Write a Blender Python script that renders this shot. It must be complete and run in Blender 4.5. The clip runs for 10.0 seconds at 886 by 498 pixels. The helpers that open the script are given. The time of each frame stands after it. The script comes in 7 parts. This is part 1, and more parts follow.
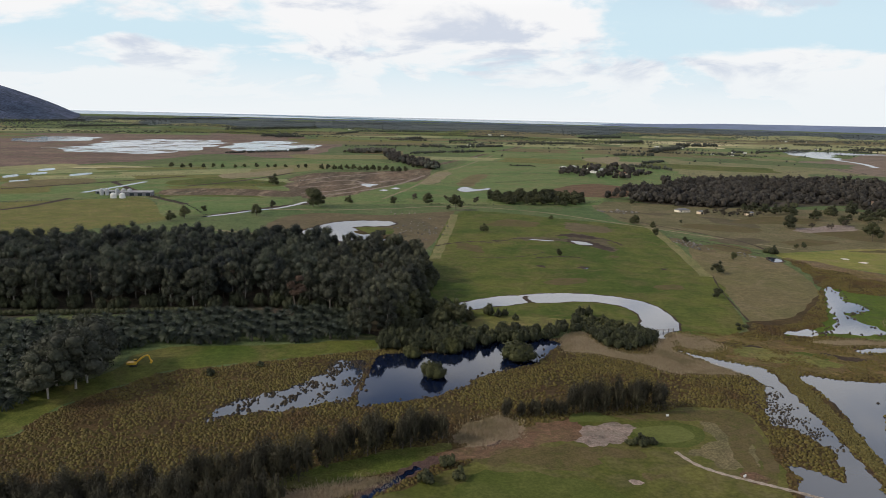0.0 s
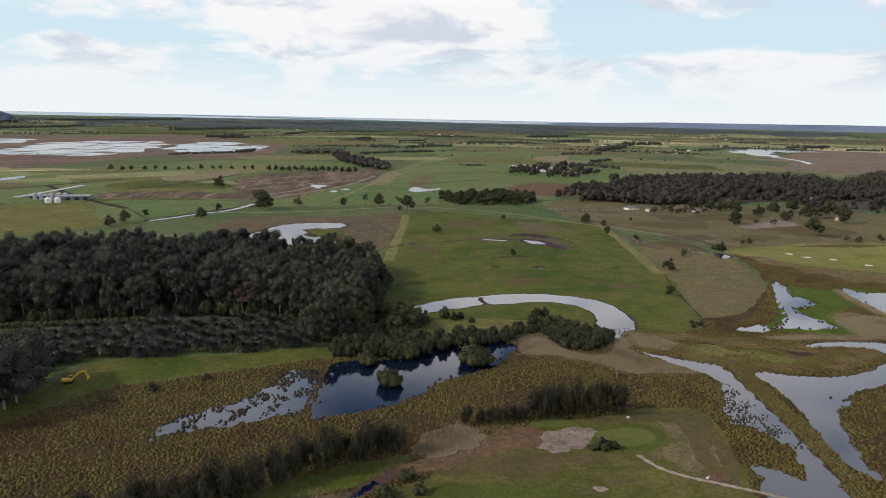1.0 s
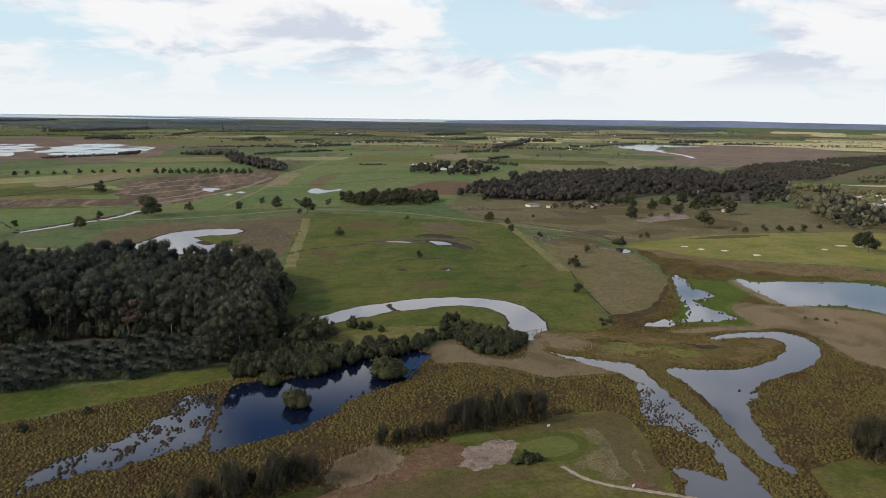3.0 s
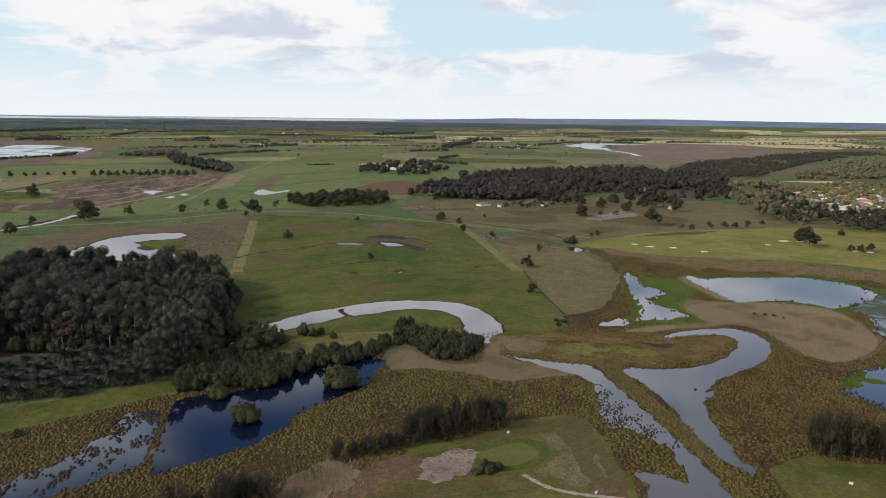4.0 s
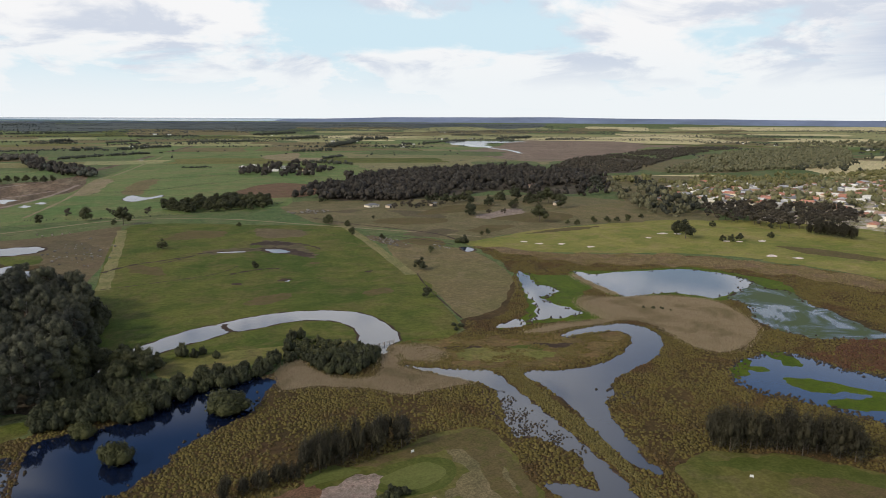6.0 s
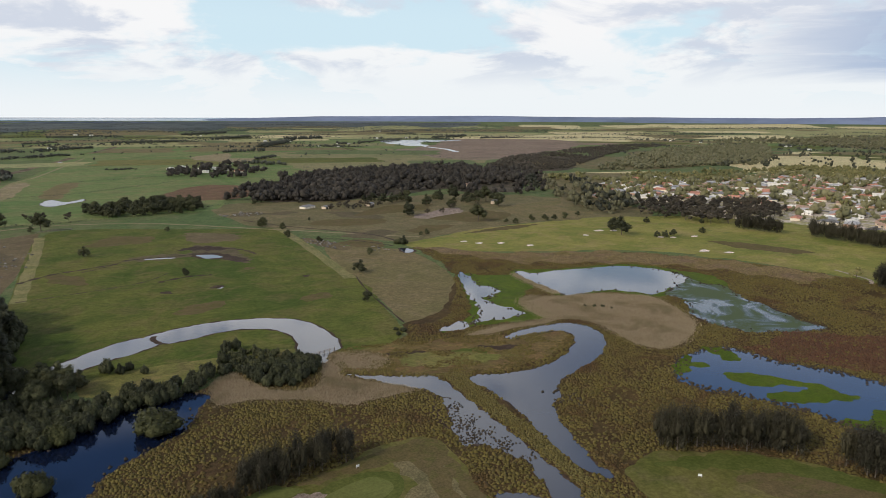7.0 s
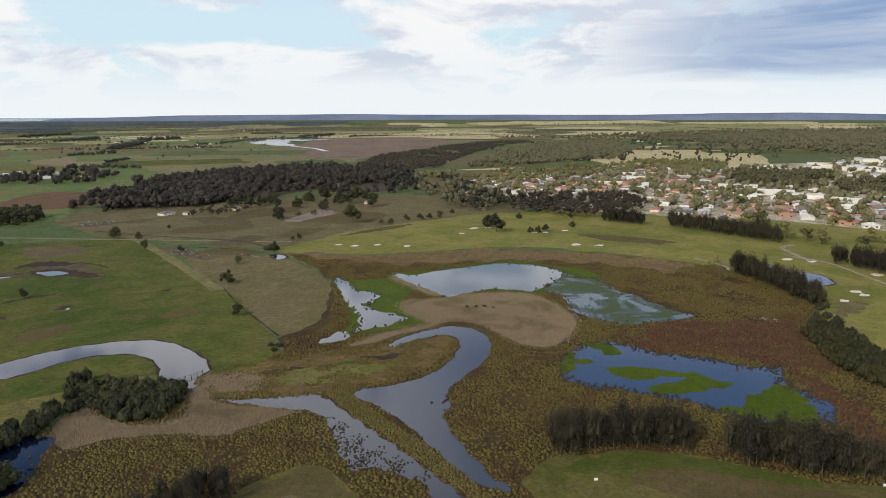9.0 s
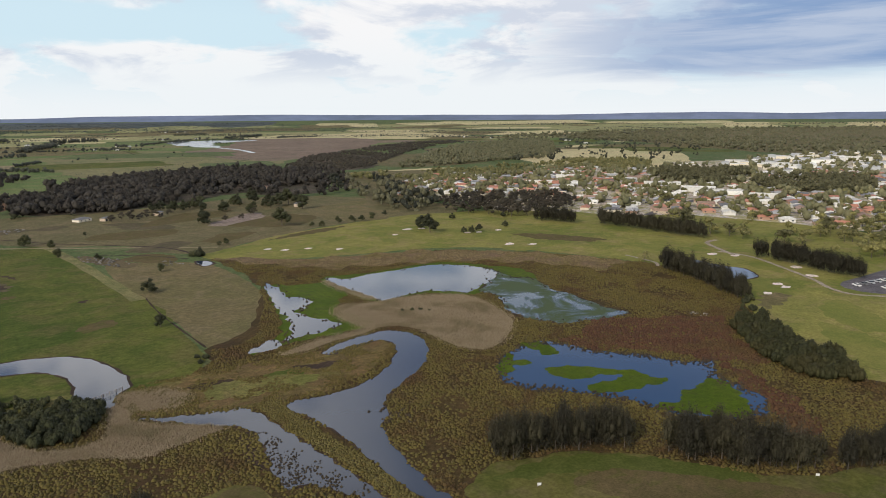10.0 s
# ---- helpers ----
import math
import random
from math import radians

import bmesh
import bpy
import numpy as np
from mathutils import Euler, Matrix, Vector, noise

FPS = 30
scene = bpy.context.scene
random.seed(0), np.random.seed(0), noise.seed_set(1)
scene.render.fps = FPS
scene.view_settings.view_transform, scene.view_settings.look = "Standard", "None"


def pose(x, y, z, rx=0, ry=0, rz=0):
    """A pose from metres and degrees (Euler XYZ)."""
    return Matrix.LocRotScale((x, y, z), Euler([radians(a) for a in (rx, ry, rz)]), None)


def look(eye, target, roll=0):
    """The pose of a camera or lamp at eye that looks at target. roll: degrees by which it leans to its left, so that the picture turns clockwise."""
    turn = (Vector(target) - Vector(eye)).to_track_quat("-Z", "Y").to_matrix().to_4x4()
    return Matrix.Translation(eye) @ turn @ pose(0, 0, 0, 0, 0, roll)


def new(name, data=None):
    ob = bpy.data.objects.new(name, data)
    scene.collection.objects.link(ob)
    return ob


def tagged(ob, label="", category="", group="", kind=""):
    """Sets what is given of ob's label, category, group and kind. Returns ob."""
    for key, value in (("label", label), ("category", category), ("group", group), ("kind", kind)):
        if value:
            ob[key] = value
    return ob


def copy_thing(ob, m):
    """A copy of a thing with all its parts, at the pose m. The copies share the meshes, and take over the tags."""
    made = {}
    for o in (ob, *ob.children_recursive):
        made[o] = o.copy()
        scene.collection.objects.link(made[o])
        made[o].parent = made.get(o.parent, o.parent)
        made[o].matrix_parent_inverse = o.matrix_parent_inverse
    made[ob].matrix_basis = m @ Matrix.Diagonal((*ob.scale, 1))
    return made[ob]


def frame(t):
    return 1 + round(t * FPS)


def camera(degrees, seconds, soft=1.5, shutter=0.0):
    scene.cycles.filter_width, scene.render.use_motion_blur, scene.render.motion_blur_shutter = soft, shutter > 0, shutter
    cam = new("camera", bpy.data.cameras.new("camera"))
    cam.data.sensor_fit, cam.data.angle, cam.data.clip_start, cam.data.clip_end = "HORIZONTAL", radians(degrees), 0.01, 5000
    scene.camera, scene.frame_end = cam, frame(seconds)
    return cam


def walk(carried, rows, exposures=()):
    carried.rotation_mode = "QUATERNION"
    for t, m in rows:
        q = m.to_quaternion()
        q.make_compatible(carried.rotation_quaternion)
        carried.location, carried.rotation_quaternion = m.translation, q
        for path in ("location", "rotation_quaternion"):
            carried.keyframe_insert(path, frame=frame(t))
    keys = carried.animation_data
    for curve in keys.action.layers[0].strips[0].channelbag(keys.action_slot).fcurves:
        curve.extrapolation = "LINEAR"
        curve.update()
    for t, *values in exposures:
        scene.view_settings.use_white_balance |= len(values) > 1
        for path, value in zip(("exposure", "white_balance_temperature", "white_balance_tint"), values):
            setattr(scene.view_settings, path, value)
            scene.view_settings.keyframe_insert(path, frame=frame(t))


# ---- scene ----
cam = camera(65.26, 10.0, soft=0.85)
# seconds, x, y, z, pitch, lean, heading (a drone that glides forward and turns to its right)
ROWS = [
    (0.0, 0.00, -0.00, 85.00, -10.880, -1.351, 0.000),
    (0.5, -0.46, 3.38, 84.92, -10.846, -1.253, -2.057),
    (1.0, -0.98, 6.69, 84.82, -10.814, -1.163, -4.156),
    (1.5, -1.14, 9.92, 84.82, -10.809, -1.053, -6.224),
    (2.0, -1.55, 12.89, 85.04, -10.822, -0.936, -8.329),
    (2.5, -1.78, 15.91, 85.16, -10.810, -0.851, -10.424),
    (4.0, -1.43, 25.31, 85.51, -10.842, -0.671, -16.722),
    (4.5, -1.07, 28.48, 85.45, -10.828, -0.564, -18.918),
    (5.0, -0.48, 31.54, 85.41, -10.821, -0.520, -21.201),
    (5.5, 0.20, 34.33, 85.53, -10.823, -0.426, -23.667),
    (7.0, 2.65, 43.68, 85.99, -10.931, -0.159, -31.553),
    (7.5, 3.93, 46.70, 86.08, -10.975, -0.024, -34.266),
    (8.0, 5.25, 49.50, 86.27, -11.040, 0.050, -36.940),
    (8.5, 6.52, 52.27, 86.07, -11.053, 0.059, -39.622),
    (9.0, 8.10, 54.89, 86.19, -11.087, 0.160, -42.287),
    (9.5, 9.82, 57.37, 86.04, -11.092, 0.264, -44.932),
    (10.0, 11.72, 59.55, 85.80, -11.087, 0.328, -47.989),
]
EXPOSURE = 0.0
walk(cam, [(t, pose(x, y, z, 90 + pitch, lean, heading)) for t, x, y, z, pitch, lean, heading in ROWS],
     exposures=[(0.0, EXPOSURE), (10.0, EXPOSURE)])

# ---- daylight: a cloudy winter sky with blue gaps, low sun from the side ----
SUN_TURN, SUN_HEIGHT = radians(-96), radians(33)      # clockwise from +y; above the horizon
CLOUD, SKY_STRENGTH = 9.3, 0.1


class Nodes:
    """Short hand for a node tree."""

    def __init__(self, tree):
        self.tree = tree

    def add(self, kind, **values):
        node = self.tree.nodes.new(kind)
        for key, value in values.items():
            node.inputs[key].default_value = value
        return node

    def link(self, a, b):
        self.tree.links.new(a, b)

    def maths(self, operation, a, b=None, clamp=False):
        node = self.tree.nodes.new("ShaderNodeMath")
        node.operation, node.use_clamp = operation, clamp
        for i, v in enumerate((a, b)):
            if v is None:
                continue
            if isinstance(v, (int, float)):
                node.inputs[i].default_value = v
            else:
                self.link(v, node.inputs[i])
        return node.outputs[0]

    def ramp(self, value, low, high, to_low=0.0, to_high=1.0):
        node = self.tree.nodes.new("ShaderNodeMapRange")
        node.interpolation_type = "SMOOTHSTEP"
        self.link(value, node.inputs[0])
        for i, v in enumerate((low, high, to_low, to_high)):
            node.inputs[i + 1].default_value = v
        return node.outputs[0]

    def mix(self, factor, a, b, blend="MIX"):
        node = self.tree.nodes.new("ShaderNodeMix")
        node.data_type, node.blend_type = "RGBA", blend
        for i, v in ((0, factor), (6, a), (7, b)):
            if isinstance(v, (int, float)):
                node.inputs[i].default_value = v
            elif isinstance(v, tuple):
                node.inputs[i].default_value = (*v, 1)
            else:
                self.link(v, node.inputs[i])
        return node.outputs[2]

    def noise(self, vector, scale, detail=4.0, rough=0.55, warp=0.0):
        node = self.tree.nodes.new("ShaderNodeTexNoise")
        self.link(vector, node.inputs["Vector"])
        node.inputs["Scale"].default_value, node.inputs["Detail"].default_value = scale, detail
        node.inputs["Roughness"].default_value, node.inputs["Distortion"].default_value = rough, warp
        return node.outputs["Fac"]


world = bpy.data.worlds.new("sky")
scene.world = world
world.use_nodes = True
world.node_tree.nodes.clear()
n = Nodes(world.node_tree)
sky = n.add("ShaderNodeTexSky")
sky.sky_type, sky.sun_disc, sky.sun_elevation, sky.sun_rotation = "NISHITA", False, SUN_HEIGHT, SUN_TURN
way = n.add("ShaderNodeTexCoord").outputs["Generated"]
parts = n.add("ShaderNodeSeparateXYZ")
n.link(way, parts.inputs[0])
up = n.maths("MAXIMUM", parts.outputs[2], 0.0)
high = n.maths("ADD", up, 0.26)
flat = n.add("ShaderNodeCombineXYZ")
n.link(n.maths("DIVIDE", parts.outputs[0], high), flat.inputs[0])
n.link(n.maths("DIVIDE", parts.outputs[1], high), flat.inputs[1])
flat.inputs[2].default_value = 3.7
cover = n.noise(flat.outputs[0], 1.5, 9.0, 0.55, 0.3)
shade = n.noise(flat.outputs[0], 2.2, 7.0, 0.58, 0.4)
side = n.maths("ADD", n.maths("MULTIPLY", parts.outputs[0], 0.946), n.maths("MULTIPLY", parts.outputs[1], 0.326))
right = n.ramp(side, 0.45, 0.7)
cover = n.maths("ADD", cover, n.maths("MULTIPLY", n.maths("MULTIPLY", right, 0.08), n.ramp(up, 0.18, 0.3)))
open_up = n.maths("SUBTRACT", cover, n.ramp(up, 0.16, 0.3, 0.0, -0.045))
mask = n.maths("MAXIMUM", n.ramp(open_up, 0.41, 0.51), n.ramp(up, 0.10, 0.0), True)
gap = n.maths("MULTIPLY", n.ramp(side, 0.13, 0.25), n.maths("SUBTRACT", 1.0, right))       # a blue gap ahead, another to the right
clear = n.maths("MULTIPLY", n.ramp(up, 0.32, 0.42), gap)
clear = n.maths("MAXIMUM", clear, n.maths("MULTIPLY", n.ramp(up, 0.4, 0.465), n.maths("MULTIPLY", n.ramp(side, -0.12, 0.04), n.maths("SUBTRACT", 1.0, right))))   # wider higher up
clear = n.maths("MAXIMUM", clear, n.maths("MULTIPLY", n.ramp(up, 0.15, 0.36, 0.0, 0.88), n.ramp(side, 0.72, 0.88)))
clear = n.maths("MULTIPLY", clear, n.ramp(up, 0.75, 0.55))
mask = n.maths("MULTIPLY", mask, n.maths("SUBTRACT", 1.0, clear), True)
grey = n.maths("MULTIPLY", n.maths("MULTIPLY", n.ramp(shade, 0.47, 0.61), n.ramp(up, 0.03, 0.08)), 0.42, True)
off = n.maths("ADD", n.maths("MULTIPLY", parts.outputs[0], 0.996), n.maths("MULTIPLY", parts.outputs[1], -0.087))
streak = n.add("ShaderNodeMapping", Scale=(2.2, 2.2, 26.0))
n.link(way, streak.inputs["Vector"])
veil = n.noise(streak.outputs[0], 1.3, 6.0, 0.6, 0.5)
slate = n.maths("MULTIPLY", n.ramp(n.maths("ADD", off, n.maths("MULTIPLY", veil, 0.3)), 0.84, 1.04), n.maths("MULTIPLY", n.ramp(n.maths("ADD", up, n.maths("MULTIPLY", veil, 0.05)), 0.055, 0.085), n.ramp(up, 0.29, 0.2)))   # slate cloud bank
grey = n.maths("MAXIMUM", grey, n.maths("MULTIPLY", slate, n.ramp(veil, 0.35, 0.62, 1.0, 0.66)), True)
mask = n.maths("MAXIMUM", mask, slate, True)
low_air = n.mix(n.ramp(up, 0.02, 0.13, 0.45, 0.0), (CLOUD, CLOUD, CLOUD * 1.01), (CLOUD * 0.84, CLOUD * 0.94, CLOUD * 0.99))
base = n.mix(n.ramp(up, 0.35, 0.7), low_air, (CLOUD * 0.95, CLOUD * 0.96, CLOUD * 1.06))
cloud = n.mix(grey, base, (CLOUD * 0.27, CLOUD * 0.4, CLOUD * 0.64))
lit = n.maths("MULTIPLY", n.ramp(up, 0.14, 0.26, 1.0, 1.85), n.ramp(up, 0.46, 0.62, 1.0, 0.17))   # sunlit cloud sides, dull bases overhead
bright = n.add("ShaderNodeVectorMath")
bright.operation = "SCALE"
n.link(cloud, bright.inputs[0])
n.link(lit, bright.inputs["Scale"])
deep = n.mix(0.7, sky.outputs[0], (CLOUD * 0.13, CLOUD * 0.3, CLOUD * 0.72))
pale = n.mix(n.ramp(up, 0.12, 0.36, 0.9, 0.0), deep, (CLOUD * 0.73, CLOUD * 0.92, CLOUD * 1.0))
back = n.add("ShaderNodeBackground", Strength=SKY_STRENGTH)
n.link(n.mix(mask, pale, bright.outputs[0]), back.inputs[0])
n.link(back.outputs[0], n.add("ShaderNodeOutputWorld").inputs[0])

sun = new("sun", bpy.data.lights.new("sun", "SUN"))
sun.data.energy, sun.data.angle, sun.data.color = 2.35, radians(6), (1.0, 0.9, 0.74)
toward = Vector((math.sin(SUN_TURN) * math.cos(SUN_HEIGHT), math.cos(SUN_TURN) * math.cos(SUN_HEIGHT), math.sin(SUN_HEIGHT)))
sun.matrix_world = look(toward * 300, (0, 0, 0))

# ---- materials ----
def begin(name):
    m = bpy.data.materials.new(name)
    m.use_nodes = True
    m.node_tree.nodes.clear()
    t = Nodes(m.node_tree)
    b = t.add("ShaderNodeBsdfPrincipled")
    t.link(b.outputs[0], t.add("ShaderNodeOutputMaterial").inputs[0])
    return m, t, b


def cool(c):
    """Ground colour with a little more red and blue."""
    return c and (c[0] * 1.045, c[1], c[2] * 1.15 + 0.004)


def pair(a, b, amount):
    """Two tints, drawn towards white."""
    return tuple(tuple(1 + (c - 1) * amount for c in t) for t in (a, b))


def land(name, low, high, other=None, wide=0.012, fine=0.45, amount=0.5, gap=(0.48, 0.66), relief=0.25, rough=0.9, streak=0.0, vary=1.0):
    """Ground cover: two tones mixed at a wide and a fine scale, patches of a third tone, and fine relief."""
    m, t, b = begin(name)
    low, high, other = cool(low), cool(high), cool(other)
    where = t.add("ShaderNodeNewGeometry").outputs["Position"]
    if streak:
        turn = t.add("ShaderNodeMapping")
        t.link(where, turn.inputs["Vector"])
        turn.inputs["Rotation"].default_value = (0, 0, streak)
        turn.inputs["Scale"].default_value = (1, 0.22, 1)
        where = turn.outputs[0]
    broad = t.noise(where, wide, 5.0, 0.6, 0.3)
    small = t.noise(where, fine, 5.0, 0.65)
    tuft = t.noise(where, fine * 4, 3.0, 0.7)
    mottle = t.noise(where, fine * 0.2, 6.0, 0.7, 0.5)
    colour = t.mix(t.ramp(broad, 0.32, 0.68), low, high)
    if other:
        mid = t.noise(where, wide * 3.3, 6.0, 0.62, 0.6)
        colour = t.mix(t.maths("MULTIPLY", t.ramp(mid, *gap), amount), colour, other)
    colour = t.mix(1.0, colour, t.mix(t.ramp(small, 0.25, 0.75), *pair((0.7, 0.72, 0.68), (1.3, 1.27, 1.25), vary)), "MULTIPLY")
    colour = t.mix(1.0, colour, t.mix(t.ramp(mottle, 0.3, 0.7), *pair((0.8, 0.84, 0.8), (1.2, 1.14, 1.12), vary)), "MULTIPLY")
    colour = t.mix(1.0, colour, t.mix(t.ramp(tuft, 0.3, 0.7), *pair((0.72, 0.72, 0.72), (1.28, 1.28, 1.28), vary)), "MULTIPLY")
    t.link(colour, b.inputs["Base Color"])
    b.inputs["Roughness"].default_value = rough
    b.inputs["Specular IOR Level"].default_value = 0.05
    bump = t.add("ShaderNodeBump", Strength=relief, Distance=0.5)
    t.link(small, bump.inputs["Height"])
    t.link(bump.outputs[0], b.inputs["Normal"])
    return m


def leaf(name, dark, light, spread=0.35, rough=0.65, other=None):
    """Foliage: each leaf clump its own tone, each plant a little different."""
    m, t, b = begin(name)
    one = t.add("ShaderNodeNewGeometry").outputs["Random Per Island"]
    plant = t.add("ShaderNodeObjectInfo").outputs["Random"]
    colour = t.mix(one, dark, light)
    if other:                                          # drifts of another growth
        where = t.add("ShaderNodeNewGeometry").outputs["Position"]
        colour = t.mix(t.ramp(t.noise(where, 0.045, 6.0, 0.65, 0.6), 0.47, 0.66), colour, t.mix(one, tuple(c * 0.6 for c in other), other))
    tone = t.mix(plant, (1 - spread, 1 - spread, 1 - spread * 0.8), (1 + spread, 1 + spread * 0.85, 1 + spread * 0.5))
    t.link(t.mix(1.0, colour, tone, "MULTIPLY"), b.inputs["Base Color"])
    b.inputs["Roughness"].default_value = rough
    b.inputs["Specular IOR Level"].default_value = 0.12
    return m


def plain(name, colour, rough=0.6, metal=0.0, vary=0.15, scale=1.5, per_object=0.0):
    """Paint, bark, metal or sand with stains at two scales."""
    m, t, b = begin(name)
    where = t.add("ShaderNodeTexCoord").outputs["Object"]
    stain = t.noise(where, scale, 6.0, 0.65, 0.4)
    grain = t.noise(where, scale * 9, 3.0)
    tone = t.mix(t.ramp(stain, 0.3, 0.7), (1 - vary, 1 - vary, 1 - vary), (1 + vary, 1 + vary, 1 + vary))
    tone = t.mix(1.0, tone, t.mix(grain, (1 - vary * 0.6,) * 3, (1 + vary * 0.6,) * 3), "MULTIPLY")
    c = t.mix(1.0, colour, tone, "MULTIPLY")
    if per_object:
        r = t.add("ShaderNodeObjectInfo").outputs["Random"]
        c = t.mix(1.0, c, t.mix(r, (1 - per_object,) * 3, (1 + per_object,) * 3), "MULTIPLY")
    t.link(c, b.inputs["Base Color"])
    b.inputs["Roughness"].default_value, b.inputs["Metallic"].default_value = rough, metal
    return m


def still_water(name, colour, rough=0.04, ripple=0.02, scale=0.8, weed=None, weed_gap=(0.55, 0.6), weed_scale=0.08):
    """Still water over dark mud, with faint ripples and, where it has any, floating weed."""
    m, t, b = begin(name)
    where = t.add("ShaderNodeNewGeometry").outputs["Position"]
    b.inputs["Base Color"].default_value = (*colour, 1)
    b.inputs["Roughness"].default_value = rough
    b.inputs["IOR"].default_value = 1.333
    bump = t.add("ShaderNodeBump", Strength=ripple, Distance=0.3)
    t.link(t.noise(where, scale, 3.0), bump.inputs["Height"])
    t.link(bump.outputs[0], b.inputs["Normal"])
    if weed:
        float_ = t.ramp(t.noise(where, weed_scale, 8.0, 0.7, 0.8), *weed_gap)
        t.link(t.mix(float_, colour, weed), b.inputs["Base Color"])
        t.link(t.maths("ADD", t.maths("MULTIPLY", float_, 0.6), rough), b.inputs["Roughness"])
    return m


PASTURE = land("pasture", (0.07, 0.112, 0.036), (0.098, 0.128, 0.046), (0.126, 0.124, 0.058), amount=0.6)
PADDOCK = land("green_paddock", (0.05, 0.08, 0.011), (0.1, 0.113, 0.022), (0.112, 0.102, 0.033), vary=0.85, wide=0.017, amount=0.6, gap=(0.46, 0.64))
LUSH = land("lush_grass", (0.084, 0.142, 0.04), (0.13, 0.172, 0.055), (0.155, 0.156, 0.062), wide=0.007, amount=0.6, gap=(0.44, 0.62), vary=0.9)
LAWN = land("mown_grass", (0.076, 0.089, 0.016), (0.106, 0.106, 0.026), (0.118, 0.1, 0.044), wide=0.04, fine=0.2, amount=0.55, gap=(0.42, 0.68), relief=0.06, vary=0.6)
FAIRWAY = land("fairway", (0.124, 0.148, 0.027), (0.21, 0.204, 0.052), (0.225, 0.185, 0.074), wide=0.02, fine=0.22, amount=0.6, relief=0.06, vary=0.55)
GREEN = land("dark_green_turf", (0.064, 0.084, 0.014), (0.08, 0.096, 0.02), wide=0.08, fine=0.3, relief=0.02, vary=0.5)
GREENPALE = land("putting_green", (0.096, 0.118, 0.026), (0.112, 0.128, 0.033), wide=0.08, fine=0.3, relief=0.02, vary=0.35)
TAN = land("dry_paddock", (0.142, 0.12, 0.054), (0.122, 0.116, 0.044), (0.165, 0.137, 0.07), wide=0.02, amount=0.6, vary=0.8)
OLIVEGREEN = land("yellow_green_meadow", (0.108, 0.122, 0.028), (0.14, 0.138, 0.04), (0.15, 0.125, 0.05), wide=0.03, amount=0.6, vary=0.9)
OLIVEPLAIN = land("olive_plain", (0.138, 0.15, 0.06), (0.175, 0.17, 0.074), (0.19, 0.165, 0.084), wide=0.006, fine=0.2, amount=0.6, vary=0.9)
TRACK = land("worn_track", (0.22, 0.19, 0.11), (0.18, 0.165, 0.08), wide=0.03, fine=0.5)
STRIP = land("pale_grass_strip", (0.175, 0.165, 0.07), (0.15, 0.155, 0.055), wide=0.05, fine=0.4)
HAZEL = land("pink_brown_marsh", (0.155, 0.122, 0.084), (0.19, 0.152, 0.106), (0.13, 0.12, 0.07), wide=0.006, fine=0.1)
STRAW = land("straw_field", (0.46, 0.41, 0.22), (0.39, 0.38, 0.19), (0.3, 0.3, 0.14), wide=0.008, amount=0.5)
LIME = land("bright_field", (0.19, 0.22, 0.09), (0.26, 0.252, 0.11), (0.165, 0.18, 0.08), wide=0.008)
MARSH = land("brown_marsh", (0.122, 0.088, 0.065), (0.167, 0.125, 0.086), (0.129, 0.131, 0.065), wide=0.006, fine=0.15)
EARTH = land("bare_earth", (0.128, 0.098, 0.056), (0.082, 0.064, 0.04), (0.195, 0.162, 0.1), wide=0.02, fine=0.12, amount=0.8, relief=0.5, streak=0.6)
EARTHROUGH = land("brown_rough", (0.115, 0.07, 0.04), (0.135, 0.092, 0.05), (0.105, 0.095, 0.035), wide=0.05, fine=0.6, amount=0.6, relief=0.4)
WORN = land("worn_turf", (0.09, 0.078, 0.026), (0.106, 0.086, 0.036), (0.08, 0.084, 0.02), wide=0.06, fine=0.4, amount=0.7, relief=0.06, vary=0.55)
DAMP = land("damp_ground", (0.085, 0.076, 0.038), (0.105, 0.09, 0.048), (0.075, 0.085, 0.03), wide=0.05, fine=0.4, amount=0.5, vary=0.7)
OLIVEGRASS = land("olive_grass", (0.108, 0.106, 0.044), (0.135, 0.12, 0.055), (0.155, 0.13, 0.066), wide=0.02, fine=0.4, amount=0.6, vary=0.8)
FRESH = land("fresh_mown_grass", (0.135, 0.158, 0.03), (0.18, 0.182, 0.043), wide=0.04, fine=0.3, relief=0.04, vary=0.35)
SEDGEGROUND = land("dry_sedge_ground", (0.125, 0.092, 0.048), (0.155, 0.118, 0.062), (0.115, 0.1, 0.04), wide=0.03, fine=0.6, amount=0.5, relief=0.6)
DAMPTAN = land("brown_grazed_ground", (0.108, 0.092, 0.044), (0.125, 0.105, 0.052), (0.095, 0.076, 0.042), wide=0.02, fine=0.3, amount=0.6, vary=0.7)
BOG = land("wet_bog", (0.056, 0.044, 0.016), (0.076, 0.055, 0.019), (0.046, 0.028, 0.014), wide=0.03, fine=0.7, amount=0.55, relief=0.6)
RUSSET = land("russet_bog", (0.06, 0.031, 0.016), (0.078, 0.042, 0.02), (0.088, 0.058, 0.02), wide=0.03, fine=0.6, amount=0.6, relief=0.6)
MUD = land("mud", (0.04, 0.03, 0.018), (0.058, 0.043, 0.026), wide=0.06, fine=0.9, relief=0.4, rough=0.8)
REDMUD = land("red_mud", (0.098, 0.068, 0.05), (0.075, 0.052, 0.04), wide=0.06, fine=0.9, relief=0.3, rough=0.7)
REEDBED = land("reed_litter", (0.2, 0.158, 0.098), (0.235, 0.188, 0.12), (0.16, 0.138, 0.065), wide=0.05, fine=0.9, amount=0.4, relief=0.6)
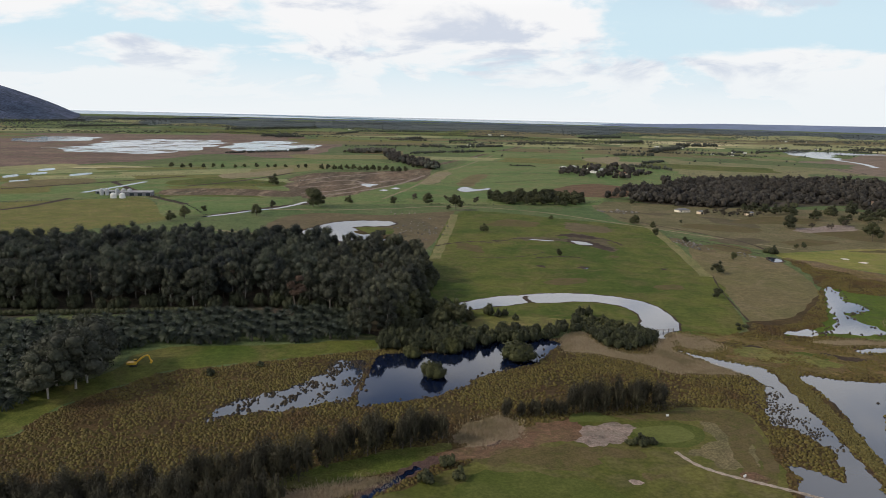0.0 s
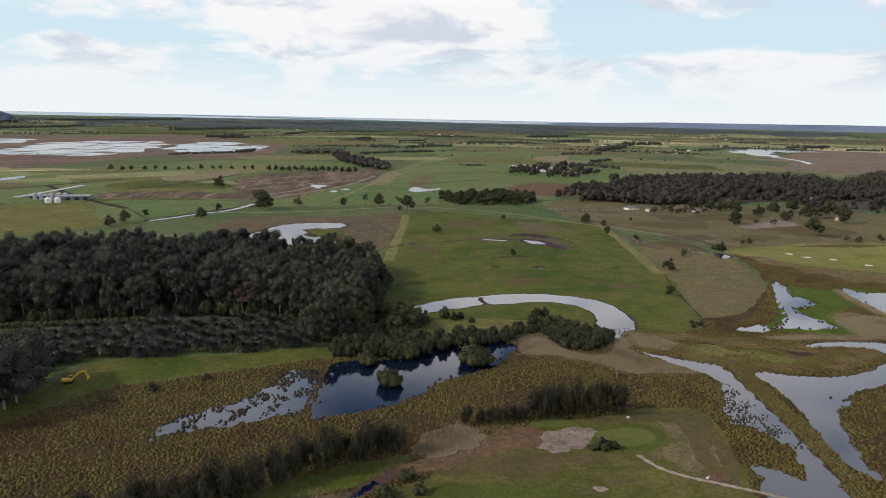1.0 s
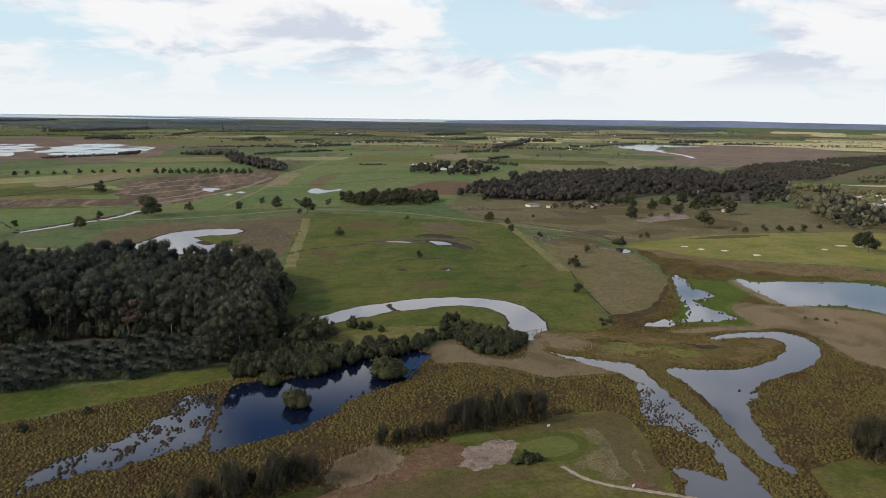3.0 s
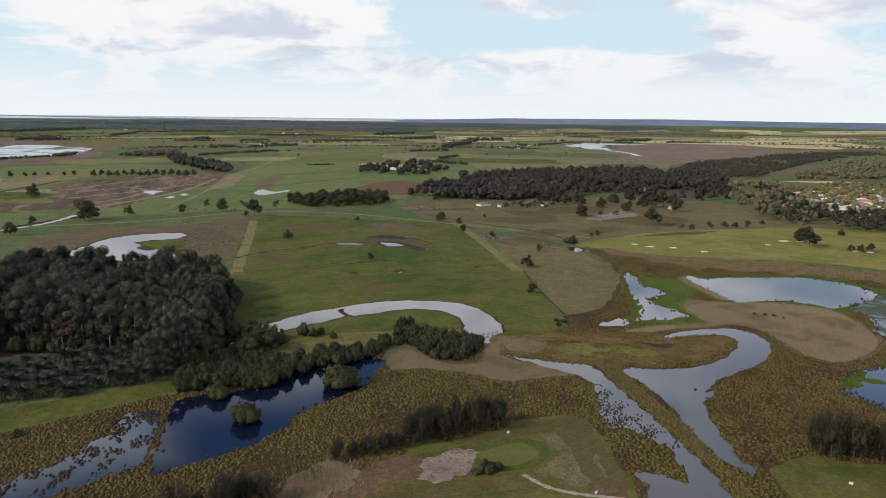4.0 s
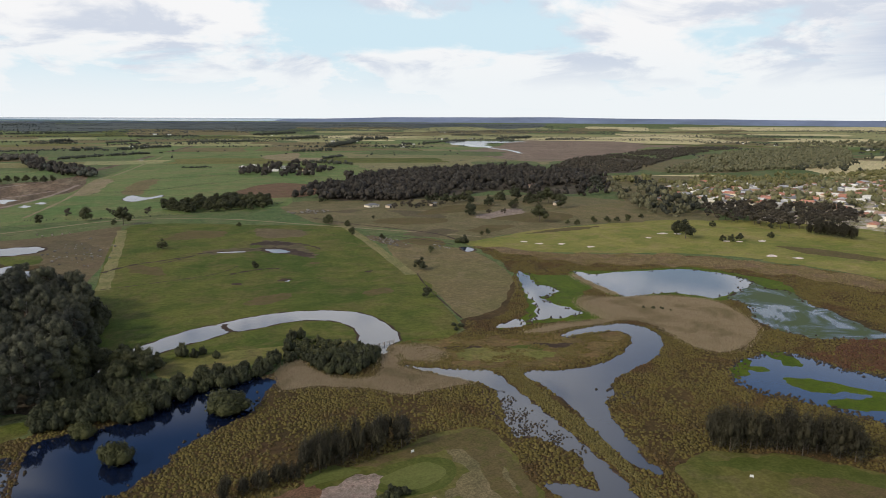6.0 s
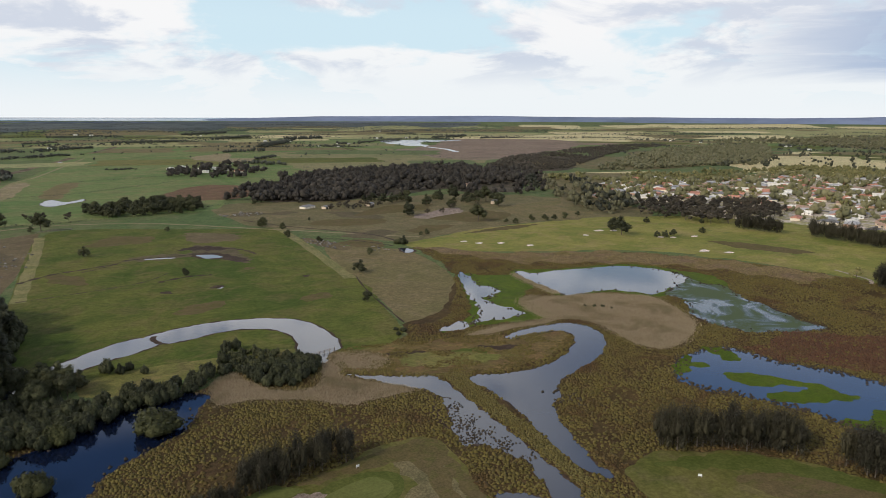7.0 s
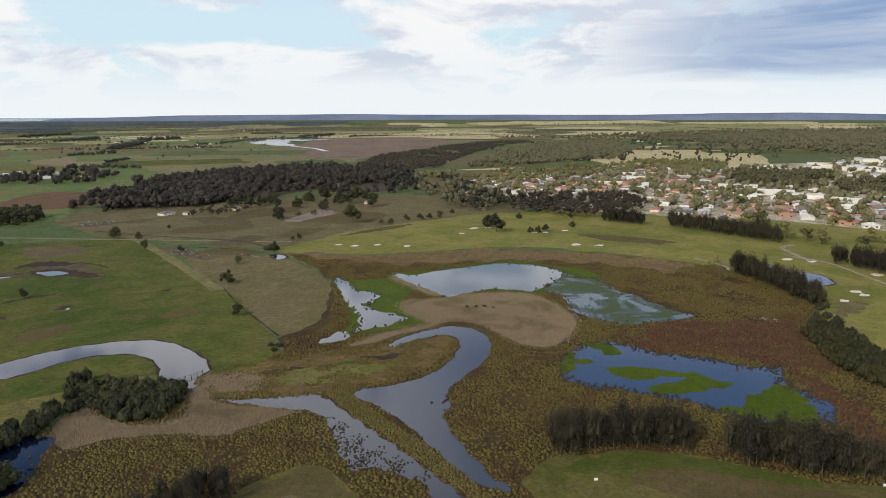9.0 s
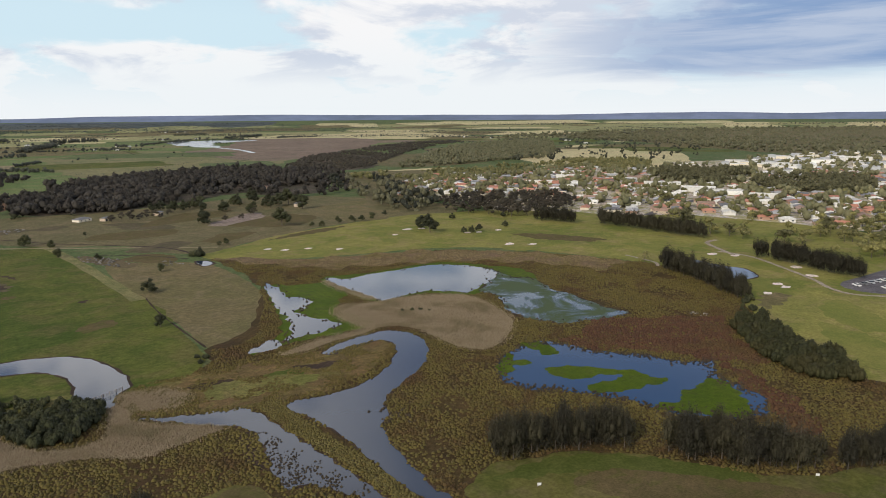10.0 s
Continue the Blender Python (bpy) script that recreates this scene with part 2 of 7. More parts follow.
SPIT = land("rough_spit", (0.112, 0.080, 0.034), (0.140, 0.110, 0.038), (0.134, 0.135, 0.034), wide=0.035, fine=0.5, amount=0.6, relief=0.5)
SAND = land("bunker_sand", (0.6, 0.55, 0.46), (0.7, 0.65, 0.56), wide=0.1, fine=0.8, relief=0.15)
SCRAPE = land("sandy_scrape", (0.2, 0.168, 0.13), (0.26, 0.22, 0.168), (0.13, 0.1, 0.075), wide=0.12, fine=1.2, amount=0.7)
GRAVEL = land("gravel", (0.27, 0.235, 0.175), (0.33, 0.29, 0.22), wide=0.05, fine=1.5, relief=0.2)
ROAD = land("asphalt", (0.10, 0.10, 0.10), (0.14, 0.135, 0.13), wide=0.05, fine=0.8, relief=0.1)
ALGAE = land("green_algae", (0.05, 0.085, 0.0), (0.066, 0.1, 0.002), (0.06, 0.07, 0.012), wide=0.06, fine=0.5, amount=0.5, relief=0.1, rough=0.7, vary=0.7)
# Tones raised to stand in for the sun patch over the town.
SUBURB = land("suburban_ground", (0.24, 0.24, 0.1), (0.34, 0.32, 0.17), (0.45, 0.42, 0.35), wide=0.03, fine=0.12, amount=0.9, gap=(0.44, 0.56))
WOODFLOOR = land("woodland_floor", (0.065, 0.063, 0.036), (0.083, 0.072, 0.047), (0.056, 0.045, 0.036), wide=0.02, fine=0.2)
# Blue base stands in for sky reflected by the pools, strongest in the second.
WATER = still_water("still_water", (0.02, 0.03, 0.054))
SKYTINTWATER = still_water("blue_pool_water", (0.018, 0.044, 0.098), 0.04, 0.02, 0.8)
DARKWATER = still_water("dark_pond_water", (0.004, 0.008, 0.024), 0.02, 0.01)
MURKY = still_water("weedy_water", (0.03, 0.06, 0.09), 0.16, 0.03, 0.8, (0.062, 0.085, 0.034), (0.42, 0.56), 0.04)
MURKY.node_tree.nodes["Principled BSDF"].inputs["Specular IOR Level"].default_value = 0.34
FARWATER = still_water("lake_water", (0.04, 0.05, 0.06), 0.12, 0.05, 0.1)
LAKE = still_water("flooded_marsh_water", (0.05, 0.06, 0.07), 0.12, 0.05, 0.1, (0.13, 0.10, 0.065), (0.52, 0.58), 0.012)
# Pale base: the bright sky's reflection is put into the sea's colour.
SEA = still_water("sea_water", (0.16, 0.24, 0.3), 0.25, 0.05, 0.02)

GUM = leaf("gum_leaves", (0.027, 0.034, 0.028), (0.058, 0.066, 0.049), 0.5)
GUMPALE = leaf("pale_gum_leaves", (0.038, 0.043, 0.032), (0.082, 0.086, 0.059), 0.4)
DEAD = leaf("rusty_leaves", (0.066, 0.046, 0.036), (0.105, 0.072, 0.054))
BROAD = leaf("broad_leaves", (0.04, 0.046, 0.025), (0.076, 0.08, 0.04))
MANGROVE = leaf("mangrove_leaves", (0.03, 0.035, 0.02), (0.058, 0.063, 0.033), 0.3)
SCRUB = leaf("olive_scrub_leaves", (0.024, 0.027, 0.013), (0.054, 0.056, 0.026), 0.2, 0.65, (0.062, 0.058, 0.026))
ISLET = leaf("olive_mangrove_leaves", (0.032, 0.036, 0.015), (0.068, 0.071, 0.029), 0.15)
CASUARINA = leaf("casuarina_needles", (0.033, 0.031, 0.02), (0.05, 0.047, 0.031), 0.35)
PALMLEAF = leaf("palm_fronds", (0.025, 0.034, 0.026), (0.058, 0.069, 0.047), 0.3, 0.5)
# Lighter than leaves are: the town's sunshine is put into the colour.
TOWNLEAF = leaf("garden_leaves", (0.1, 0.106, 0.046), (0.25, 0.235, 0.1), 0.45)
# Far trees: haze is imitated by paler, bluer leaf tones.
HAZYLEAF = leaf("distant_leaves", (0.046, 0.054, 0.046), (0.088, 0.092, 0.076), 0.25)
WOODLEAF = leaf("brownish_leaves", (0.042, 0.038, 0.031), (0.082, 0.074, 0.056), 0.3, 0.65, (0.1, 0.086, 0.066))
# Bluish tone is distance haze put into the leaf colour.
HAZYCOAST = leaf("coastal_leaves", (0.058, 0.074, 0.072), (0.074, 0.09, 0.085), 0.2)
OLIVE = leaf("plantation_leaves", (0.1, 0.104, 0.06), (0.18, 0.172, 0.098), 0.2)
BELTLEAF = leaf("gum_belt_leaves", (0.086, 0.088, 0.054), (0.16, 0.152, 0.09), 0.2)
TUSSOCK = leaf("rush_tussocks", (0.07, 0.057, 0.017), (0.124, 0.1, 0.029), 0.0, 0.65, (0.088, 0.054, 0.023))
TUSSOCKRED = leaf("russet_tussocks", (0.06, 0.03, 0.019), (0.1, 0.052, 0.028), 0.0, 0.65, (0.102, 0.064, 0.028))
REED = leaf("dry_reeds", (0.25, 0.198, 0.13), (0.37, 0.3, 0.205), 0.0, 0.8, (0.25, 0.205, 0.12))
BARK = plain("bark", (0.10, 0.08, 0.06), 0.9, vary=0.35)
PALEBARK = plain("pale_gum_bark", (0.2, 0.18, 0.155), 0.8, vary=0.35)
WALLS = [plain("wall_%s" % k, c, 0.8, vary=0.12, per_object=0.12) for k, c in
         (("cream", (0.72, 0.65, 0.52)), ("brick", (0.42, 0.27, 0.19)), ("white", (0.8, 0.78, 0.74)), ("tan", (0.58, 0.47, 0.35)))]
ROOFS = [plain("roof_%s" % k, c, 0.7, vary=0.2, scale=0.6, per_object=0.2) for k, c in
         (("terracotta", (0.44, 0.2, 0.135)), ("grey", (0.38, 0.38, 0.39)), ("brown", (0.3, 0.2, 0.15)), ("pale", (0.72, 0.7, 0.65)), ("charcoal", (0.16, 0.16, 0.17)))]
STEEL = plain("sheet_steel", (0.5, 0.51, 0.52), 0.45, 0.3, vary=0.12)
WHITE = plain("white_paint", (0.78, 0.77, 0.74), 0.5, vary=0.08)
YELLOW = plain("yellow_paint", (0.62, 0.38, 0.03), 0.45, vary=0.15)
BLACK = plain("black_rubber", (0.025, 0.025, 0.025), 0.8)
GLASS = plain("dark_glass", (0.03, 0.04, 0.05), 0.08, vary=0.05)
TIMBER = plain("weathered_timber", (0.25, 0.21, 0.17), 0.85, vary=0.3)
STONE = plain("pale_stone", (0.15, 0.138, 0.125), 0.9, vary=0.25, per_object=0.6)
# Distance haze is painted into the colours of hills, coast and ridge.
HAZYHILL = land("wooded_hill", (0.06, 0.08, 0.112), (0.074, 0.094, 0.122), wide=0.004, fine=0.02, relief=0.0)
HAZYFLOOR = land("coastal_woodland_floor", (0.062, 0.08, 0.074), (0.08, 0.097, 0.08), wide=0.004, fine=0.02, relief=0.0, vary=0.6)
HAZYRIDGE = land("distant_ridge", (0.145, 0.188, 0.245), (0.155, 0.198, 0.256), wide=0.0008, fine=0.0015, relief=0.0, vary=0.35)

# ---- helpers for land and meshes ----
rng = np.random.default_rng(7)


def rise(x, y):
    """The plain is level, and climbs gently towards the far coast and hills."""
    s = np.clip((np.hypot(x, y) - 2600) / 2200, 0, 1.1)
    return 62 * s * s


def tri_mesh(name, verts, tris):
    me = bpy.data.meshes.new(name)
    verts, tris = np.asarray(verts, float), np.asarray(tris, int)
    me.vertices.add(len(verts))
    me.vertices.foreach_set("co", verts.ravel())
    me.loops.add(len(tris) * 3)
    me.loops.foreach_set("vertex_index", tris.ravel())
    me.polygons.add(len(tris))
    me.polygons.foreach_set("loop_start", np.arange(len(tris)) * 3)
    me.update(calc_edges=True)
    return me


def mesh_ob(name, me, material, parent=None, label=""):
    ob = new(name, me)
    if not me.materials:
        me.materials.append(material)
    if parent:
        ob.parent = parent
    if label:
        ob["label"] = label
    return ob


def part(name, bm, material, parent=None, label=""):
    me = bpy.data.meshes.new(name)
    bm.to_mesh(me)
    bm.free()
    return mesh_ob(name, me, material, parent, label)


def ring(points, steps=6):
    """A smooth closed line through the corners of a plan."""
    p = np.array(points, float)
    a, b, c, d = np.roll(p, 1, 0), p, np.roll(p, -1, 0), np.roll(p, -2, 0)
    out = []
    for u in np.arange(steps) / steps:
        out.append(0.5 * (2 * b + (c - a) * u + (2 * a - 5 * b + 4 * c - d) * u ** 2 + (3 * b - 3 * c + d - a) * u ** 3))
    return np.stack(out, 1).reshape(-1, 2)


def wander(line, rough, seed, wave=6.0):
    """Moves a line in and out, unevenly, by about that many metres."""
    r = np.random.default_rng(seed)
    step = np.linalg.norm(np.roll(line, -1, 0) - line, axis=1)
    s = np.concatenate([[0], np.cumsum(step)[:-1]])
    whole = step.sum()
    side = np.roll(line, -1, 0) - np.roll(line, 1, 0)
    side = np.stack([side[:, 1], -side[:, 0]], 1) / (np.linalg.norm(side, axis=1)[:, None] + 1e-6)
    off = np.zeros(len(line))
    for k, w in ((1, 1.0), (2.3, 0.6), (5.1, 0.35)):
        turns = max(1, round(whole / (wave * 3 / k)))
        off += w * np.sin(2 * np.pi * turns * s / whole + r.uniform(0, 6.3))
    return line + side * (off * rough)[:, None]


def inside(line, x, y):
    hit = np.zeros(len(x), bool)
    for (x0, y0), (x1, y1) in zip(line, np.roll(line, -1, 0)):
        if y0 != y1:
            hit ^= ((y0 > y) != (y1 > y)) & (x < (x1 - x0) * (y - y0) / (y1 - y0) + x0)
    return hit


def grown(line, by):
    """The same outline, moved outwards."""
    side = np.roll(line, -1, 0) - np.roll(line, 1, 0)
    side = np.stack([side[:, 1], -side[:, 0]], 1) / (np.linalg.norm(side, axis=1)[:, None] + 1e-6)
    area = np.sum(line[:, 0] * np.roll(line[:, 1], -1) - line[:, 1] * np.roll(line[:, 0], -1))
    return line + side * by * np.sign(area)


def sheet(name, line, material, level, label="", category="", kind="structure"):
    """A flat area of ground or water with that outline."""
    from mathutils.geometry import tessellate_polygon
    v = [Vector((x, y, 0)) for x, y in line]
    level += (len(scene.objects) % 23) * 0.012
    away = math.hypot(*line.mean(0))
    z = rise(line[:, 0], line[:, 1]) + level * min(0.03, max(0.008, 0.008 + (away - 250) * 3e-5))
    me = tri_mesh(name, np.column_stack([line, z]), tessellate_polygon([v]))
    up = np.empty(len(me.polygons) * 3)
    me.polygons.foreach_get("normal", up)
    if up.reshape(-1, 3)[:, 2].mean() < 0:
        me.flip_normals()
    ob = mesh_ob(name, me, material)
    return tagged(ob, label, category, kind=kind)


AREAS = {}


def area(name, points, material, level, label="", category="", rough=0.5, wave=6.0, steps=6):
    line = wander(ring(points, steps), rough, len(AREAS) + 5, wave)
    AREAS.setdefault(name, []).append(line)
    return sheet(name, line, material, level, label, category)


def band(name, points, width, material, level, label, category="path", rough=0.15):
    """A path, track or road of one width along a line."""
    p = np.array(points, float)
    fine = ring(np.vstack([p, p[::-1]]), 8)[: (len(p) - 1) * 8 + 1]
    side = np.gradient(fine, axis=0)
    side = np.stack([side[:, 1], -side[:, 0]], 1) / np.linalg.norm(side, axis=1)[:, None]
    w = width / 2 + rough * np.sin(np.arange(len(fine)) * 1.7)
    line = np.vstack([fine + side * w[:, None], (fine - side * w[:, None])[::-1]])
    AREAS.setdefault(name, []).append(line)
    return sheet(name, line, material, level, label, category)


def bank(name, points, width, label):
    """The dark muddy margin just outside the water with that outline."""
    line = wander(grown(ring(points), width), 0.3, len(AREAS) + 40, 3.0)
    return sheet(name, line, MUD, 5.6, label, "mud")


def pool(name, points, material, label, margin=1.2, rough=0.35, level=6.4, wave=4.0):
    if margin:
        bank("mud_margin", points, margin, "dark muddy margin of a pool of still water")
    return area(name, points, material, level, label, "water", rough, wave)


# ---- the plain, one sheet out to the horizon ----
radii = np.concatenate([np.linspace(0, 2600, 14), np.linspace(2680, 4880, 28)])
turns = np.linspace(0, 2 * np.pi, 145)[:-1]
gx, gy = (radii[:, None] * np.sin(turns)).ravel(), (radii[:, None] * np.cos(turns)).ravel()
i, j = np.meshgrid(np.arange(len(radii) - 1), np.arange(144), indexing="ij")
a, b, c, d = (i * 144 + j).ravel(), (i * 144 + (j + 1) % 144).ravel(), ((i + 1) * 144 + (j + 1) % 144).ravel(), ((i + 1) * 144 + j).ravel()
ground = mesh_ob("ground", tri_mesh("ground", np.column_stack([gx, gy, rise(gx, gy)]), np.vstack([np.column_stack([a, b, c]), np.column_stack([a, c, d])])), PASTURE)
tagged(ground, "level grazing plain of green and olive pasture", "ground", kind="structure")

# wetland and pastures
area("wetland", [(-140, 140), (-113, 167), (-111, 179), (-107, 191), (-100, 202), (-89, 217), (-72, 224), (-54, 231), (-28, 242), (-21, 244), (10, 250), (48, 262), (70, 275), (92, 268), (113, 273),
                 (127, 275), (140, 290), (159, 301), (186, 332), (205, 362), (214, 390), (222, 440), (228, 436), (252, 396), (286, 374), (326, 355), (358, 316), (372, 283),
                 (380, 248), (383, 222), (372, 192), (348, 170), (321, 156), (309, 145), (296, 132), (288, 121), (288, 113), (274, 107), (265, 101), (263, 95), (262, 80), (215, 60), (100, 90), (0, 105), (-95, 100)],
     BOG, 1, "boggy wetland of olive rushes and dark mud", "wetland", 1.2)
area("green_paddock", [(-12, 300), (-8, 394), (11, 599), (42, 628), (104, 594), (153, 566), (168, 548), (154, 380), (141, 322), (128, 278), (103, 270), (80, 285), (40, 290)],
     PADDOCK, 2.4, "green cattle paddock cropped short", "paddock", 0.8)
area("rough_paddock", [(160, 572), (200, 530), (222, 455), (251, 464), (334, 483), (414, 482), (462, 457), (505, 500), (490, 600), (430, 690), (300, 700), (240, 710), (185, 730), (150, 690)], OLIVEGRASS, 0.6, "dry olive-brown rough paddock below the dark wood", "paddock", 1.5, 20)
area("dry_paddock", [(150, 372), (143, 325), (136, 292), (146, 286), (157, 291), (171, 309), (187, 330), (198, 352), (205, 372), (211, 400), (213, 425), (205, 446), (190, 462), (174, 470), (163, 440)], TAN, 2, "dry tan paddock beside the wetland", "paddock", 0.4)
area("pond_paddock", [(-132, 553), (-106, 594), (-49, 591), (5, 622), (11, 604), (-8, 442), (-29, 435), (-120, 490)], DAMPTAN, 1.5, "brownish paddock round a flooded hollow", "paddock")
area("bright_paddock", [(-289, 448), (-400, 591), (-341, 642), (-292, 672), (-236, 582), (-216, 535), (-248, 490)], OLIVEGREEN, 1, "green paddock beyond the wood", "paddock")
area("lush_field", [(-130, 668), (-69, 863), (20, 1182), (60, 1500), (100, 2300), (480, 2350), (440, 1700), (420, 1300), (400, 1080), (330, 960), (200, 875), (185, 780), (150, 690), (60, 680), (-40, 668)], LUSH, 1, "bright green flat fields in the distance", "field", 1.5, 20)
area("lush_field", [(-620, 700), (-560, 870), (-420, 1130), (-280, 1300), (-150, 1300), (-60, 1200), (-190, 1020), (-200, 860), (-150, 710), (-280, 680), (-420, 620)], LUSH, 1, "green dairy fields beyond the wood", "field", 1.5, 20)
area("olive_plain", [(400, 1080), (560, 1060), (700, 1080), (800, 1190), (750, 1380), (820, 1620), (1000, 2000), (900, 2400), (480, 2400), (440, 1700), (420, 1300)], OLIVEPLAIN, 1.3, "open olive-green grazing plain", "field", 4, 30)
area("marsh_flat", [(-1324, 2099), (-1044, 2431), (-763, 2681), (-339, 2293), (-273, 1754), (-281, 1323), (-452, 1387), (-500, 1157), (-560, 1041), (-614, 966)], MARSH, 1, "brown flooded marsh flats round a far lake", "marsh", 6, 40)
area("yellow_field", [(-598, 940), (-517, 1056), (-430, 1014), (-473, 920), (-558, 877)], LIME, 2, "yellow-green strip of field", "field", 2, 20)
area("earthworks", [(-195, 865), (-181, 1000), (-120, 1040), (-60, 1080), (-19, 1150), (-23, 953), (-67, 833), (-95, 740), (-126, 700), (-149, 720)], EARTH, 2, "stripped brown earth with tracks and puddles", "earth", 2, 20)
area("ploughed_strip", [(-293, 917), (-265, 1079), (-217, 1059), (-251, 903)], EARTH, 2, "narrow strip of bare brown earth", "earth", 1, 20)
area("brown_yard", [(136, 845), (194, 927), (246, 891), (240, 820), (192, 769), (137, 783)], EARTHROUGH, 2, "trampled brown paddock", "paddock", 2, 20)
area("brown_flat", [(817, 1599), (1062, 1824), (1448, 2238), (1745, 1918), (1806, 1742), (1211, 1411), (804, 1174), (752, 1369)], HAZEL, 1.5, "wide flat of brown marsh grass", "marsh", 6, 40)
area("tan_field", [(317, 1546), (436, 1652), (492, 1520), (396, 1333), (310, 1403)], TRACK, 3, "pale tan field among green ones", "field", 3, 20)
area("bare_patch", [(290, 562), (351, 596), (344, 566), (306, 541)], SCRAPE, 2, "pale bare patch in a paddock", "earth", 1.5)
area("sunlit_field", [(393, 573), (473, 587), (479, 544), (411, 480), (369, 496)], TAN, 2, "dry yellowish field beside the golf course", "field", 1.5)
area("straw_field", [(883, 858), (1083, 840), (974, 705), (1100, 690), (1237, 708), (1500, 830), (1943, 1071), (1610, 1046), (1400, 960), (1195, 902), (1000, 880)], STRAW, 1, "straw-coloured field beyond the town", "field", 4, 40)
area("straw_field", [(1030, 560), (1123, 544), (1285, 668), (1566, 805), (1500, 830), (1237, 708), (1100, 690), (1060, 640)], STRAW, 1.2, "straw-coloured field beyond the town", "field", 4, 40)
area("straw_field", [(1285, 668), (1123, 544), (1272, 581), (1568, 743), (1566, 805)], STRAW, 1, "straw-coloured field beyond the town", "field", 4, 40)
area("straw_field", [(1764, 2150), (1665, 1794), (1939, 1702), (2396, 2094), (2258, 2307)], STRAW, 3, "far pale straw-coloured field", "field", 6, 60)
area("straw_field", [(612, 760), (700, 800), (800, 790), (860, 800), (760, 840), (660, 850)], STRAW, 1.2, "pale dry strip behind the wood", "field", 4, 40)
area("straw_field", [(1400, 2300), (1800, 2500), (2300, 2250), (2100, 1950), (1800, 1980)], STRAW, 1, "far pale straw-coloured field", "field", 6, 60)
area("bright_field", [(900, 2500), (1300, 2900), (1800, 2650), (1450, 2350)], LIME, 8, "far bright green field", "field", 6, 60)
area("bright_field", [(350, 2500), (500, 3000), (900, 3000), (800, 2500)], LIME, 8, "far bright green field", "field", 6, 60)
area("lush_field", [(-700, 2700), (-500, 3100), (100, 3000), (50, 2400), (-250, 2350)], LUSH, 8, "far green dairy field", "field", 6, 60)
area("suburb", [(505, 600), (690, 675), (838, 674), (1061, 672), (1290, 520), (1647, 458), (1774, 358), (1519, 250), (900, 150), (623, 140), (577, 200), (570, 260), (560, 302), (520, 331), (520, 385), (500, 438), (540, 513)],
     SUBURB, 1, "suburban gardens, lawns and yards of a country town", "suburb", 2)
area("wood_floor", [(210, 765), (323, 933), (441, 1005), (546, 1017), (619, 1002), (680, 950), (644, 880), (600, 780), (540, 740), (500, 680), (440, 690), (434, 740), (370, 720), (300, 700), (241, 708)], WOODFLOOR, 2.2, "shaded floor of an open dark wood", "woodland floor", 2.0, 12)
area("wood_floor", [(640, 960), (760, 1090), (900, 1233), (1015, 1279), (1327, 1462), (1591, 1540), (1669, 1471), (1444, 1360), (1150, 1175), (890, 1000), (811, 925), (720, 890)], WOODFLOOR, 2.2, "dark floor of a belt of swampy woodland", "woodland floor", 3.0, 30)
area("wood_floor", [(811, 925), (890, 1000), (1150, 1175), (1518, 1342), (1877, 1290), (1374, 960), (1148, 890), (929, 830), (827, 860)], OLIVEGRASS, 2.4, "olive undergrowth of a plantation", "woodland floor", 3.0, 30)
area("wood_floor", [(1580, 518), (1700, 720), (1960, 1080), (2071, 1353), (2300, 1700), (3300, 1300), (3700, 500), (3300, 300), (2600, 300), (1700, 290)], OLIVEGRASS, 2.4, "olive undergrowth of broad bushland", "woodland floor", 6.0, 60)
area("wood_floor", [(620, 840), (700, 860), (790, 800), (880, 720), (820, 630), (690, 630), (600, 650), (500, 540), (450, 500), (440, 540), (520, 640), (590, 780)], OLIVEGRASS, 2.4, "dry grass under open gum trees", "woodland floor", 3.0, 30)
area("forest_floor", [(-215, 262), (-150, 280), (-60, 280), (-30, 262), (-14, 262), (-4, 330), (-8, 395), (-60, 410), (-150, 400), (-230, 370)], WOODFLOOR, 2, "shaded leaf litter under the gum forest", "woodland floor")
area("grass_strip", [(-135, 165), (-122, 196), (-108, 212), (-102, 238), (-61, 246), (-27, 254), (-22, 246), (-28, 242), (-54, 231), (-72, 224), (-89, 217), (-100, 202), (-107, 191), (-111, 179), (-113, 167)], PADDOCK, 2, "mown grass strip between palms and wetland", "grass", 0.6)
area("meander_meadow", [(14, 290), (25, 303), (42, 307), (60, 312), (75, 315), (85, 307), (87, 294), (85, 283), (80, 278), (60, 274), (40, 272), (24, 268), (12, 276)], OLIVEGREEN, 3, "small yellow-green meadow inside the bend of the oxbow", "meadow", 0.5)

# drains, mud and worn ground in the paddocks
def blot(x, y, wide, deep, turn, material, level, label, category="earth", rough=0.6):
    q = np.linspace(0, 2 * np.pi, 11)[:-1]
    k = np.random.default_rng(int(x * 7 + y)).uniform(0.7, 1.25, 10)
    c, s_ = math.cos(turn), math.sin(turn)
    px, py = np.cos(q) * wide * k, np.sin(q) * deep * k
    area("worn_ground", list(zip(x + px * c - py * s_, y + px * s_ + py * c)), material, level, label, category, rough, 4)


band("drain", [(159, 613), (179, 566), (202, 530), (222, 491), (222, 450)], 2.0, MUD, 5, "dark ditch between paddocks", "ditch", 0.4)
band("drain", [(183, 502), (200, 480), (213, 450)], 1.5, MUD, 5, "dark ditch between paddocks", "ditch", 0.4)
band("drain", [(136, 292), (145, 344), (154, 380)], 0.8, MUD, 5, "dark fence line between paddocks", "ditch", 0.2)
band("drain", [(50, 484), (40, 474), (28, 466)], 1.2, MUD, 5, "thin wet drain across the paddock", "ditch", 0.3)
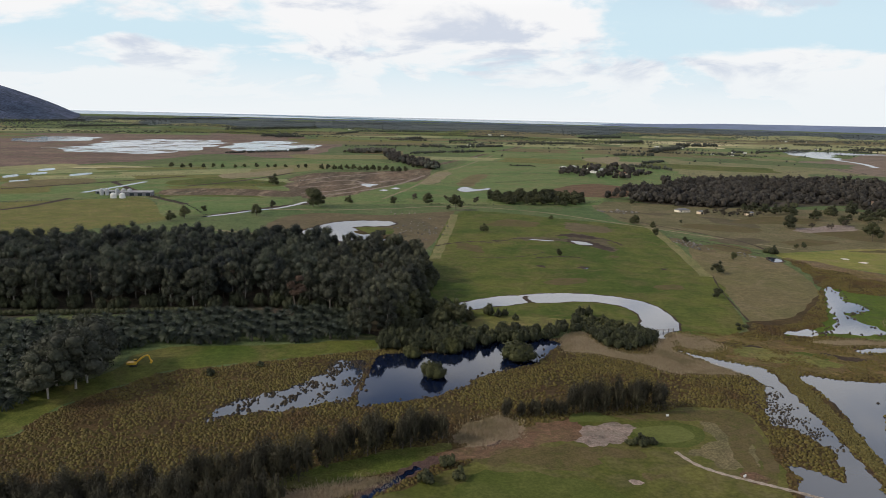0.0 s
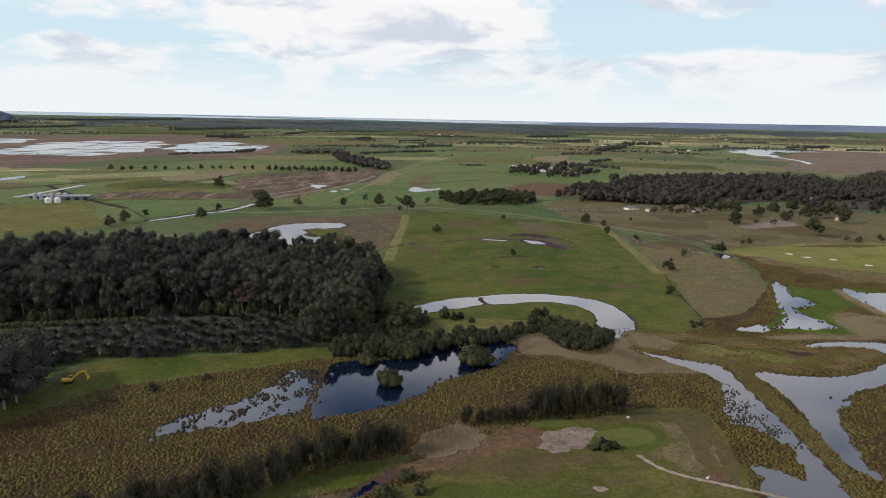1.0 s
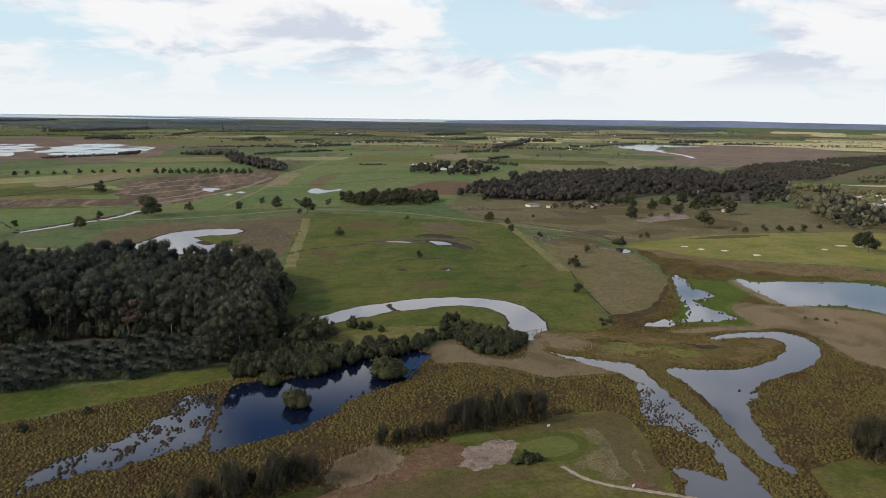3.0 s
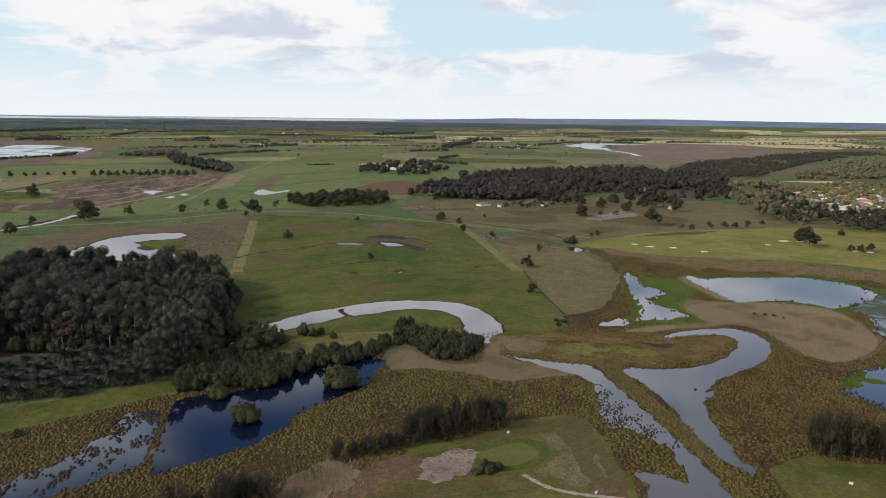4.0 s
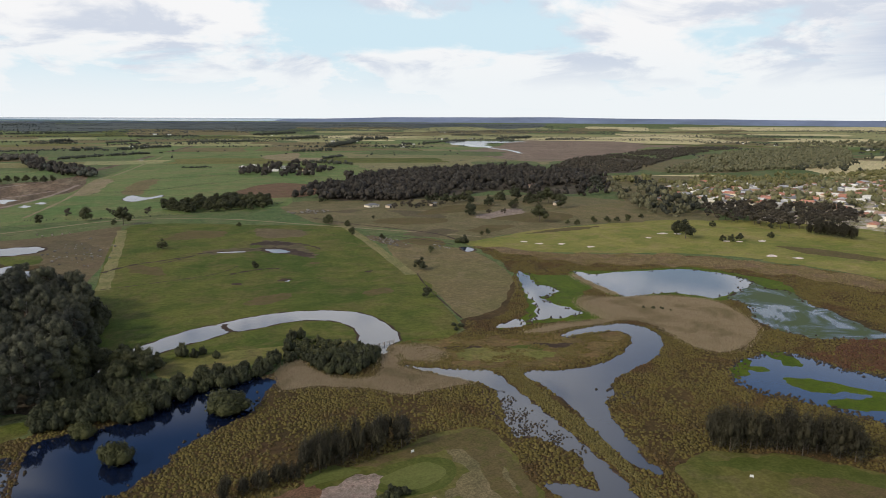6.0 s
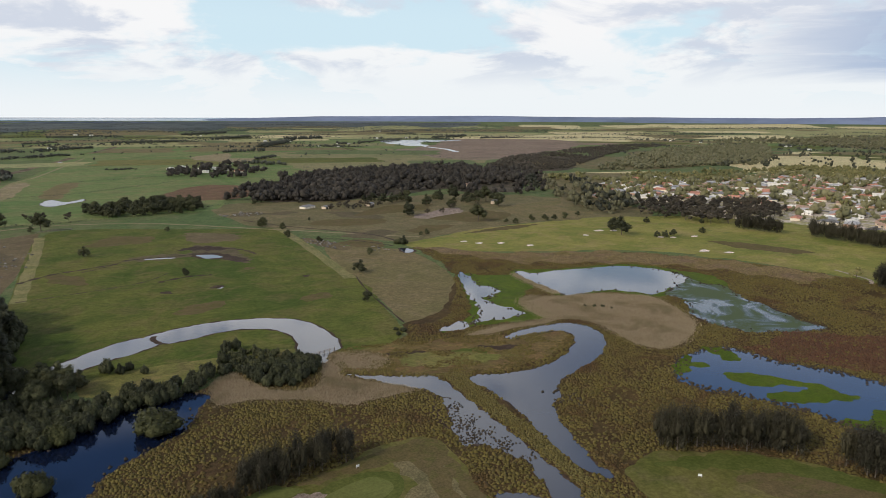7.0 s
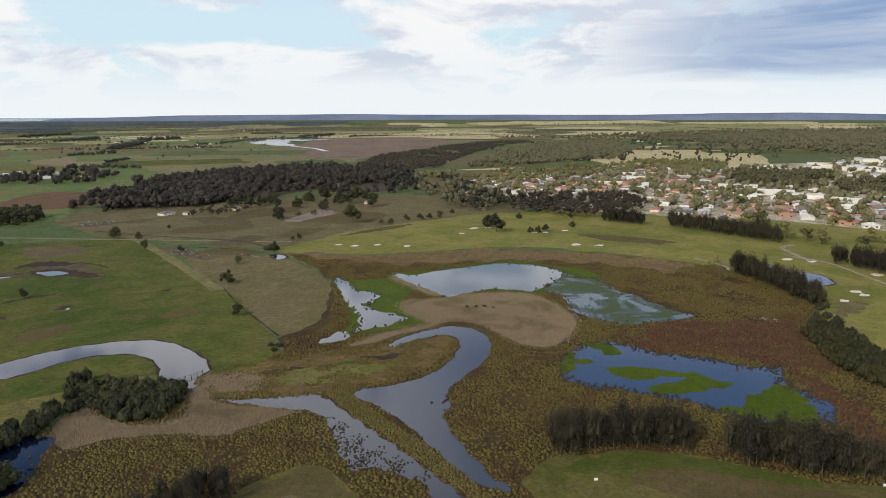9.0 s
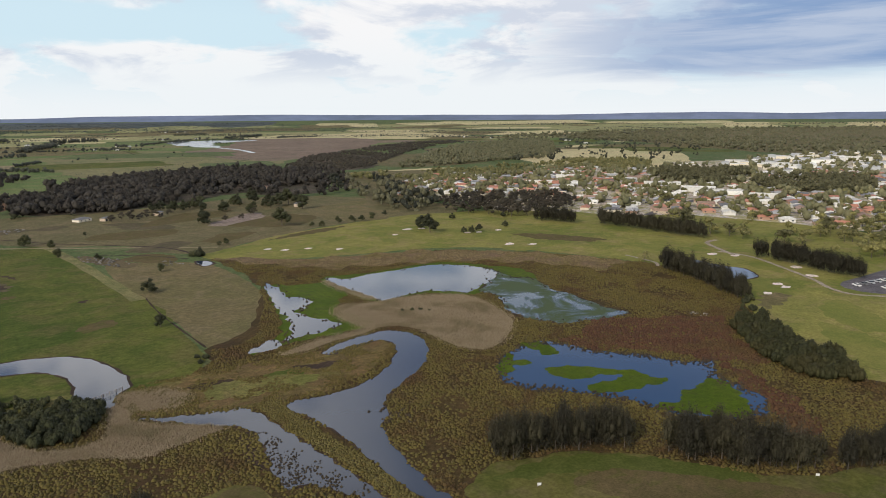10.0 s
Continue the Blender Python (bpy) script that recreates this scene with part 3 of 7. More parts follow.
band("drain", [(-4, 412), (22, 416), (52, 424), (68, 440)], 0.9, MUD, 5, "shallow wet drain across the paddock", "ditch", 0.3)
for x, y, w, d, m in ((84, 395, 3, 4, MUD), (85, 392, 1.5, 2, WATER), (122, 545, 14, 12, DAMP), (172, 648, 15, 14, DAMP), (200, 640, 12, 10, DAMP), (60, 395, 2, 3, MUD), (132, 395, 3, 2, MUD), (110, 430, 4, 3, WORN),
                      (20, 450, 8, 16, WORN), (120, 350, 9, 6, WORN), (70, 360, 14, 7, WORN), (230, 560, 30, 22, WORN), (270, 500, 26, 12, WORN), (340, 540, 40, 26, WORN),
                      (300, 610, 50, 20, WORN), (250, 600, 14, 30, DAMP), (60, 560, 22, 18, WORN), (-70, 500, 20, 30, DAMP), (-20, 540, 16, 30, DAMP), (200, 470, 14, 20, WORN), (220, 500, 20, 14, DAMP)):
    blot(x, y, w, d, 0.35, m, 4.2, "worn or damp patch in the grass")
area("bog_fringe", [(130, 276), (137, 291), (157, 298), (182, 327), (203, 358), (206, 372), (212, 380), (217, 372), (206, 352), (190, 322), (170, 296), (150, 284)], BOG, 4, "strip of brown rushes along the paddock edge", "rushes", 0.8)

# golf course
area("fairway", [(-35, 128), (-10, 145), (-1, 152), (10, 161), (20, 168), (29, 175), (38, 184), (45, 191), (54, 190), (73, 196), (88, 197), (93, 187), (89, 171), (87, 159), (84, 147), (84, 120), (20, 105)], LAWN, 3, "patchy worn mown grass of a golf hole", "golf course", 0.5)
area("fairway", [(118, 130), (122, 151), (129, 156), (137, 157), (148, 151), (157, 145), (164, 136), (169, 126), (172, 117), (177, 105), (184, 96), (205, 78), (190, 50), (130, 70)], LAWN, 3, "mown golf fairway with worn brown centre", "golf course", 0.5)
area("fairway", [(222, 452), (251, 462), (290, 476), (334, 481), (414, 480), (462, 455), (450, 385), (467, 343), (475, 300), (470, 228), (482, 185), (470, 127), (420, 80), (290, 60), (261, 80), (262, 95), (264, 101), (273, 107), (287, 113), (287, 121), (295, 132), (308, 145), (320, 156), (347, 170), (370, 192), (382, 223), (381, 250), (366, 322), (332, 361), (292, 381), (256, 402), (230, 425)],
     FAIRWAY, 2, "wide open golf fairways with scattered bunkers", "golf course", 0.8)
area("worn_turf", [(305, 119), (313, 115), (304, 108), (291, 100), (283, 98), (287, 105), (294, 112)], TAN, 3, "dry tan swathe across the fairway", "grass", 1.2, 3)
area("worn_turf", [(352, 160), (361, 154), (352, 149), (334, 150), (326, 152), (338, 158)], TAN, 3, "dry tan swathe beside the bunkers", "grass", 1.5, 3)

area("lush_turf", [(282, 108), (288, 105), (283, 98), (271, 96), (271, 101)], LAWN, 3, "lush darker turf on the fairway", "grass", 1.0, 3)
area("park_lawn", [(462, 455), (500, 440), (535, 385), (545, 335), (580, 302), (586, 260), (588, 205), (570, 150), (500, 110), (470, 127), (482, 185), (470, 228), (475, 300), (467, 343), (450, 385)], FAIRWAY, 1.9, "open lawn between golf course and town", "grass", 1.0)
area("green_rim", [(51, 181), (57, 185), (66, 187), (73, 184), (75, 179), (72, 174), (67, 171), (58, 171)], GREEN, 5.6, "darker lush collar of the putting green", "grass", 0.25)
area("putting_green", [(55, 180), (61, 183), (68, 184), (71, 181), (71, 177), (67, 174), (60, 173)], GREENPALE, 6.4, "smooth oval putting green", "golf green", 0.12)
area("pale_fairway", [(76, 187), (84, 188), (87, 182), (86, 172), (83, 163), (74, 159), (70, 164), (67, 169), (76, 175)], OLIVEGRASS, 4.6, "yellowish mown grass beside the green", "grass", 0.8, 3)
area("worn_turf", [(9, 160), (17, 167), (32, 170), (48, 169), (47, 165), (31, 163), (17, 159)], WORN, 4.8, "dry pale turf below the creek", "grass", 0.9, 3)
area("lush_turf", [(5, 143), (9, 154), (22, 155.5), (36, 152), (44, 144), (30, 136), (12, 136)], GREEN, 4.8, "lush dark mown grass", "grass", 0.8, 4)
area("worn_turf", [(92, 190), (90, 179), (89, 169), (85, 157), (80, 152), (84, 166), (87, 182)], WORN, 5.8, "thin brownish rough along the rushes", "grass", 0.5, 3)
area("worn_turf", [(75, 156.5), (79, 158), (82, 155), (77, 152)], EARTHROUGH, 6.0, "dark bare patch beside the path", "earth", 0.3, 3)
area("mound_grass", [(39, 189), (42, 191), (47, 192), (51, 189), (52, 186), (42, 185), (38, 185)], GREENPALE, 7.2, "bright green grassy mound edge", "grass", 0.3)
area("worn_turf", [(144, 136), (150, 137), (157, 133), (164, 122), (170, 111), (175, 96), (180, 88), (165, 84), (150, 112), (144, 126)], WORN, 5, "worn brown turf on the fairway", "grass", 0.9)
area("worn_turf", [(24, 172), (38, 184), (30, 187), (20, 184), (18, 174)], WORN, 5, "worn brown turf beside the reeds", "grass", 0.6)
area("worn_turf", [(56, 188), (74, 194), (88, 195), (91, 187), (84, 178), (80, 186), (70, 188)], WORN, 5, "dry brownish rough round the green", "grass", 0.6)
area("lush_turf", [(133, 152), (142, 151), (151, 147), (160, 140), (166, 131), (171, 120), (176, 108), (172, 106), (166, 116), (158, 130), (148, 140), (138, 146)], GREEN, 5.4, "lush green turf under the casuarinas", "grass", 0.7, 3)
area("sandy_scrape", [(35, 175), (38, 179), (42, 182), (51, 185), (56, 183), (53, 176), (47, 171), (40, 171)], SCRAPE, 6, "pale sandy scrape beside the green", "sand", 0.7, 3)
area("reed_litter", [(8, 168), (11, 180), (20, 183), (26, 178), (21, 170), (13, 166)], REEDBED, 6, "flattened pale reeds on damp ground", "reeds", 0.5, 3)
area("creek_verge", [(-42, 146), (-28, 156), (-10, 166), (4, 170), (0, 163), (-12, 154), (-30, 146)], PADDOCK, 5, "green grassy verge of a creek", "grass", 0.5)
band("red_creek_bed", [(24, 174), (14, 167.5), (7, 165), (-1, 160), (-8, 153), (-15, 145), (-20, 138)], 4.0, REDMUD, 6, "reddish muddy creek bed", "mud", 0.6)
band("creek_water", [(-4, 157), (-8, 152), (-11, 148), (-16, 142), (-22, 134)], 1.8, DARKWATER, 7, "narrow dark creek", "water", 0.4)
band("golf_path", [(63, 168), (66, 161.5), (71, 157), (77, 153.7), (82, 151), (89, 147), (100, 140)], 1.25, GRAVEL, 7, "pale gravel golf path")
band("golf_path", [(395, 255), (390, 240), (386, 231), (378, 226)], 2.0, GRAVEL, 7, "pale gravel golf path")
band("golf_path", [(443, 217), (439, 195), (420, 172), (400, 151), (386, 140), (380, 128), (389, 110)], 2.5, GRAVEL, 7, "pale gravel golf path")
band("golf_path", [(482, 232), (467, 233), (450, 218), (437, 204)], 3.0, GRAVEL, 7, "pale gravel golf path")
band("farm_road", [(-200, 590), (-146, 610), (-102, 614), (-52, 631), (15, 661), (90, 634), (146, 577), (190, 530), (245, 470)], 3.5, TRACK, 4, "worn farm track across the paddocks", "track")
band("farm_road", [(-196, 575), (-230, 640), (-330, 690)], 2.5, TRACK, 4, "gravel farm lane to the sheds", "track")
band("drove_strip", [(171, 559), (162, 470), (150, 378)], 6.5, STRIP, 4, "narrow fenced strip of pale grass", "track", 0.4)
band("drove_strip", [(-3, 410), (2, 470), (8, 540), (12, 604)], 6.5, STRIP, 4, "narrow fenced strip of pale grass", "track", 0.4)
band("ditch", [(-19, 1192), (38, 1396), (160, 1828), (259, 2177)], 14.0, EARTH, 4, "long brown drainage ditch", "ditch", 2)
area("car_park", [(396, 138), (426, 133), (470, 119), (455, 95), (403, 108), (388, 122)], ROAD, 6, "asphalt car park beside the golf course", "car park", 0.2, 6, 3)
for x, y, w, d, m in ((140, 247, 8, 4, PADDOCK), (118, 257, 7, 4, MUD), (152, 245, 8, 3, MUD), (128, 250, 5, 3, PADDOCK), (105, 256, 5, 3, MUD)):
    blot(x, y, w, d, -0.5, m, 4.6, "dark or grassy patch on the spit", "grass")
area("russet_bog", [(232, 196), (248, 196), (267, 204), (276, 188), (294, 172), (300, 160), (286, 152), (271, 141), (257, 130), (250, 138), (246, 150), (243, 163), (234, 177), (228, 184)], RUSSET, 3, "reddish-brown sedge of the wetland", "wetland", 1.5)
area("russet_bog", [(248, 141), (243, 131), (234, 119), (224, 108), (206, 100), (200, 106), (216, 114), (230, 128)], RUSSET, 3, "reddish-brown sedge of the wetland", "wetland", 1.5)
area("dry_sedge", [(224, 440), (252, 402), (286, 380), (326, 360), (356, 318), (371, 284), (377, 250), (352, 245), (342, 280), (316, 322), (280, 346), (246, 372)], SEDGEGROUND, 3, "dry tan sedge below the fairway", "wetland", 4.0, 9)
area("mud_flat", [(104, 217), (113, 218), (114, 208), (107, 201), (99, 192), (98, 205)], MUD, 4, "dark wet mud with dead rushes", "mud", 0.6)
area("spit", [(94, 271), (111, 273), (133, 266), (155, 260), (169, 252), (184, 251), (186, 244), (182, 237), (169, 231), (152, 226), (133, 226), (121, 228), (108, 237), (99, 245), (91, 255)], SPIT, 3, "long spit of rough grass and rushes", "grass", 0.6)
area("spit_lawn", [(112, 252), (122, 256), (134, 250), (146, 240), (140, 234), (126, 238), (114, 244)], OLIVEGREEN, 5.2, "brighter grassy patch on the spit", "grass", 0.9, 4)

# water
OXBOW = [(40, 327), (54, 332), (69, 333), (79, 331), (89, 327), (99, 318), (103, 304), (103, 286), (100, 276), (95, 272), (89, 263), (86, 268), (84, 276), (86, 283), (89, 294), (88, 305), (84, 312), (76, 317), (66, 318), (55, 315), (46, 314), (42, 321)]
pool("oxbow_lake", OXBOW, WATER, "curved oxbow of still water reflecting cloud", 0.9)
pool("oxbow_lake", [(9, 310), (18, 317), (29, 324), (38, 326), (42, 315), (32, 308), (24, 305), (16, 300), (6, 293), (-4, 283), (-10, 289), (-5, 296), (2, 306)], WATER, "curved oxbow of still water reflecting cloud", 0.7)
DARK = [(-21, 236), (-11, 240), (-4, 240), (4, 243), (13, 251), (23, 259), (34, 262), (44, 259), (47, 254), (41, 244), (36, 234), (24, 225), (14, 218), (11, 212), (5, 206), (-2, 200), (-12, 196), (-22, 192), (-24, 195), (-23, 215)]
pool("dark_pond", DARK, DARKWATER, "dark still pond ringed by mangroves and rushes", 0.8)
MARSHPOND = [(-34, 230), (-26, 231), (-24, 220), (-26, 198), (-33, 194), (-42, 189), (-50, 187), (-57, 185), (-62, 181), (-64, 180), (-64, 184), (-61, 193), (-54, 199), (-46, 205), (-42, 212), (-37, 219), (-36, 227)]
pool("marsh_pond", MARSHPOND, WATER, "shallow marsh water broken by tussocks", 0.6, 0.8, wave=3)
pool("river", [(125, 226), (139, 222), (150, 221), (163, 224), (175, 231), (183, 238), (186, 245), (184, 250), (174, 250), (164, 250), (161, 254), (172, 258), (186, 258), (196, 255), (199, 247), (197, 238), (190, 228), (180, 220), (170, 215), (158, 211), (147, 206), (142, 199), (134, 193), (128, 182), (123, 169), (120, 161), (119.5, 155), (118, 153), (116, 156), (115.5, 165), (117, 173), (120, 185), (123, 198), (124, 212)],
     WATER, "winding channel of still water", 0.7)
CHANNEL = [(91, 249), (100, 242), (111, 236), (116, 231), (115, 215), (113.5, 200), (112, 184), (110, 169), (108, 155), (105, 145), (99, 132), (90, 128), (84, 132), (86, 148), (89, 155), (90, 162), (94, 160), (100, 154), (103, 162), (106, 171), (104, 175), (102, 183), (97, 186), (99, 194), (103, 203), (107, 213), (108, 222), (101, 232), (94, 244)]
pool("channel", CHANNEL, WATER, "narrow channel of still water beside the dike", 0.5, 0.5, wave=3)
CLEAR = [(236, 347), (243, 336), (256, 336), (276, 331), (297, 326), (306, 315), (310, 303), (306, 286), (293, 278), (276, 273), (263, 270), (259, 277), (251, 287), (237, 289), (225, 290), (227, 305), (229, 324)]
area("algae_mat", [(236, 349), (258, 339), (300, 330), (312, 318), (317, 300), (322, 282), (310, 262), (290, 262), (262, 266), (246, 286), (222, 288), (226, 326)], ALGAE, 5, "bright green algae round the pool's edge", "algae", 0.8, 4)
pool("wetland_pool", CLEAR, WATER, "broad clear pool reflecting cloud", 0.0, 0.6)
MURKYPOOL = [(311, 297), (303, 274), (307, 265), (303, 254), (295, 243), (293, 231), (284, 210), (281, 194), (270, 197), (257, 203), (248, 211), (247, 224), (250, 236), (266, 254), (269, 267), (285, 276)]
pool("weedy_pool", MURKYPOOL, MURKY, "shallow pool clouded with green weed", 0.6, 0.8, wave=6)
area("algae_mat", [(210, 355), (216, 346), (231, 338), (227, 316), (211, 305), (203, 293), (200, 275), (196, 266), (180, 267), (167, 271), (152, 273), (142, 272), (147, 276), (157, 280), (165, 286), (178, 306), (192, 332), (203, 355)], ALGAE, 5, "bright green algae mat on shallow water", "algae", 0.8, 4)
POOL3 = [(208, 361), (206, 345), (200, 331), (204, 318), (194, 308), (188, 308), (186, 296), (189, 278), (177, 274), (164, 276), (158, 275), (167, 282), (178, 299), (185, 318), (195, 337)]
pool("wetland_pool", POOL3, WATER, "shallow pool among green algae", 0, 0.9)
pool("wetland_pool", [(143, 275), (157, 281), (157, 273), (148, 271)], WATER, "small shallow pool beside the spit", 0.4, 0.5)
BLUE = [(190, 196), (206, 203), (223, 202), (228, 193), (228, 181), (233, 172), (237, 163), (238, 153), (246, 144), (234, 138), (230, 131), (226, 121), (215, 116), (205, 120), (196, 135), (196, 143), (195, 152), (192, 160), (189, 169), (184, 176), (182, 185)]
pool("wetland_pool", BLUE, SKYTINTWATER, "wetland pool tinted sky blue, with floating algae", 1.2, 0.6)
area("algae_mat", [(201, 184), (210, 178), (216, 166), (220, 160), (218, 154), (220, 149), (215, 148), (211, 151), (206, 152), (198, 157), (194, 163), (200, 165), (206, 162), (213, 161), (209, 167), (202, 169), (198, 176)], ALGAE, 7, "floating island of bright green algae", "algae", 0.5, 2.4)
area("algae_mat", [(227, 139), (231, 136), (226, 129), (217, 122), (208, 118), (203, 124), (200, 131), (196, 138), (198, 143), (206, 138), (212, 141), (220, 139)], ALGAE, 7, "sheet of bright green algae at the pool's end", "algae", 0.7, 2.4)
area("algae_mat", [(190, 196), (206, 203), (200, 196), (188, 190)], ALGAE, 7, "green algae at the pool's edge", "algae", 0.8, 2.4)
area("algae_mat", [(198, 196), (204, 195), (203, 191), (198, 192)], ALGAE, 7, "floating island of bright green algae", "algae", 0.3, 3)
area("algae_mat", [(216, 205), (223, 202), (220, 191), (213, 190), (215, 198)], ALGAE, 7, "green algae at the pool's edge", "algae", 0.8, 2.4)
pool("golf_pond", [(408, 217), (403, 204), (402, 195), (403, 187), (388, 175), (375, 181), (379, 189), (389, 200), (398, 212)], WATER, "small golf-course pond", 1.0)
pool("puddle", [(212, 438), (217, 436), (216, 426), (209, 424)], WATER, "small bright puddle in a ditch", 1.5)
area("wet_hollow", [(96, 512), (104, 517), (118, 497), (118, 472), (118, 452), (111, 446), (104, 464), (98, 470), (91, 480), (77, 480), (64, 481), (52, 488), (66, 497), (80, 496), (92, 492)], DAMP, 5, "damp trampled hollow in the paddock", "mud", 1.6, 3)
area("wet_hollow", [(92, 490), (104, 486), (111, 474), (117, 456), (111, 449), (104, 462), (96, 468), (90, 478)], MUD, 5.4, "dark trampled wet hollow in the paddock", "mud", 1.0, 3)
area("wet_hollow", [(86, 505), (97, 514), (110, 508), (116, 494), (106, 494), (96, 501)], MUD, 5.4, "dark trampled wet hollow in the paddock", "mud", 1.2, 3)
area("wet_hollow", [(106, 572), (128, 556), (135, 539), (127, 523), (104, 526), (99, 546)], DAMPTAN, 5.2, "brown worn hollow in the paddock", "mud", 1.6, 4)
for line in ([(-3, 453), (13, 468), (30, 474), (48, 481)], [(52, 488), (66, 489), (78, 486), (92, 488)], [(118, 497), (124, 482), (126, 470)], [(60, 420), (76, 426), (88, 424)]):
    band("wet_hollow", line, 2.2, MUD, 5.8, "narrow muddy cattle trail", "mud", 0.8)
pool("puddle", [(93, 484), (103, 479), (105, 469), (96, 470)], WATER, "bright puddle in a trampled hollow", 0, 0.4, level=6)
pool("puddle", [(64, 487), (78, 484), (80, 481), (68, 483)], WATER, "narrow puddle in a trampled hollow", 0, 0.4, level=6)
pool("field_pond", [(-100, 488), (-94, 520), (-86, 541), (-71, 553), (-45, 556), (-36, 546), (-42, 531), (-60, 527), (-66, 519), (-56, 503), (-44, 488), (-35, 484), (-29, 458), (-42, 452), (-72, 462)], WATER, "flooded hollow reflecting bright cloud", 2.5, 1.0)
band("stream", [(-193, 556), (-176, 578), (-163, 599), (-146, 620), (-137, 642), (-131, 668)], 5.0, WATER, 6.6, "narrow bright farm stream between dark banks", "water", 0.8)
band("farm_channel", [(-364, 701), (-356, 762), (-351, 822)], 7.0, FARWATER, 6.6, "straight silvery water channel", "water", 0.4)
pool("lake", [(-826, 1463), (-810, 1585), (-864, 1837), (-789, 2025), (-632, 1992), (-562, 1726), (-535, 1460), (-582, 1350), (-688, 1343)], LAKE, "shallow far lake with broken edges", 0, 14, wave=60)
pool("lake", [(-1111, 1793), (-1142, 2015), (-1018, 2060), (-935, 1831), (-997, 1709)], LAKE, "shallow far lake with broken edges", 0, 10, wave=60)
pool("lake", [(-509, 1601), (-543, 1962), (-478, 2095), (-352, 1957), (-310, 1646), (-376, 1535)], LAKE, "shallow far lake with broken edges", 0, 12, wave=60)
pool("far_river", [(1098, 2222), (1010, 2047), (972, 1850), (985, 1740), (1040, 1830), (1095, 1960), (1190, 2040), (1329, 2089), (1320, 2180), (1210, 2240)], FARWATER, "far bend of a river", 0, 8, wave=50)
band("far_river", [(1010, 1800), (978, 1720), (968, 1640), (950, 1560), (905, 1450)], 13.0, FARWATER, 6.5, "thin arm of a far river", "water", 3.0)
pool("farm_dam", [(19, 816), (29, 852), (41, 824), (58, 842), (57, 825), (40, 803), (26, 792)], FARWATER, "bright flooded hollow in a green field", 1.0, 0.8)
for px, py in ((-70, 790), (-58, 812)):
    pool("puddle", [(px, py), (px + 5, py + 12), (px + 7, py + 4), (px + 10, py - 3), (px + 3, py - 9)], FARWATER, "rain puddle on stripped earth", 0, 1.5)

# drains and rain water in the left fields
band("drain", [(-365, 568), (-355, 600), (-352, 655)], 7.0, MUD, 4.8, "dark ditch between the dairy fields", "ditch", 0.5)
band("drain", [(-456, 714), (-430, 750), (-386, 813), (-333, 906)], 7.0, MUD, 4.8, "dark ditch between the dairy fields", "ditch", 0.5)
band("drain", [(-386, 813), (-297, 696), (-233, 630)], 7.0, MUD, 4.8, "dark ditch between the dairy fields", "ditch", 0.5)
band("drain", [(-289, 783), (-248, 863), (-212, 996)], 7.0, MUD, 4.8, "dark ditch between the dairy fields", "ditch", 0.5)
band("drain", [(-533, 961), (-453, 1030), (-362, 1109)], 7.0, MUD, 4.8, "dark ditch between the dairy fields", "ditch", 0.5)
pool("puddle", [(-537, 849), (-536, 875), (-521, 854), (-523, 829)], FARWATER, "thin sheet of rain water on a field", 0, 0.6)
pool("puddle", [(-532, 893), (-522, 915), (-509, 891), (-518, 871)], FARWATER, "thin sheet of rain water on a field", 0, 0.6)
pool("puddle", [(-477, 892), (-466, 922), (-455, 898), (-464, 870)], FARWATER, "thin sheet of rain water on a field", 0, 0.6)
pool("puddle", [(-553, 954), (-546, 977), (-531, 951), (-537, 929)], FARWATER, "thin sheet of rain water on a field", 0, 0.6)
pool("puddle", [(-497, 799), (-487, 816), (-480, 804), (-489, 787)], FARWATER, "thin sheet of rain water on a field", 0, 0.6)
area("field_strip", [(-281, 1039), (-214, 1188), (-177, 1107), (-241, 950)], STRIP, 3.8, "long strip of grazing field", "field", 0.8, 20)
area("field_strip", [(-620, 975), (-571, 1063), (-527, 994), (-577, 908)], LIME, 3.8, "long strip of grazing field", "field", 0.8, 20)
area("field_strip", [(-378, 732), (-328, 787), (-289, 735), (-332, 664)], LUSH, 3.8, "long strip of grazing field", "field", 0.8, 20)
area("field_strip", [(-489, 787), (-435, 845), (-403, 795), (-455, 732)], TAN, 3.8, "long strip of grazing field", "field", 0.8, 20)
area("field_strip", [(-317, 861), (-272, 923), (-244, 849), (-290, 796)], PADDOCK, 3.8, "long strip of grazing field", "field", 0.8, 20)

# brown ground and strips beyond the wood
area("field_strip", [(-297, 744), (-247, 769), (-163, 755), (-151, 708), (-223, 708), (-278, 696)], EARTH, 4.2, "strip of bare brown earth between fields", "field", 0.8, 20)
area("field_strip", [(-300, 936), (-265, 999), (-230, 1074), (-220, 974), (-253, 906), (-272, 886)], TRACK, 4.2, "pale tan strip of field", "field", 0.8, 20)
area("field_strip", [(-389, 968), (-344, 1009), (-290, 1054), (-286, 1000), (-325, 952), (-368, 916)], LIME, 4.2, "yellow-green strip of field", "field", 0.8, 20)
area("field_strip", [(-328, 844), (-276, 879), (-197, 857), (-191, 804), (-257, 801), (-309, 793)], PADDOCK, 4.2, "green strip of field", "field", 0.8, 20)
area("field_strip", [(-271, 672), (-228, 692), (-154, 687), (-145, 628), (-179, 592), (-206, 567), (-226, 558)], LUSH, 4.2, "green paddock by the stream", "field", 0.8, 20)
band("stream_bank", [(-187, 565), (-168, 597), (-150, 628), (-128, 655), (-119, 685)], 9.0, MUD, 4.4, "dark grassy banks of a farm stream", "bank", 1.5)
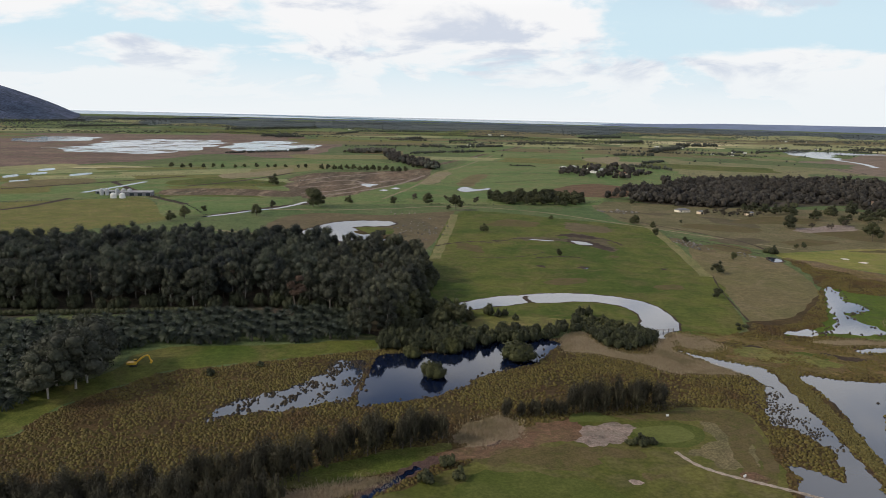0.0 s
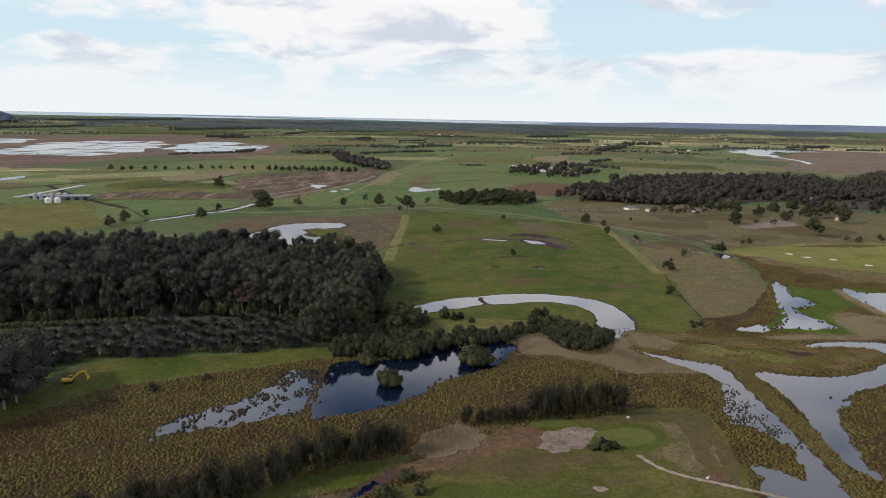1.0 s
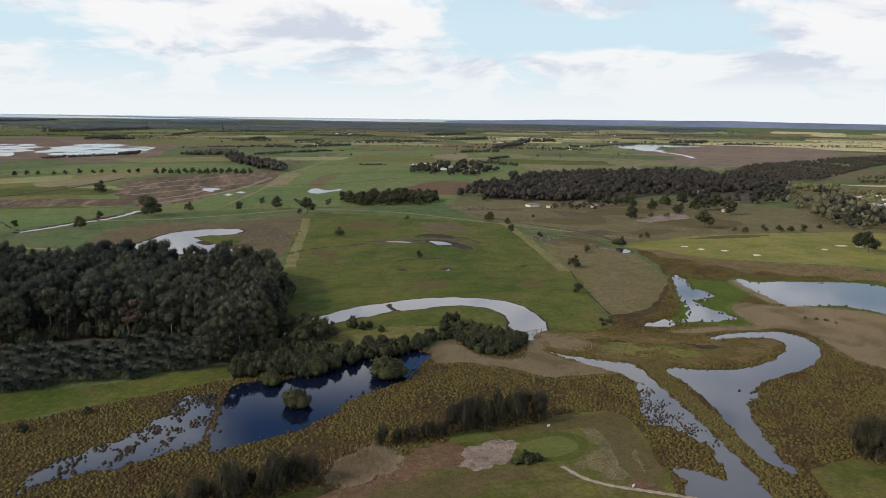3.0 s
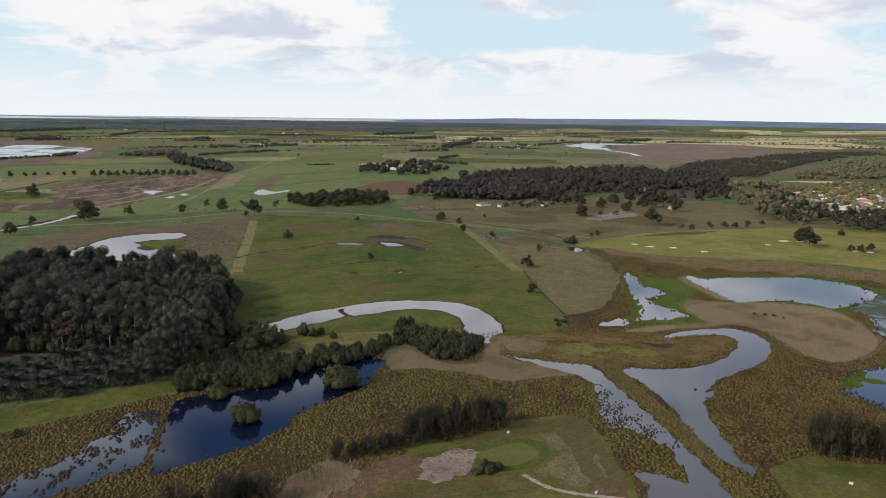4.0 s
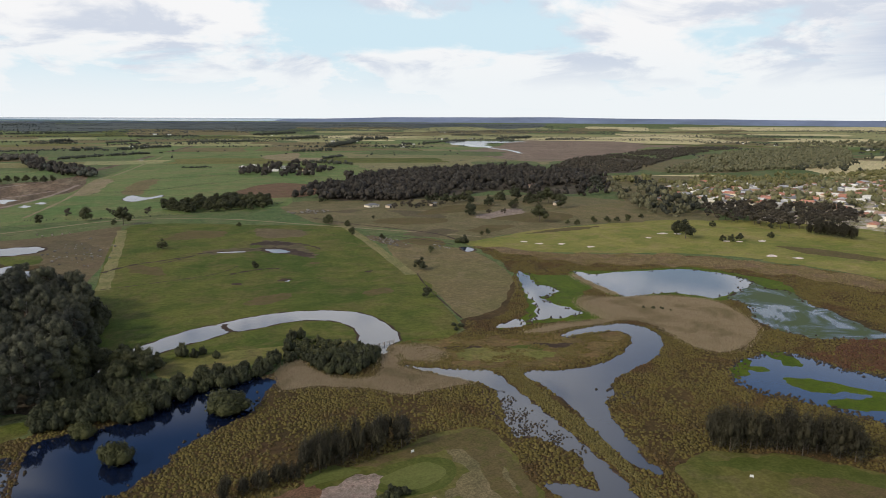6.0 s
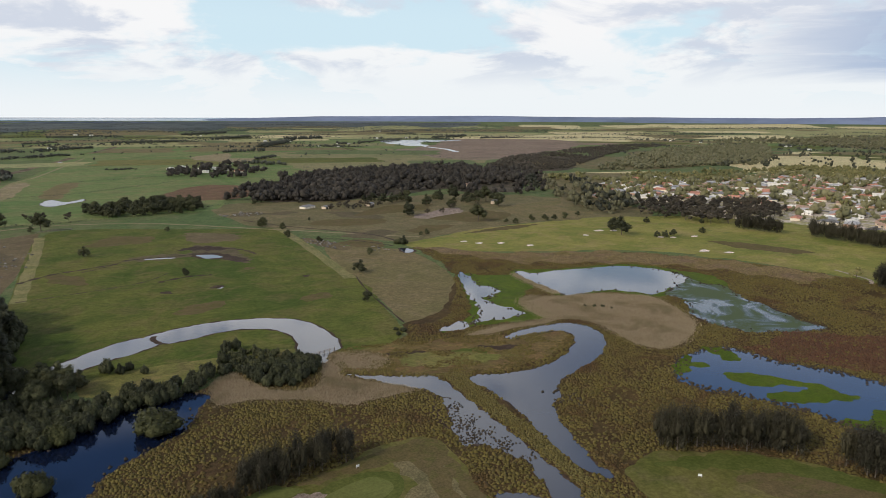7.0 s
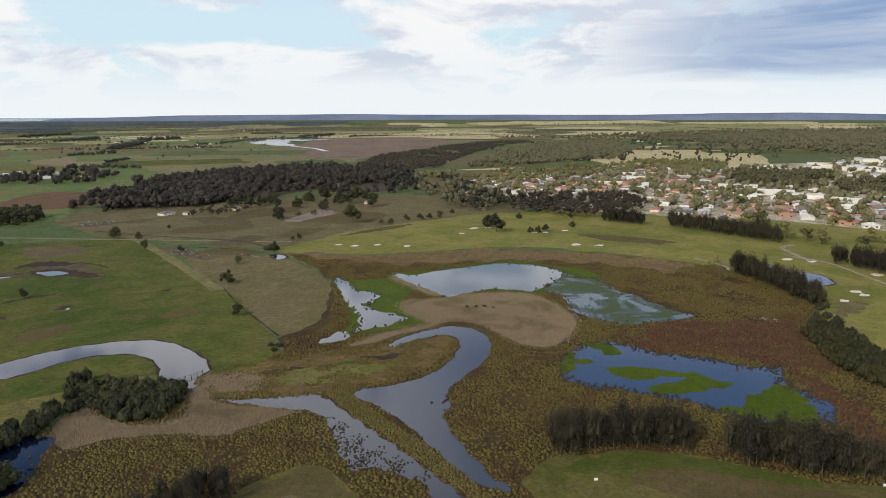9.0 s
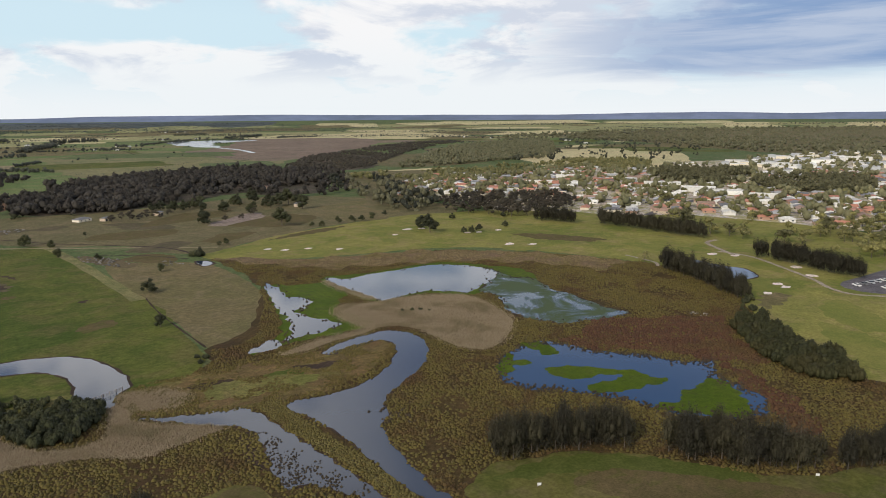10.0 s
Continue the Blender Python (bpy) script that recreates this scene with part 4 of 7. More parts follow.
band("farm_road", [(-172, 498), (-130, 482), (-102, 464)], 3.0, TRACK, 4.6, "pale track along a brown paddock", "track", 0.3)
area("mud_islet", [(-64, 519), (-56, 524), (-38, 520), (-35, 497), (-47, 490), (-57, 505)], PADDOCK, 7.6, "low grassy islet in the flooded hollow", "grass", 0.6, 4)
area("mud_islet", [(-63, 505), (-48, 510), (-43, 498), (-57, 491)], BOG, 7.6, "low muddy islet in the flooded hollow", "mud", 0.6, 4)
area("mud_islet", [(-46, 486), (-33, 489), (-34, 476), (-43, 475)], BOG, 7.6, "low muddy islet in the flooded hollow", "mud", 0.6, 4)
area("brown_rough", [(2, 166), (16, 170), (25, 180), (33, 185), (38, 186), (41, 182), (39, 175), (30, 171), (18, 166), (9, 161), (2, 161)], EARTHROUGH, 6.2, "reddish-brown rough beside the creek", "grass", 0.7, 4)
area("reed_litter", [(9, 182), (17, 187), (22, 186), (23, 176), (16, 171), (8, 169), (5, 173)], REEDBED, 7.0, "flattened pale reeds on damp ground", "reeds", 0.6, 3)

area("worn_turf", [(54, 192), (68, 192), (83, 195), (92, 192), (89, 183), (87, 189), (77, 189), (64, 188), (54, 188)], WORN, 5.4, "thin brownish rough along the rushes", "grass", 0.7)
area("worn_turf", [(81, 190), (86, 187), (84, 171), (80, 157), (76, 157), (79, 171)], WORN, 5.4, "thin brownish rough along the rushes", "grass", 0.7)
area("worn_turf", [(24, 164), (38, 166), (42, 160), (28, 157)], WORN, 5.4, "worn pale patch in mown grass", "grass", 0.7)
area("worn_turf", [(42, 170), (53, 169), (52, 164), (42, 165)], WORN, 5.4, "worn pale patch in mown grass", "grass", 0.7)
area("worn_turf", [(52, 156), (57, 156), (57, 154), (52, 154)], WORN, 5.4, "worn pale patch in mown grass", "grass", 0.7)
pool("puddle", [(-98, 847), (-92, 861), (-77, 850), (-83, 837), (-85, 817)], FARWATER, "bright puddle on stripped earth", 0, 0.8)
pool("puddle", [(55, 1392), (70, 1493), (75, 1473), (60, 1374)], FARWATER, "bright puddle beside the ditch", 0, 0.8)
area("tan_field", [(-26, 884), (-4, 1057), (15, 1059), (2, 948), (-9, 878)], TRACK, 3.6, "strip of tan stubble beside the ditch", "field", 1.5, 20)

# closely mown greens and worn sweeps on the wide fairway
for x, y, w, d, turn, m in ((275, 432, 20, 7, -0.6, FRESH), (372, 432, 22, 8, -0.4, FRESH), (398, 395, 18, 8, -0.9, FRESH), (372, 316, 14, 7, -0.9, FRESH), (420, 320, 34, 12, -1.3, WORN), (430, 250, 26, 10, 1.4, FRESH),
                            (368, 168, 18, 8, 0.9, FRESH), (418, 178, 14, 9, 0.6, FRESH), (340, 120, 24, 10, 0.6, FRESH), (320, 470, 36, 6, 0.1, WORN), (300, 110, 26, 10, 0.7, FRESH)):
    blot(x, y, w, d, turn, m, 3.2, "differently mown patch of the fairway", "golf course", 0.8)

# bunkers
for bx, by, size in ((293, 404, 5), (281, 421, 5), (268, 428, 5), (263, 439, 5), (354, 415, 5), (377, 425, 7), (386, 419, 6), (395, 381, 5), (402, 376, 5), (419, 371, 5), (379, 331, 7), (388, 319, 6),
                     (356, 160, 5), (378, 162, 5), (374, 157, 5), (426, 166, 7), (409, 154, 6), (432, 216, 6), (437, 204, 6), (48.5, 151.8, 3.0)):
    k = rng.uniform(0.7, 1.2, 8)
    turn = np.linspace(0, 2 * np.pi, 9)[:-1]
    size = size * 0.62
    area("sand_bunker", [(bx + size * r * math.cos(q), by + 0.7 * size * r * math.sin(q)) for r, q in zip(k, turn)], SCRAPE if bx < 50 else SAND, 6, "pale sand bunker cut into the golf course", "bunker", 0.2, 3)

for line in ([(-180, 880), (-140, 960), (-60, 1060)], [(-165, 800), (-110, 850), (-50, 930)], [(-150, 740), (-115, 780), (-95, 850), (-120, 900), (-160, 860)], [(-130, 715), (-85, 790), (-50, 880), (-25, 1000)]):
    band("haul_track", line, 5.0, SCRAPE, 3.4, "pale track over stripped earth", "track", 0.8)
band("farm_road", [(-60, 705), (-30, 860), (-6, 1060), (30, 1180), (120, 1600)], 3.5, TRACK, 4, "pale gravel road beside the ditch", "track", 0.4)
area("tan_field", [(20, 870), (30, 960), (52, 1040), (70, 1030), (50, 930), (38, 860)], TAN, 3, "strip of tan stubble among green fields", "field", 1.5, 20)
# quilt of far fields
r = np.random.default_rng(90)
for k in range(280):
    q, d = radians(r.uniform(-42, 86)), 1250 + 2900 * r.random()
    cx, cy = d * math.sin(q), d * math.cos(q)
    if any(inside(l, np.array([cx]), np.array([cy]))[0] for nm in ("lake", "marsh_flat", "suburb", "brown_flat", "far_river", "straw_field", "earthworks") for l in AREAS.get(nm, [])):
        continue
    e = q + r.normal() * 0.12
    wx, wy = r.uniform(60, 230) * d / 2200, r.uniform(45, 140) * d / 2200
    far_right = q > radians(12)
    mat = ((LIME, STRAW, TAN, LIME) if d > 2500 else (PASTURE, LUSH, PADDOCK, TAN))[int(r.integers(4))] if far_right else (LUSH, LIME, PADDOCK, PASTURE, LUSH, STRIP, OLIVEGREEN, TAN)[int(r.integers(8))]
    corners = np.array([(-1, -1), (0, -1), (1, -1), (1, 0), (1, 1), (0, 1), (-1, 1), (-1, 0)]) * [wx, wy]
    corners = corners + r.uniform(-0.12, 0.12, corners.shape) * [wx, wy]
    area("far_field", [(cx + a, cy + b) for a, b in corners @ [[math.cos(e), -math.sin(e)], [math.sin(e), math.cos(e)]]], mat, 1.2 + k * 0.035 + (8 if d > 2400 else 0), "flat far field of grass or stubble", "field", 1.5, 40, 3)

# left fields: long strips of pasture
for k, (fx, fy, fw, fd, mat) in enumerate(((-520, 820, 90, 40, OLIVEGREEN), (-430, 870, 70, 26, LIME), (-330, 900, 60, 22, OLIVEGREEN), (-420, 770, 55, 30, LUSH), (-260, 760, 55, 38, OLIVEGREEN), (-250, 850, 60, 24, LIME), (-340, 960, 90, 26, LIME), (-480, 700, 70, 40, OLIVEGREEN), (-230, 690, 45, 30, PADDOCK), (-560, 960, 80, 16, LIME), (-500, 1010, 70, 10, STRAW), (-420, 1010, 70, 18, OLIVEGREEN))):
    e = 0.45
    c, s_ = math.cos(e), math.sin(e)
    area("field_strip", [(fx + c * a * fw - s_ * b * fd, fy + s_ * a * fw + c * b * fd) for a, b in ((-1, -1), (0, -1.05), (1, -1), (1.03, 0), (1, 1), (0, 0.96), (-1, 1), (-1.02, 0))], mat, 2.6 + k * 0.1, "long strip of green grazing field", "field", 0.8, 20)

# sea and hills
turn = np.radians(np.linspace(-40, 16, 60))
sea_line = np.vstack([np.column_stack([4875 * np.sin(turn), 4875 * np.cos(turn)]), np.column_stack([4560 * np.sin(turn), 4560 * np.cos(turn)])[::-1]])
sheet("sea", sea_line, SEA, 20, "pale strip of open sea on the horizon", "sea")


def hill(name, turn0, turn1, radius, height, material, label, seed, peak=None, depth=180):
    """A long wooded ridge along the horizon."""
    r = np.random.default_rng(seed)
    q = np.radians(np.linspace(turn0, turn1, 120))
    u = np.linspace(0, 1, 120)
    h = sum(np.sin(u * k * 6.28 + r.uniform(0, 6.28)) / k for k in (1, 2, 3, 5, 8, 13)) * 0.16 + 0.75
    h = h * np.clip(np.minimum(u, 1 - u) * 9, 0, 1) ** 0.7 if peak is None else peak(u) * (0.96 + 0.04 * h)
    rows = []
    for k, f in ((-1, 0), (-0.5, 0.62), (0, 1.0), (0.6, 0.6), (1, 0)):
        rr = radius + k * depth
        x, y = rr * np.sin(q), rr * np.cos(q)
        rows.append(np.column_stack([x, y, rise(x, y) - 3 + height * h * f]))
    v = np.vstack(rows)
    i, j = np.meshgrid(np.arange(4), np.arange(119), indexing="ij")
    a = (i * 120 + j).ravel()
    ob = mesh_ob(name, tri_mesh(name, v, np.vstack([np.column_stack([a, a + 1, a + 121]), np.column_stack([a, a + 121, a + 120])])), material)
    return tagged(ob, label, "hill", kind="structure")


# The blue of these slopes is distance haze mixed into their materials.
hill("mountain", -45, -27.2, 4300, 375, HAZYHILL, "dark wooded mountain falling to the plain", 3, lambda u: np.clip(1 - u ** 1.3, 0, 1) ** 0.8 * np.clip(u * 6 + 0.5, 0, 1), 380)
hill("ridge", 12, 100, 4660, 34, HAZYRIDGE, "long wooded ridge tinted haze blue on the horizon", 11, None, 160)
hill("ridge", 45, 100, 4560, 42, HAZYRIDGE, "long wooded ridge tinted haze blue on the horizon", 23, None, 120)
hill("ridge", -24, 30, 4420, 8, HAZYHILL, "low dark wooded rise before the coast", 31, None, 90)

# dark woodland before the coast, its bluish colour holding the distance haze
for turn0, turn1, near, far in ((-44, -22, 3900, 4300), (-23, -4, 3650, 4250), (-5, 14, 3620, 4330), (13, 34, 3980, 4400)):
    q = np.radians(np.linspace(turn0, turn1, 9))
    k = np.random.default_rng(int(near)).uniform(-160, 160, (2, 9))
    area("woodland", list(zip((near + k[0]) * np.sin(q), (near + k[0]) * np.cos(q))) + list(zip((far + k[1] * 0.4) * np.sin(q), (far + k[1] * 0.4) * np.cos(q)))[::-1], HAZYFLOOR, 30, "dark coastal woodland far off, in haze colours", "woodland", 12, 90)

# ---- plants ----
ICO = bmesh.new()
bmesh.ops.create_icosphere(ICO, subdivisions=1, radius=1)
ICO_V = np.array([v.co[:] for v in ICO.verts])
ICO_T = np.array([[v.index for v in f.verts] for f in ICO.faces])
ICO.free()


def directions(r, count):
    d = r.normal(size=(count, 3))
    return d / np.linalg.norm(d, axis=1)[:, None]


def foliage(r, centres, sizes, count, leaf_size, droop=0.0, slim=1.0, core=0.8, shell=(0.78, 1.06), lumpy=0.15):
    """Leaf clumps on the outside of several lobes, with a dense lump inside each."""
    verts, tris, at = [], [], 0
    for k, (c, s) in enumerate(zip(centres, sizes)):
        lump = ICO_V * s * core * (1 + r.uniform(-lumpy, lumpy, (len(ICO_V), 1))) + c
        verts.append(lump)
        tris.append(ICO_T + at)
        at += len(lump)
        d = directions(r, count)
        d[:, 2] = np.where((d[:, 2] < -0.2) & (r.random(count) < 0.6), -d[:, 2], d[:, 2])
        p = c + d * s * r.uniform(*shell, (count, 1))
        clear = np.ones(count, bool)
        for m, (c2, s2) in enumerate(zip(centres, sizes)):
            if m != k:
                clear &= np.linalg.norm((p - c2) / s2, axis=1) > 0.72
        p, d = p[clear], d[clear]
        face = d + r.normal(size=d.shape) * 0.38
        face /= np.linalg.norm(face, axis=1)[:, None]
        one = np.cross(face, r.normal(size=d.shape))
        one /= np.linalg.norm(one, axis=1)[:, None]
        two = np.cross(face, one)
        if droop:
            two = two * (1 - droop) + np.array([0, 0, -1.0]) * droop
        size = leaf_size * r.uniform(0.6, 1.35, (len(p), 1))
        quad = np.stack([p - one * size * slim * 0.5, p + two * size * 0.62, p + one * size * slim * 0.5, p - two * size * 0.5], 1)
        verts.append(quad.reshape(-1, 3))
        n0 = at + np.arange(len(p))[:, None] * 4
        tris.append(np.vstack([n0 + [0, 1, 2], n0 + [0, 2, 3]]))
        at += len(p) * 4
    return np.vstack(verts), np.vstack(tris)


def limb(verts, tris, a, b, ra, rb, sides=6):
    a, b = np.array(a, float), np.array(b, float)
    w = (b - a) / np.linalg.norm(b - a)
    s = np.cross(w, [0.3, 1, 0.1])
    s /= np.linalg.norm(s)
    t = np.cross(w, s)
    at = sum(len(v) for v in verts)
    q = np.linspace(0, 2 * np.pi, sides + 1)[:-1]
    circle = np.cos(q)[:, None] * s + np.sin(q)[:, None] * t
    verts.append(np.vstack([a + circle * ra, b + circle * rb]))
    k = np.arange(sides)
    m = (k + 1) % sides
    tris.append(np.vstack([np.column_stack([k, m, m + sides]), np.column_stack([k, m + sides, k + sides])]) + at)


def tree(name, seed, height, spread, lobes, low, leaves, leaf_size, leaf_mat, bark, label, category="tree", trunk=0.022, flat=0.75, slim=1.0, droop=0.0, lobe=(0.3, 0.46)):
    """A tree: tapered trunk with limbs to each lobe of an uneven crown. low: where the crown begins, as part of the height."""
    r = np.random.default_rng(seed)
    root = tagged(new(name), label, category)
    centres, sizes = [], []
    for k in range(lobes):
        q = k * 2.4 + r.uniform(-0.5, 0.5)
        u = r.uniform(0, 1)
        z = height * (low + (0.93 - low) * (0.25 + 0.75 * u))
        out = spread * math.sqrt(r.uniform(0.05, 1)) * (1.0 - 0.55 * max(0, u - 0.4) / 0.6)
        s = spread * r.uniform(*lobe)
        centres.append((out * math.cos(q), out * math.sin(q), z - s * flat * 0.6))
        sizes.append((s * r.uniform(0.85, 1.2), s * r.uniform(0.85, 1.2), s * flat))
    centres, sizes = np.array(centres), np.array(sizes)
    v, t = foliage(r, centres, sizes, leaves, leaf_size, droop, slim, 0.76, (0.72, 1.22), 0.22)
    crown = tri_mesh("crown", v, t)
    wood_v, wood_t = [], []
    thick = height * trunk
    bend = np.array([r.uniform(-0.03, 0.03) * height, r.uniform(-0.03, 0.03) * height, height * 0.42])
    top = bend + [r.uniform(-0.03, 0.03) * height, r.uniform(-0.03, 0.03) * height, height * 0.4]
    limb(wood_v, wood_t, (0, 0, -0.1), bend, thick, thick * 0.7, 7)
    limb(wood_v, wood_t, bend, top, thick * 0.7, thick * 0.25, 5)
    for c in centres:
        u = np.clip((c[2] - 0.45 * math.hypot(c[0], c[1]) - bend[2]) / (top[2] - bend[2]), -0.45, 0.9)
        start = bend + (top - bend) * u if u > 0 else bend * (1 + u)
        limb(wood_v, wood_t, start, c, thick * 0.3, thick * 0.1, 4)
    mesh_ob("trunk", tri_mesh("trunk", np.vstack(wood_v), np.vstack(wood_t)), bark, root)
    mesh_ob("crown", crown, leaf_mat, root)
    return root


def bush(name, seed, height, spread, lobes, leaves, leaf_size, material, label, category="bush"):
    """A dense shrub, leafy down to the ground."""
    r = np.random.default_rng(seed)
    root = tagged(new(name), label, category)
    c, s = [], []
    for k in range(lobes):
        q, out = k * 2.4, spread * math.sqrt((k + 0.3) / lobes) * 0.75
        size = spread * r.uniform(0.36, 0.52)
        z = height * r.uniform(0.4, 0.72) * (1 - 0.25 * out / spread)
        c.append((out * math.cos(q), out * math.sin(q), z))
        s.append((size, size, max(z * 1.02, height * 0.3)))
    v, t = foliage(r, np.array(c), np.array(s), leaves, leaf_size, core=0.86)
    v[:, 2] = np.maximum(v[:, 2], -0.05)
    mesh_ob("crown", tri_mesh("crown", v, t), material, root)
    wood_v, wood_t = [], []
    for p in c[:4]:
        limb(wood_v, wood_t, (0, 0, -0.1), p, 0.12, 0.05, 4)
    mesh_ob("stem", tri_mesh("stem", np.vstack(wood_v), np.vstack(wood_t)), BARK, root)
    return root


def casuarina(seed, height, label):
    """A slim swamp oak with drooping needle foliage almost to the ground."""
    r = np.random.default_rng(seed)
    root = tagged(new("casuarina"), label, "tree", "rows of casuarinas")
    c, s = [], []
    for k in range(12):                               # upright plumes, the tallest in the middle, some leaning
        q, out = k * 2.4 + r.uniform(-0.5, 0.5), height * (0.0 if k == 0 else r.uniform(0.04, 0.17))
        tall = height * (0.44 if k == 0 else r.uniform(0.16, 0.36))
        base = height * (0.06 if k == 0 else r.uniform(0.02, 0.34))
        wide = height * r.uniform(0.06, 0.11)
        c.append((out * math.cos(q), out * math.sin(q), base + tall))
        s.append((wide, wide * r.uniform(0.8, 1.3), tall))
    v, t = foliage(r, np.array(c), np.array(s), 210, 0.5, 0.4, 0.36, 0.5, (0.55, 1.4), 0.3)
    mesh_ob("crown", tri_mesh("crown", v, t), CASUARINA, root)
    wood_v, wood_t = [], []
    limb(wood_v, wood_t, (0, 0, -0.1), (0, 0, height * 0.9), 0.14, 0.03)
    mesh_ob("trunk", tri_mesh("trunk", np.vstack(wood_v), np.vstack(wood_t)), BARK, root)
    return root


def palm(seed, stem):
    """A stout date palm: short trunk and a round head of arching fronds."""
    r = np.random.default_rng(seed)
    root = tagged(new("date_palm"), "stout date palm with a round head of arching fronds", "palm", "palm plantation")
    verts, tris, at = [], [], 0
    for k in range(64):
        q = k * 2.39996
        rise0 = math.radians(85 - 105 * (k / 63) + r.uniform(-6, 6))
        size = r.uniform(3.0, 3.7)
        out = np.array([math.cos(q), math.sin(q), 0])
        side = np.array([-math.sin(q), math.cos(q), 0])
        p, e, line = np.array([0, 0, stem]), rise0, []
        for u in range(6):
            line.append(p.copy())
            p = p + (out * math.cos(e) + np.array([0, 0, math.sin(e)])) * size / 5
            e -= 0.27
        wide = np.array([0.1, 0.24, 0.3, 0.28, 0.18, 0.03])
        for u in range(6):
            verts += [line[u] - side * wide[u] - [0, 0, wide[u] * 0.55], line[u] + [0, 0, 0.06], line[u] + side * wide[u] - [0, 0, wide[u] * 0.55]]
        for u in range(5):
            o = at + u * 3
            for m in (0, 1):
                tris += [(o + m, o + m + 1, o + m + 4), (o + m, o + m + 4, o + m + 3)]
        at += 18
    mesh_ob("fronds", tri_mesh("fronds", np.array(verts), np.array(tris)), PALMLEAF, root)
    wood_v, wood_t = [], []
    limb(wood_v, wood_t, (0, 0, -0.1), (0, 0, stem + 0.2), 0.42, 0.5, 8)
    mesh_ob("trunk", tri_mesh("trunk", np.vstack(wood_v), np.vstack(wood_t)), BARK, root)
    return root


def stand(ob, x, y, size=1.0, turn=None, tall=1.0):
    """The pose of a plant on the plain."""
    turn = rng.uniform(0, 360) if turn is None else turn
    return pose(x, y, float(rise(x, y)), 0, 0, turn) @ Matrix.Diagonal((size, size, size * tall, 1))


class Kinds:
    """A few differing plants of one kind; the first use takes the plant itself, the later ones copies."""

    def __init__(self, *plants):
        self.plants, self.used = plants, [False] * len(plants)

    def put(self, x, y, size=1.0, tall=1.0, label="", group="", which=None):
        k = int(rng.integers(len(self.plants))) if which is None else which
        m = stand(None, x, y, size, None, tall)
        if self.used[k]:
            ob = copy_thing(self.plants[k], m)
            ob.matrix_basis = m
        else:
            ob, self.used[k] = self.plants[k], True
            ob.matrix_basis = m
        tagged(ob, label, "", group)
        return ob


def fill(line, gap, r, jitter=0.42):
    """Points spread unevenly over an area."""
    x0, y0 = line.min(0)
    x1, y1 = line.max(0)
    x, y = np.meshgrid(np.arange(x0, x1, gap), np.arange(y0, y1, gap * 0.87))
    x = x + (np.arange(len(x)) % 2)[:, None] * gap / 2
    x, y = x.ravel() + r.uniform(-jitter, jitter, x.size) * gap, y.ravel() + r.uniform(-jitter, jitter, x.size) * gap
    k = inside(line, x, y)
    return x[k], y[k]


def along(points, gap, r, jitter=0.3, wide=0.0):
    p = np.array(points, float)
    out = []
    for a, b in zip(p[:-1], p[1:]):
        length = np.linalg.norm(b - a)
        for u in np.arange(0, length, gap):
            q = a + (b - a) * u / length
            out.append(q + r.uniform(-jitter, jitter, 2) * gap + r.uniform(-wide, wide, 2))
    return out


gums = Kinds(*[tree("gum_tree", 20 + k, 21, 6.0, 34, 0.12, 120, 0.4, GUM, BARK, "tall eucalypt with clumped grey-green crown and pale trunk", trunk=0.013, flat=1.25, lobe=(0.18, 0.36)) for k in range(5)])
pale_gums = Kinds(*[tree("gum_tree", 30 + k, 19, 5.2, 30, 0.2, 120, 0.4, GUMPALE, PALEBARK, "tall pale-trunked eucalypt with an open olive crown", trunk=0.013, flat=1.2, lobe=(0.17, 0.34)) for k in range(5)])
full_gums = Kinds(*[tree("gum_tree", 36 + k, 20, 5.0, 36, 0.02, 120, 0.4, GUMPALE, PALEBARK, "tall leafy eucalypt clothed almost to the ground", trunk=0.013, flat=1.3, lobe=(0.18, 0.34)) for k in range(2)])
rusty = Kinds(tree("dying_tree", 40, 18, 4.2, 10, 0.35, 90, 0.9, DEAD, BARK, "tree with rust-brown dying foliage in the wood"))
broads = Kinds(*[tree("broad_tree", 50 + k, 12, 5.0, 15, 0.08, 110, 0.55, BROAD, BARK, "dark rounded shade tree in a paddock", trunk=0.025, flat=0.9, lobe=(0.32, 0.48)) for k in range(4)])
big_gums = Kinds(*[tree("gum_tree", 130 + k, 16, 7.2, 34, 0.14, 130, 0.5, GUMPALE, plain("white_gum_bark", (0.3, 0.275, 0.245), 0.8, vary=0.3), "wide pale-trunked eucalypt beside the excavator", trunk=0.02, lobe=(0.26, 0.4)) for k in range(3)])
mangroves = Kinds(*[bush("mangrove", 60 + k, 4.6, 3.0, 8, 70, 0.55, MANGROVE, "dense rounded grey-green mangrove by the water") for k in range(4)])
shrubs = Kinds(*[bush("shrub", 70 + k, 3.0, 2.4, 6, 60, 0.5, BROAD, "low dense dark green shrub") for k in range(3)])
casuarinas = [Kinds(*[casuarina(80 + k, 10.5, "slim grey-green casuarina in a close row") for k in range(5)])][0]
palms = Kinds(palm(90, 2.6), palm(91, 3.4), palm(92, 2.0))
mids = Kinds(*[tree("woodland_tree", 100 + k, 12, 4.6, 7, 0.2, 80, 0.75, WOODLEAF, BARK, "dark woodland tree in a distant stand", lobe=(0.38, 0.55)) for k in range(4)])
gardens = Kinds(*[tree("garden_tree", 110 + k, 9, 3.6, 6, 0.18, 60, 0.7, TOWNLEAF, BARK, "leafy garden tree among the houses", lobe=(0.38, 0.55)) for k in range(4)])

